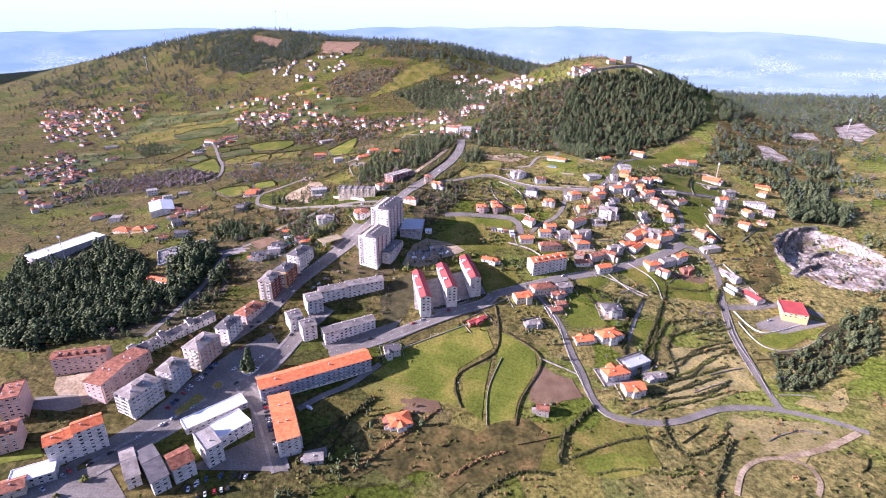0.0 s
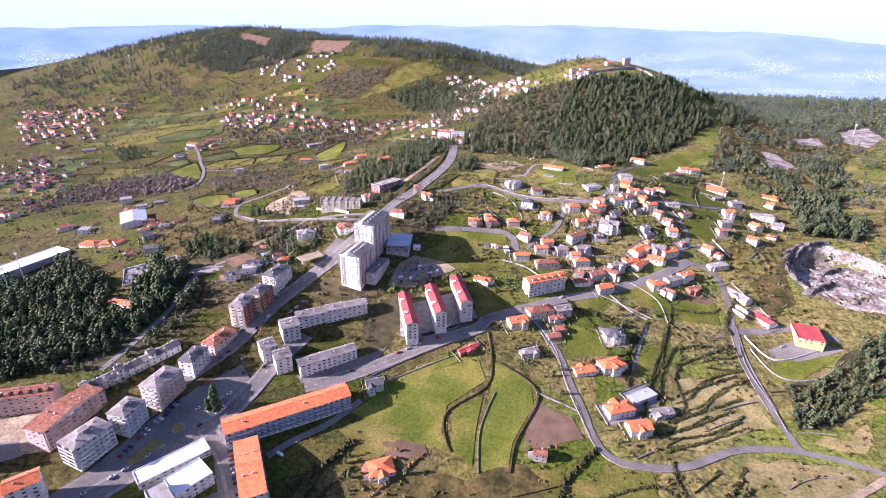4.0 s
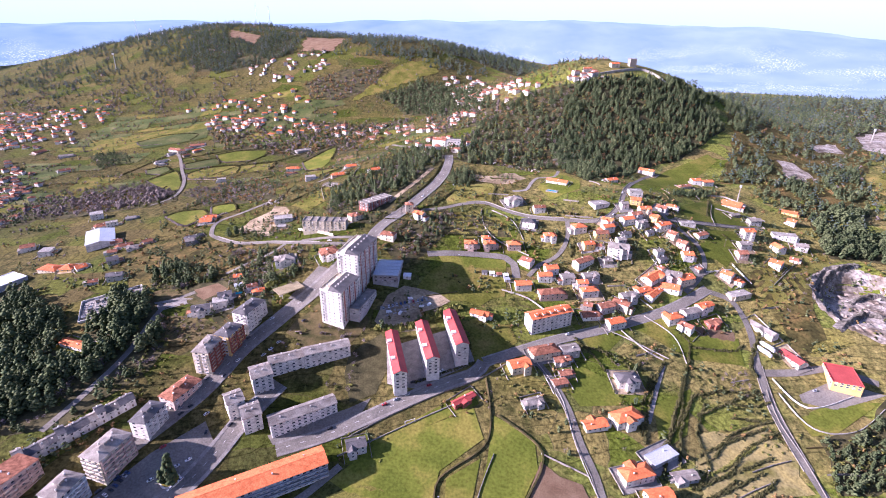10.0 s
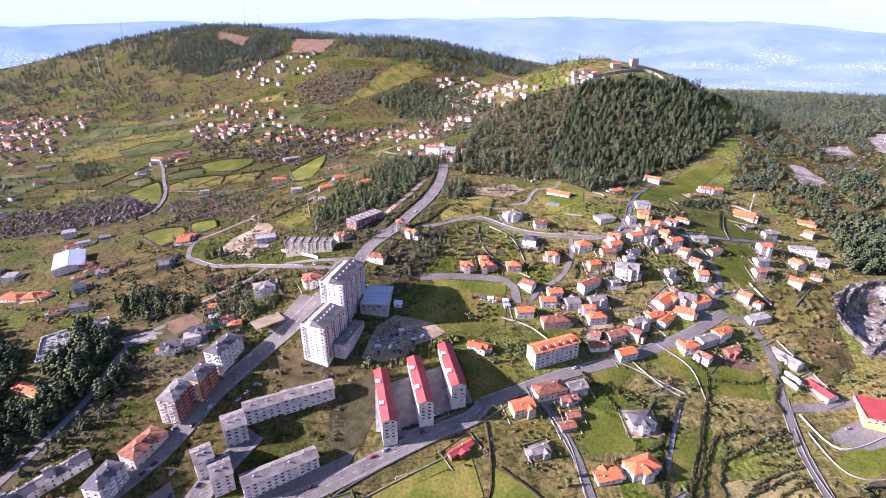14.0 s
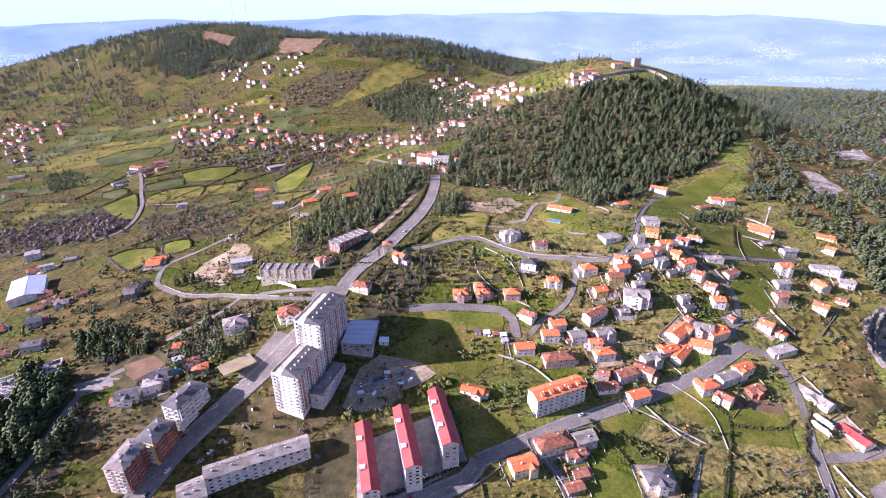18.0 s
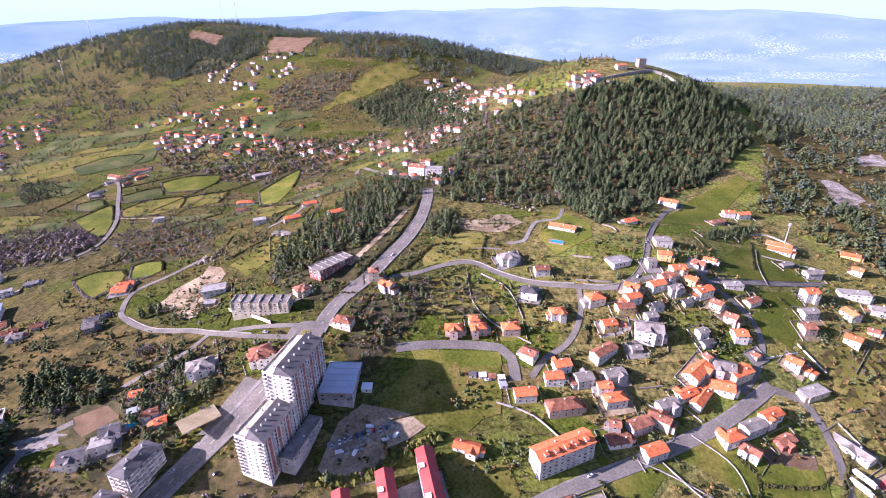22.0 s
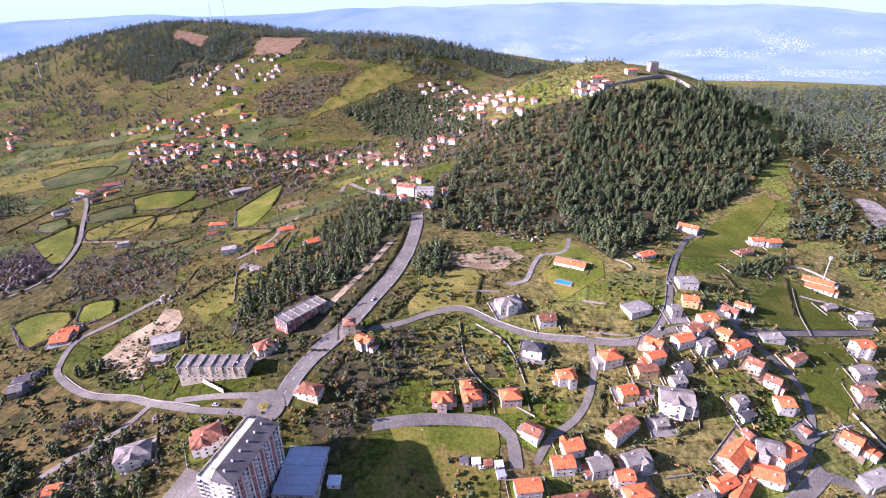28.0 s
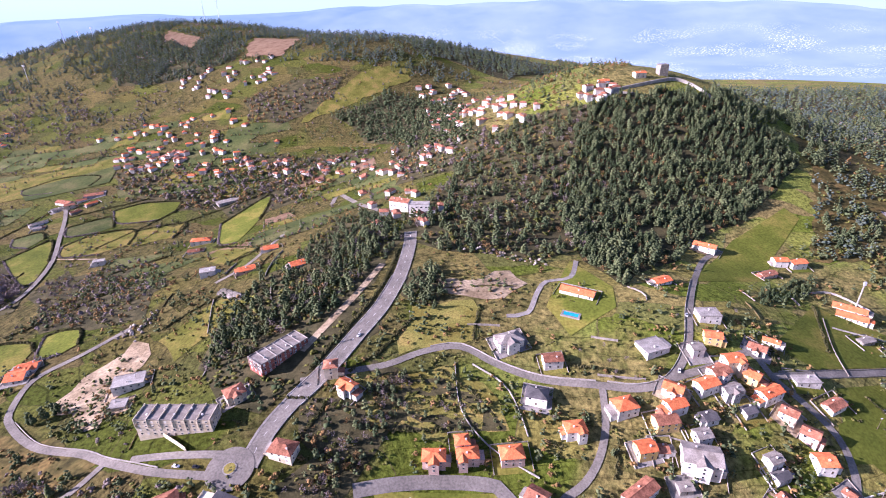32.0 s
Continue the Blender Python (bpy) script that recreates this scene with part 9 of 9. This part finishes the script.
for (sx, sy), wall, roof in zip([(-13.8, 550.4), (-6.7, 550.7), (0.3, 550.6), (6.7, 550.7), (8.1, 545.3)], ("grey", "white", "stone", "white", "white"), ("dark_roof", "white_roof", "old_tiles", "white_roof", "metal")):
    shed(sx, sy, 10 + 8 * math.sin(sx), 5.2, 4.2, wall, roof)
shed(-116.9, 253.3, 25, 7, 6, "grey", "fibre")
shed(-238.3, 497.0, 35, 10, 5, "white", "metal")
shed(-86, 527, 5, 7, 6, "white", "white_roof")
pool(-233.9, 487.3, 30, 8, 4)


def van(x, y, rot):
    o = new("van")
    o.matrix_basis = pose(x, y, float(ground(x, y)) + 0.5, 0, 0, rot)
    tagged(o, "white delivery van parked in the yard", "van", "parked vans")
    part("body", loft(((-2.6, 0.95, 0.3, 2.2), (1.3, 0.95, 0.3, 2.25), (2.0, 0.93, 0.3, 1.3), (2.6, 0.85, 0.35, 0.95))), M["car_white"], o)
    part("windscreen", loft(((1.25, 0.85, 1.35, 2.2), (1.9, 0.88, 1.25, 1.4))), M["glass"], o)
    for px in (-1.7, 1.7):
        for py in (-0.88, 0.88):
            bm = bmesh.new()
            bmesh.ops.create_cone(bm, cap_ends=True, segments=10, radius1=0.36, radius2=0.36, depth=0.22, matrix=Matrix.Translation((px, py, 0.36)) @ Matrix.Rotation(radians(90), 4, "X"))
            part("wheel", bm, M["tyre"], o)


for vx, vy, vr in ((-93.7, 481.3, 20), (-84, 482.5, 75), (-78.4, 500.1, 10), (-66.6, 493.6, 40), (-139, 289.5, -20), (-60.5, 497.5, 65)):
    van(vx, vy, vr)

# thicker growth in the village gardens and along the lanes
undergrowth(10, 300, 420, 720, 6.0, 0.5, "garden bushes and small trees of the village", 41, -0.02, ("scrub", "hedge", "scrub", "gum"))
undergrowth(-330, 10, 520, 760, 6.2, 0.52, "brambles and young trees on the slopes", 42, 0.04, ("scrub", "hedge", "scrub", "rust", "gum"))
undergrowth(20, 290, 270, 430, 6.0, 0.4, "brambles along the terraces", 43, 0.05, ("scrub", "hedge"))


def stone_stack_mesh(w, d, n):
    """Slabs laid one on another, each a little askew."""
    bm = bmesh.new()
    rng = random.Random(n)
    for i in range(n):
        a, b = rng.uniform(-0.12, 0.12), rng.uniform(-0.12, 0.12)
        box(bm, -w / 2 + a, w / 2 + a, -d / 2 + b, d / 2 + b, i * 0.28, i * 0.28 + 0.24)
    return mesh_of("stone_stack", bm, "concrete")


STACKS = [stone_stack_mesh(2.6, 1.4, 4), stone_stack_mesh(1.8, 1.2, 6), stone_stack_mesh(3.4, 1.2, 3)]
for i in range(42):
    u, v = XT.uniform(0, 1), XT.uniform(0, 1)
    sx, sy = -96 + 38 * u - 7 * v, 475 + 22 * u + 11 * v
    o = new("stone_stack", STACKS[i % 3])
    o.matrix_basis = pose(sx, sy, float(ground(sx, sy)) + 0.42, 0, 0, 25 + XT.uniform(-25, 25))
    tagged(o, "stack of pale cut stone slabs in a yard", "stone stack", "stacks of stone")
hedge([(-99, 464), (-80, 467), (-66, 476), (-50, 489), (-34, 501)], 5.5, 2.6, "scrub", "green bushy bank below the stone yard")
hedge([(-209, 497.5), (-200, 509), (-193.8, 519)], 6.0, 3.5, "scrub", "tall green hedge behind the filling station")

# broken granite at the head of the building plot and on the ridge
for bx, by in [(-299.6, 709.9), (-293.4, 717.2), (-305.5, 702.7), (-294.1, 695.3), (-296.3, 726.3)]:
    for _ in range(7):
        boulder(bx + XT.uniform(-7, 7), by + XT.uniform(-7, 7), XT.uniform(0.8, 2.0), XT)
cliff([(-244.4, 755.1), (-229.8, 744.9), (-212.3, 736.2)], 4, "grey granite crag on the ridge", 12)
tree(-250.6, 202.4, "scrub", 1.2, XT)
tree(-258.4, 189.1, "scrub", 0.8, XT)
tree(-316.6, 241.6, "pine", 0.6, XT)
tree(-310.0, 242.6, "pine", 0.6, XT)
tree(-323.9, 238.4, "pine", 0.6, XT)
tree(-211.1, 198.3, "scrub", 0.6, XT)
park([(-270.4, 191.9), (-267.4, 199.3), (-264.1, 208.7)], 0, 3.2, 0.8, 90)
park([(-186.7, 208.7), (-182.0, 216.8)], 0, 3.4, 0.9, 60)
park([(-178.4, 205.3), (-170.5, 210.5), (-161.0, 216.2)], 0, 3.4, 0.9, 90)


# ---- shrubs and small trees in the gardens round the houses ----
def garden_growth():
    rng = np.random.default_rng(61)
    px, py = [], []
    for x, y, rot, w, d in PLOTS:
        if y > 800 or x < -430:
            continue
        c, q = math.cos(radians(rot)), math.sin(radians(rot))
        for _ in range(26):
            u, v = rng.uniform(-w / 2 - 8, w / 2 + 8), rng.uniform(-d / 2 - 8, d / 2 + 8)
            gx, gy = x + u * c - v * q, y + u * q + v * c
            if (int(gx // 2), int(gy // 2)) in STREETS or noise.noise((gx * 0.05, gy * 0.05, 6)) < -0.3:
                continue
            clear = True
            for hx, hy, hr, hw, hd in PLOTS:
                if abs(gx - hx) < 20 and abs(gy - hy) < 20:
                    e, f = math.cos(radians(hr)), math.sin(radians(hr))
                    a, b = (gx - hx) * e + (gy - hy) * f, -(gx - hx) * f + (gy - hy) * e
                    clear &= abs(a) > hw / 2 + 1.6 or abs(b) > hd / 2 + 3.4
            if clear:
                px.append(gx)
                py.append(gy)
    plant(np.array(px), np.array(py), ("scrub", "hedge", "hedge", "scrub", "gum", "rust"), 0.5, rng, "undergrowth", "garden shrubs and small trees round the houses", True)


garden_growth()
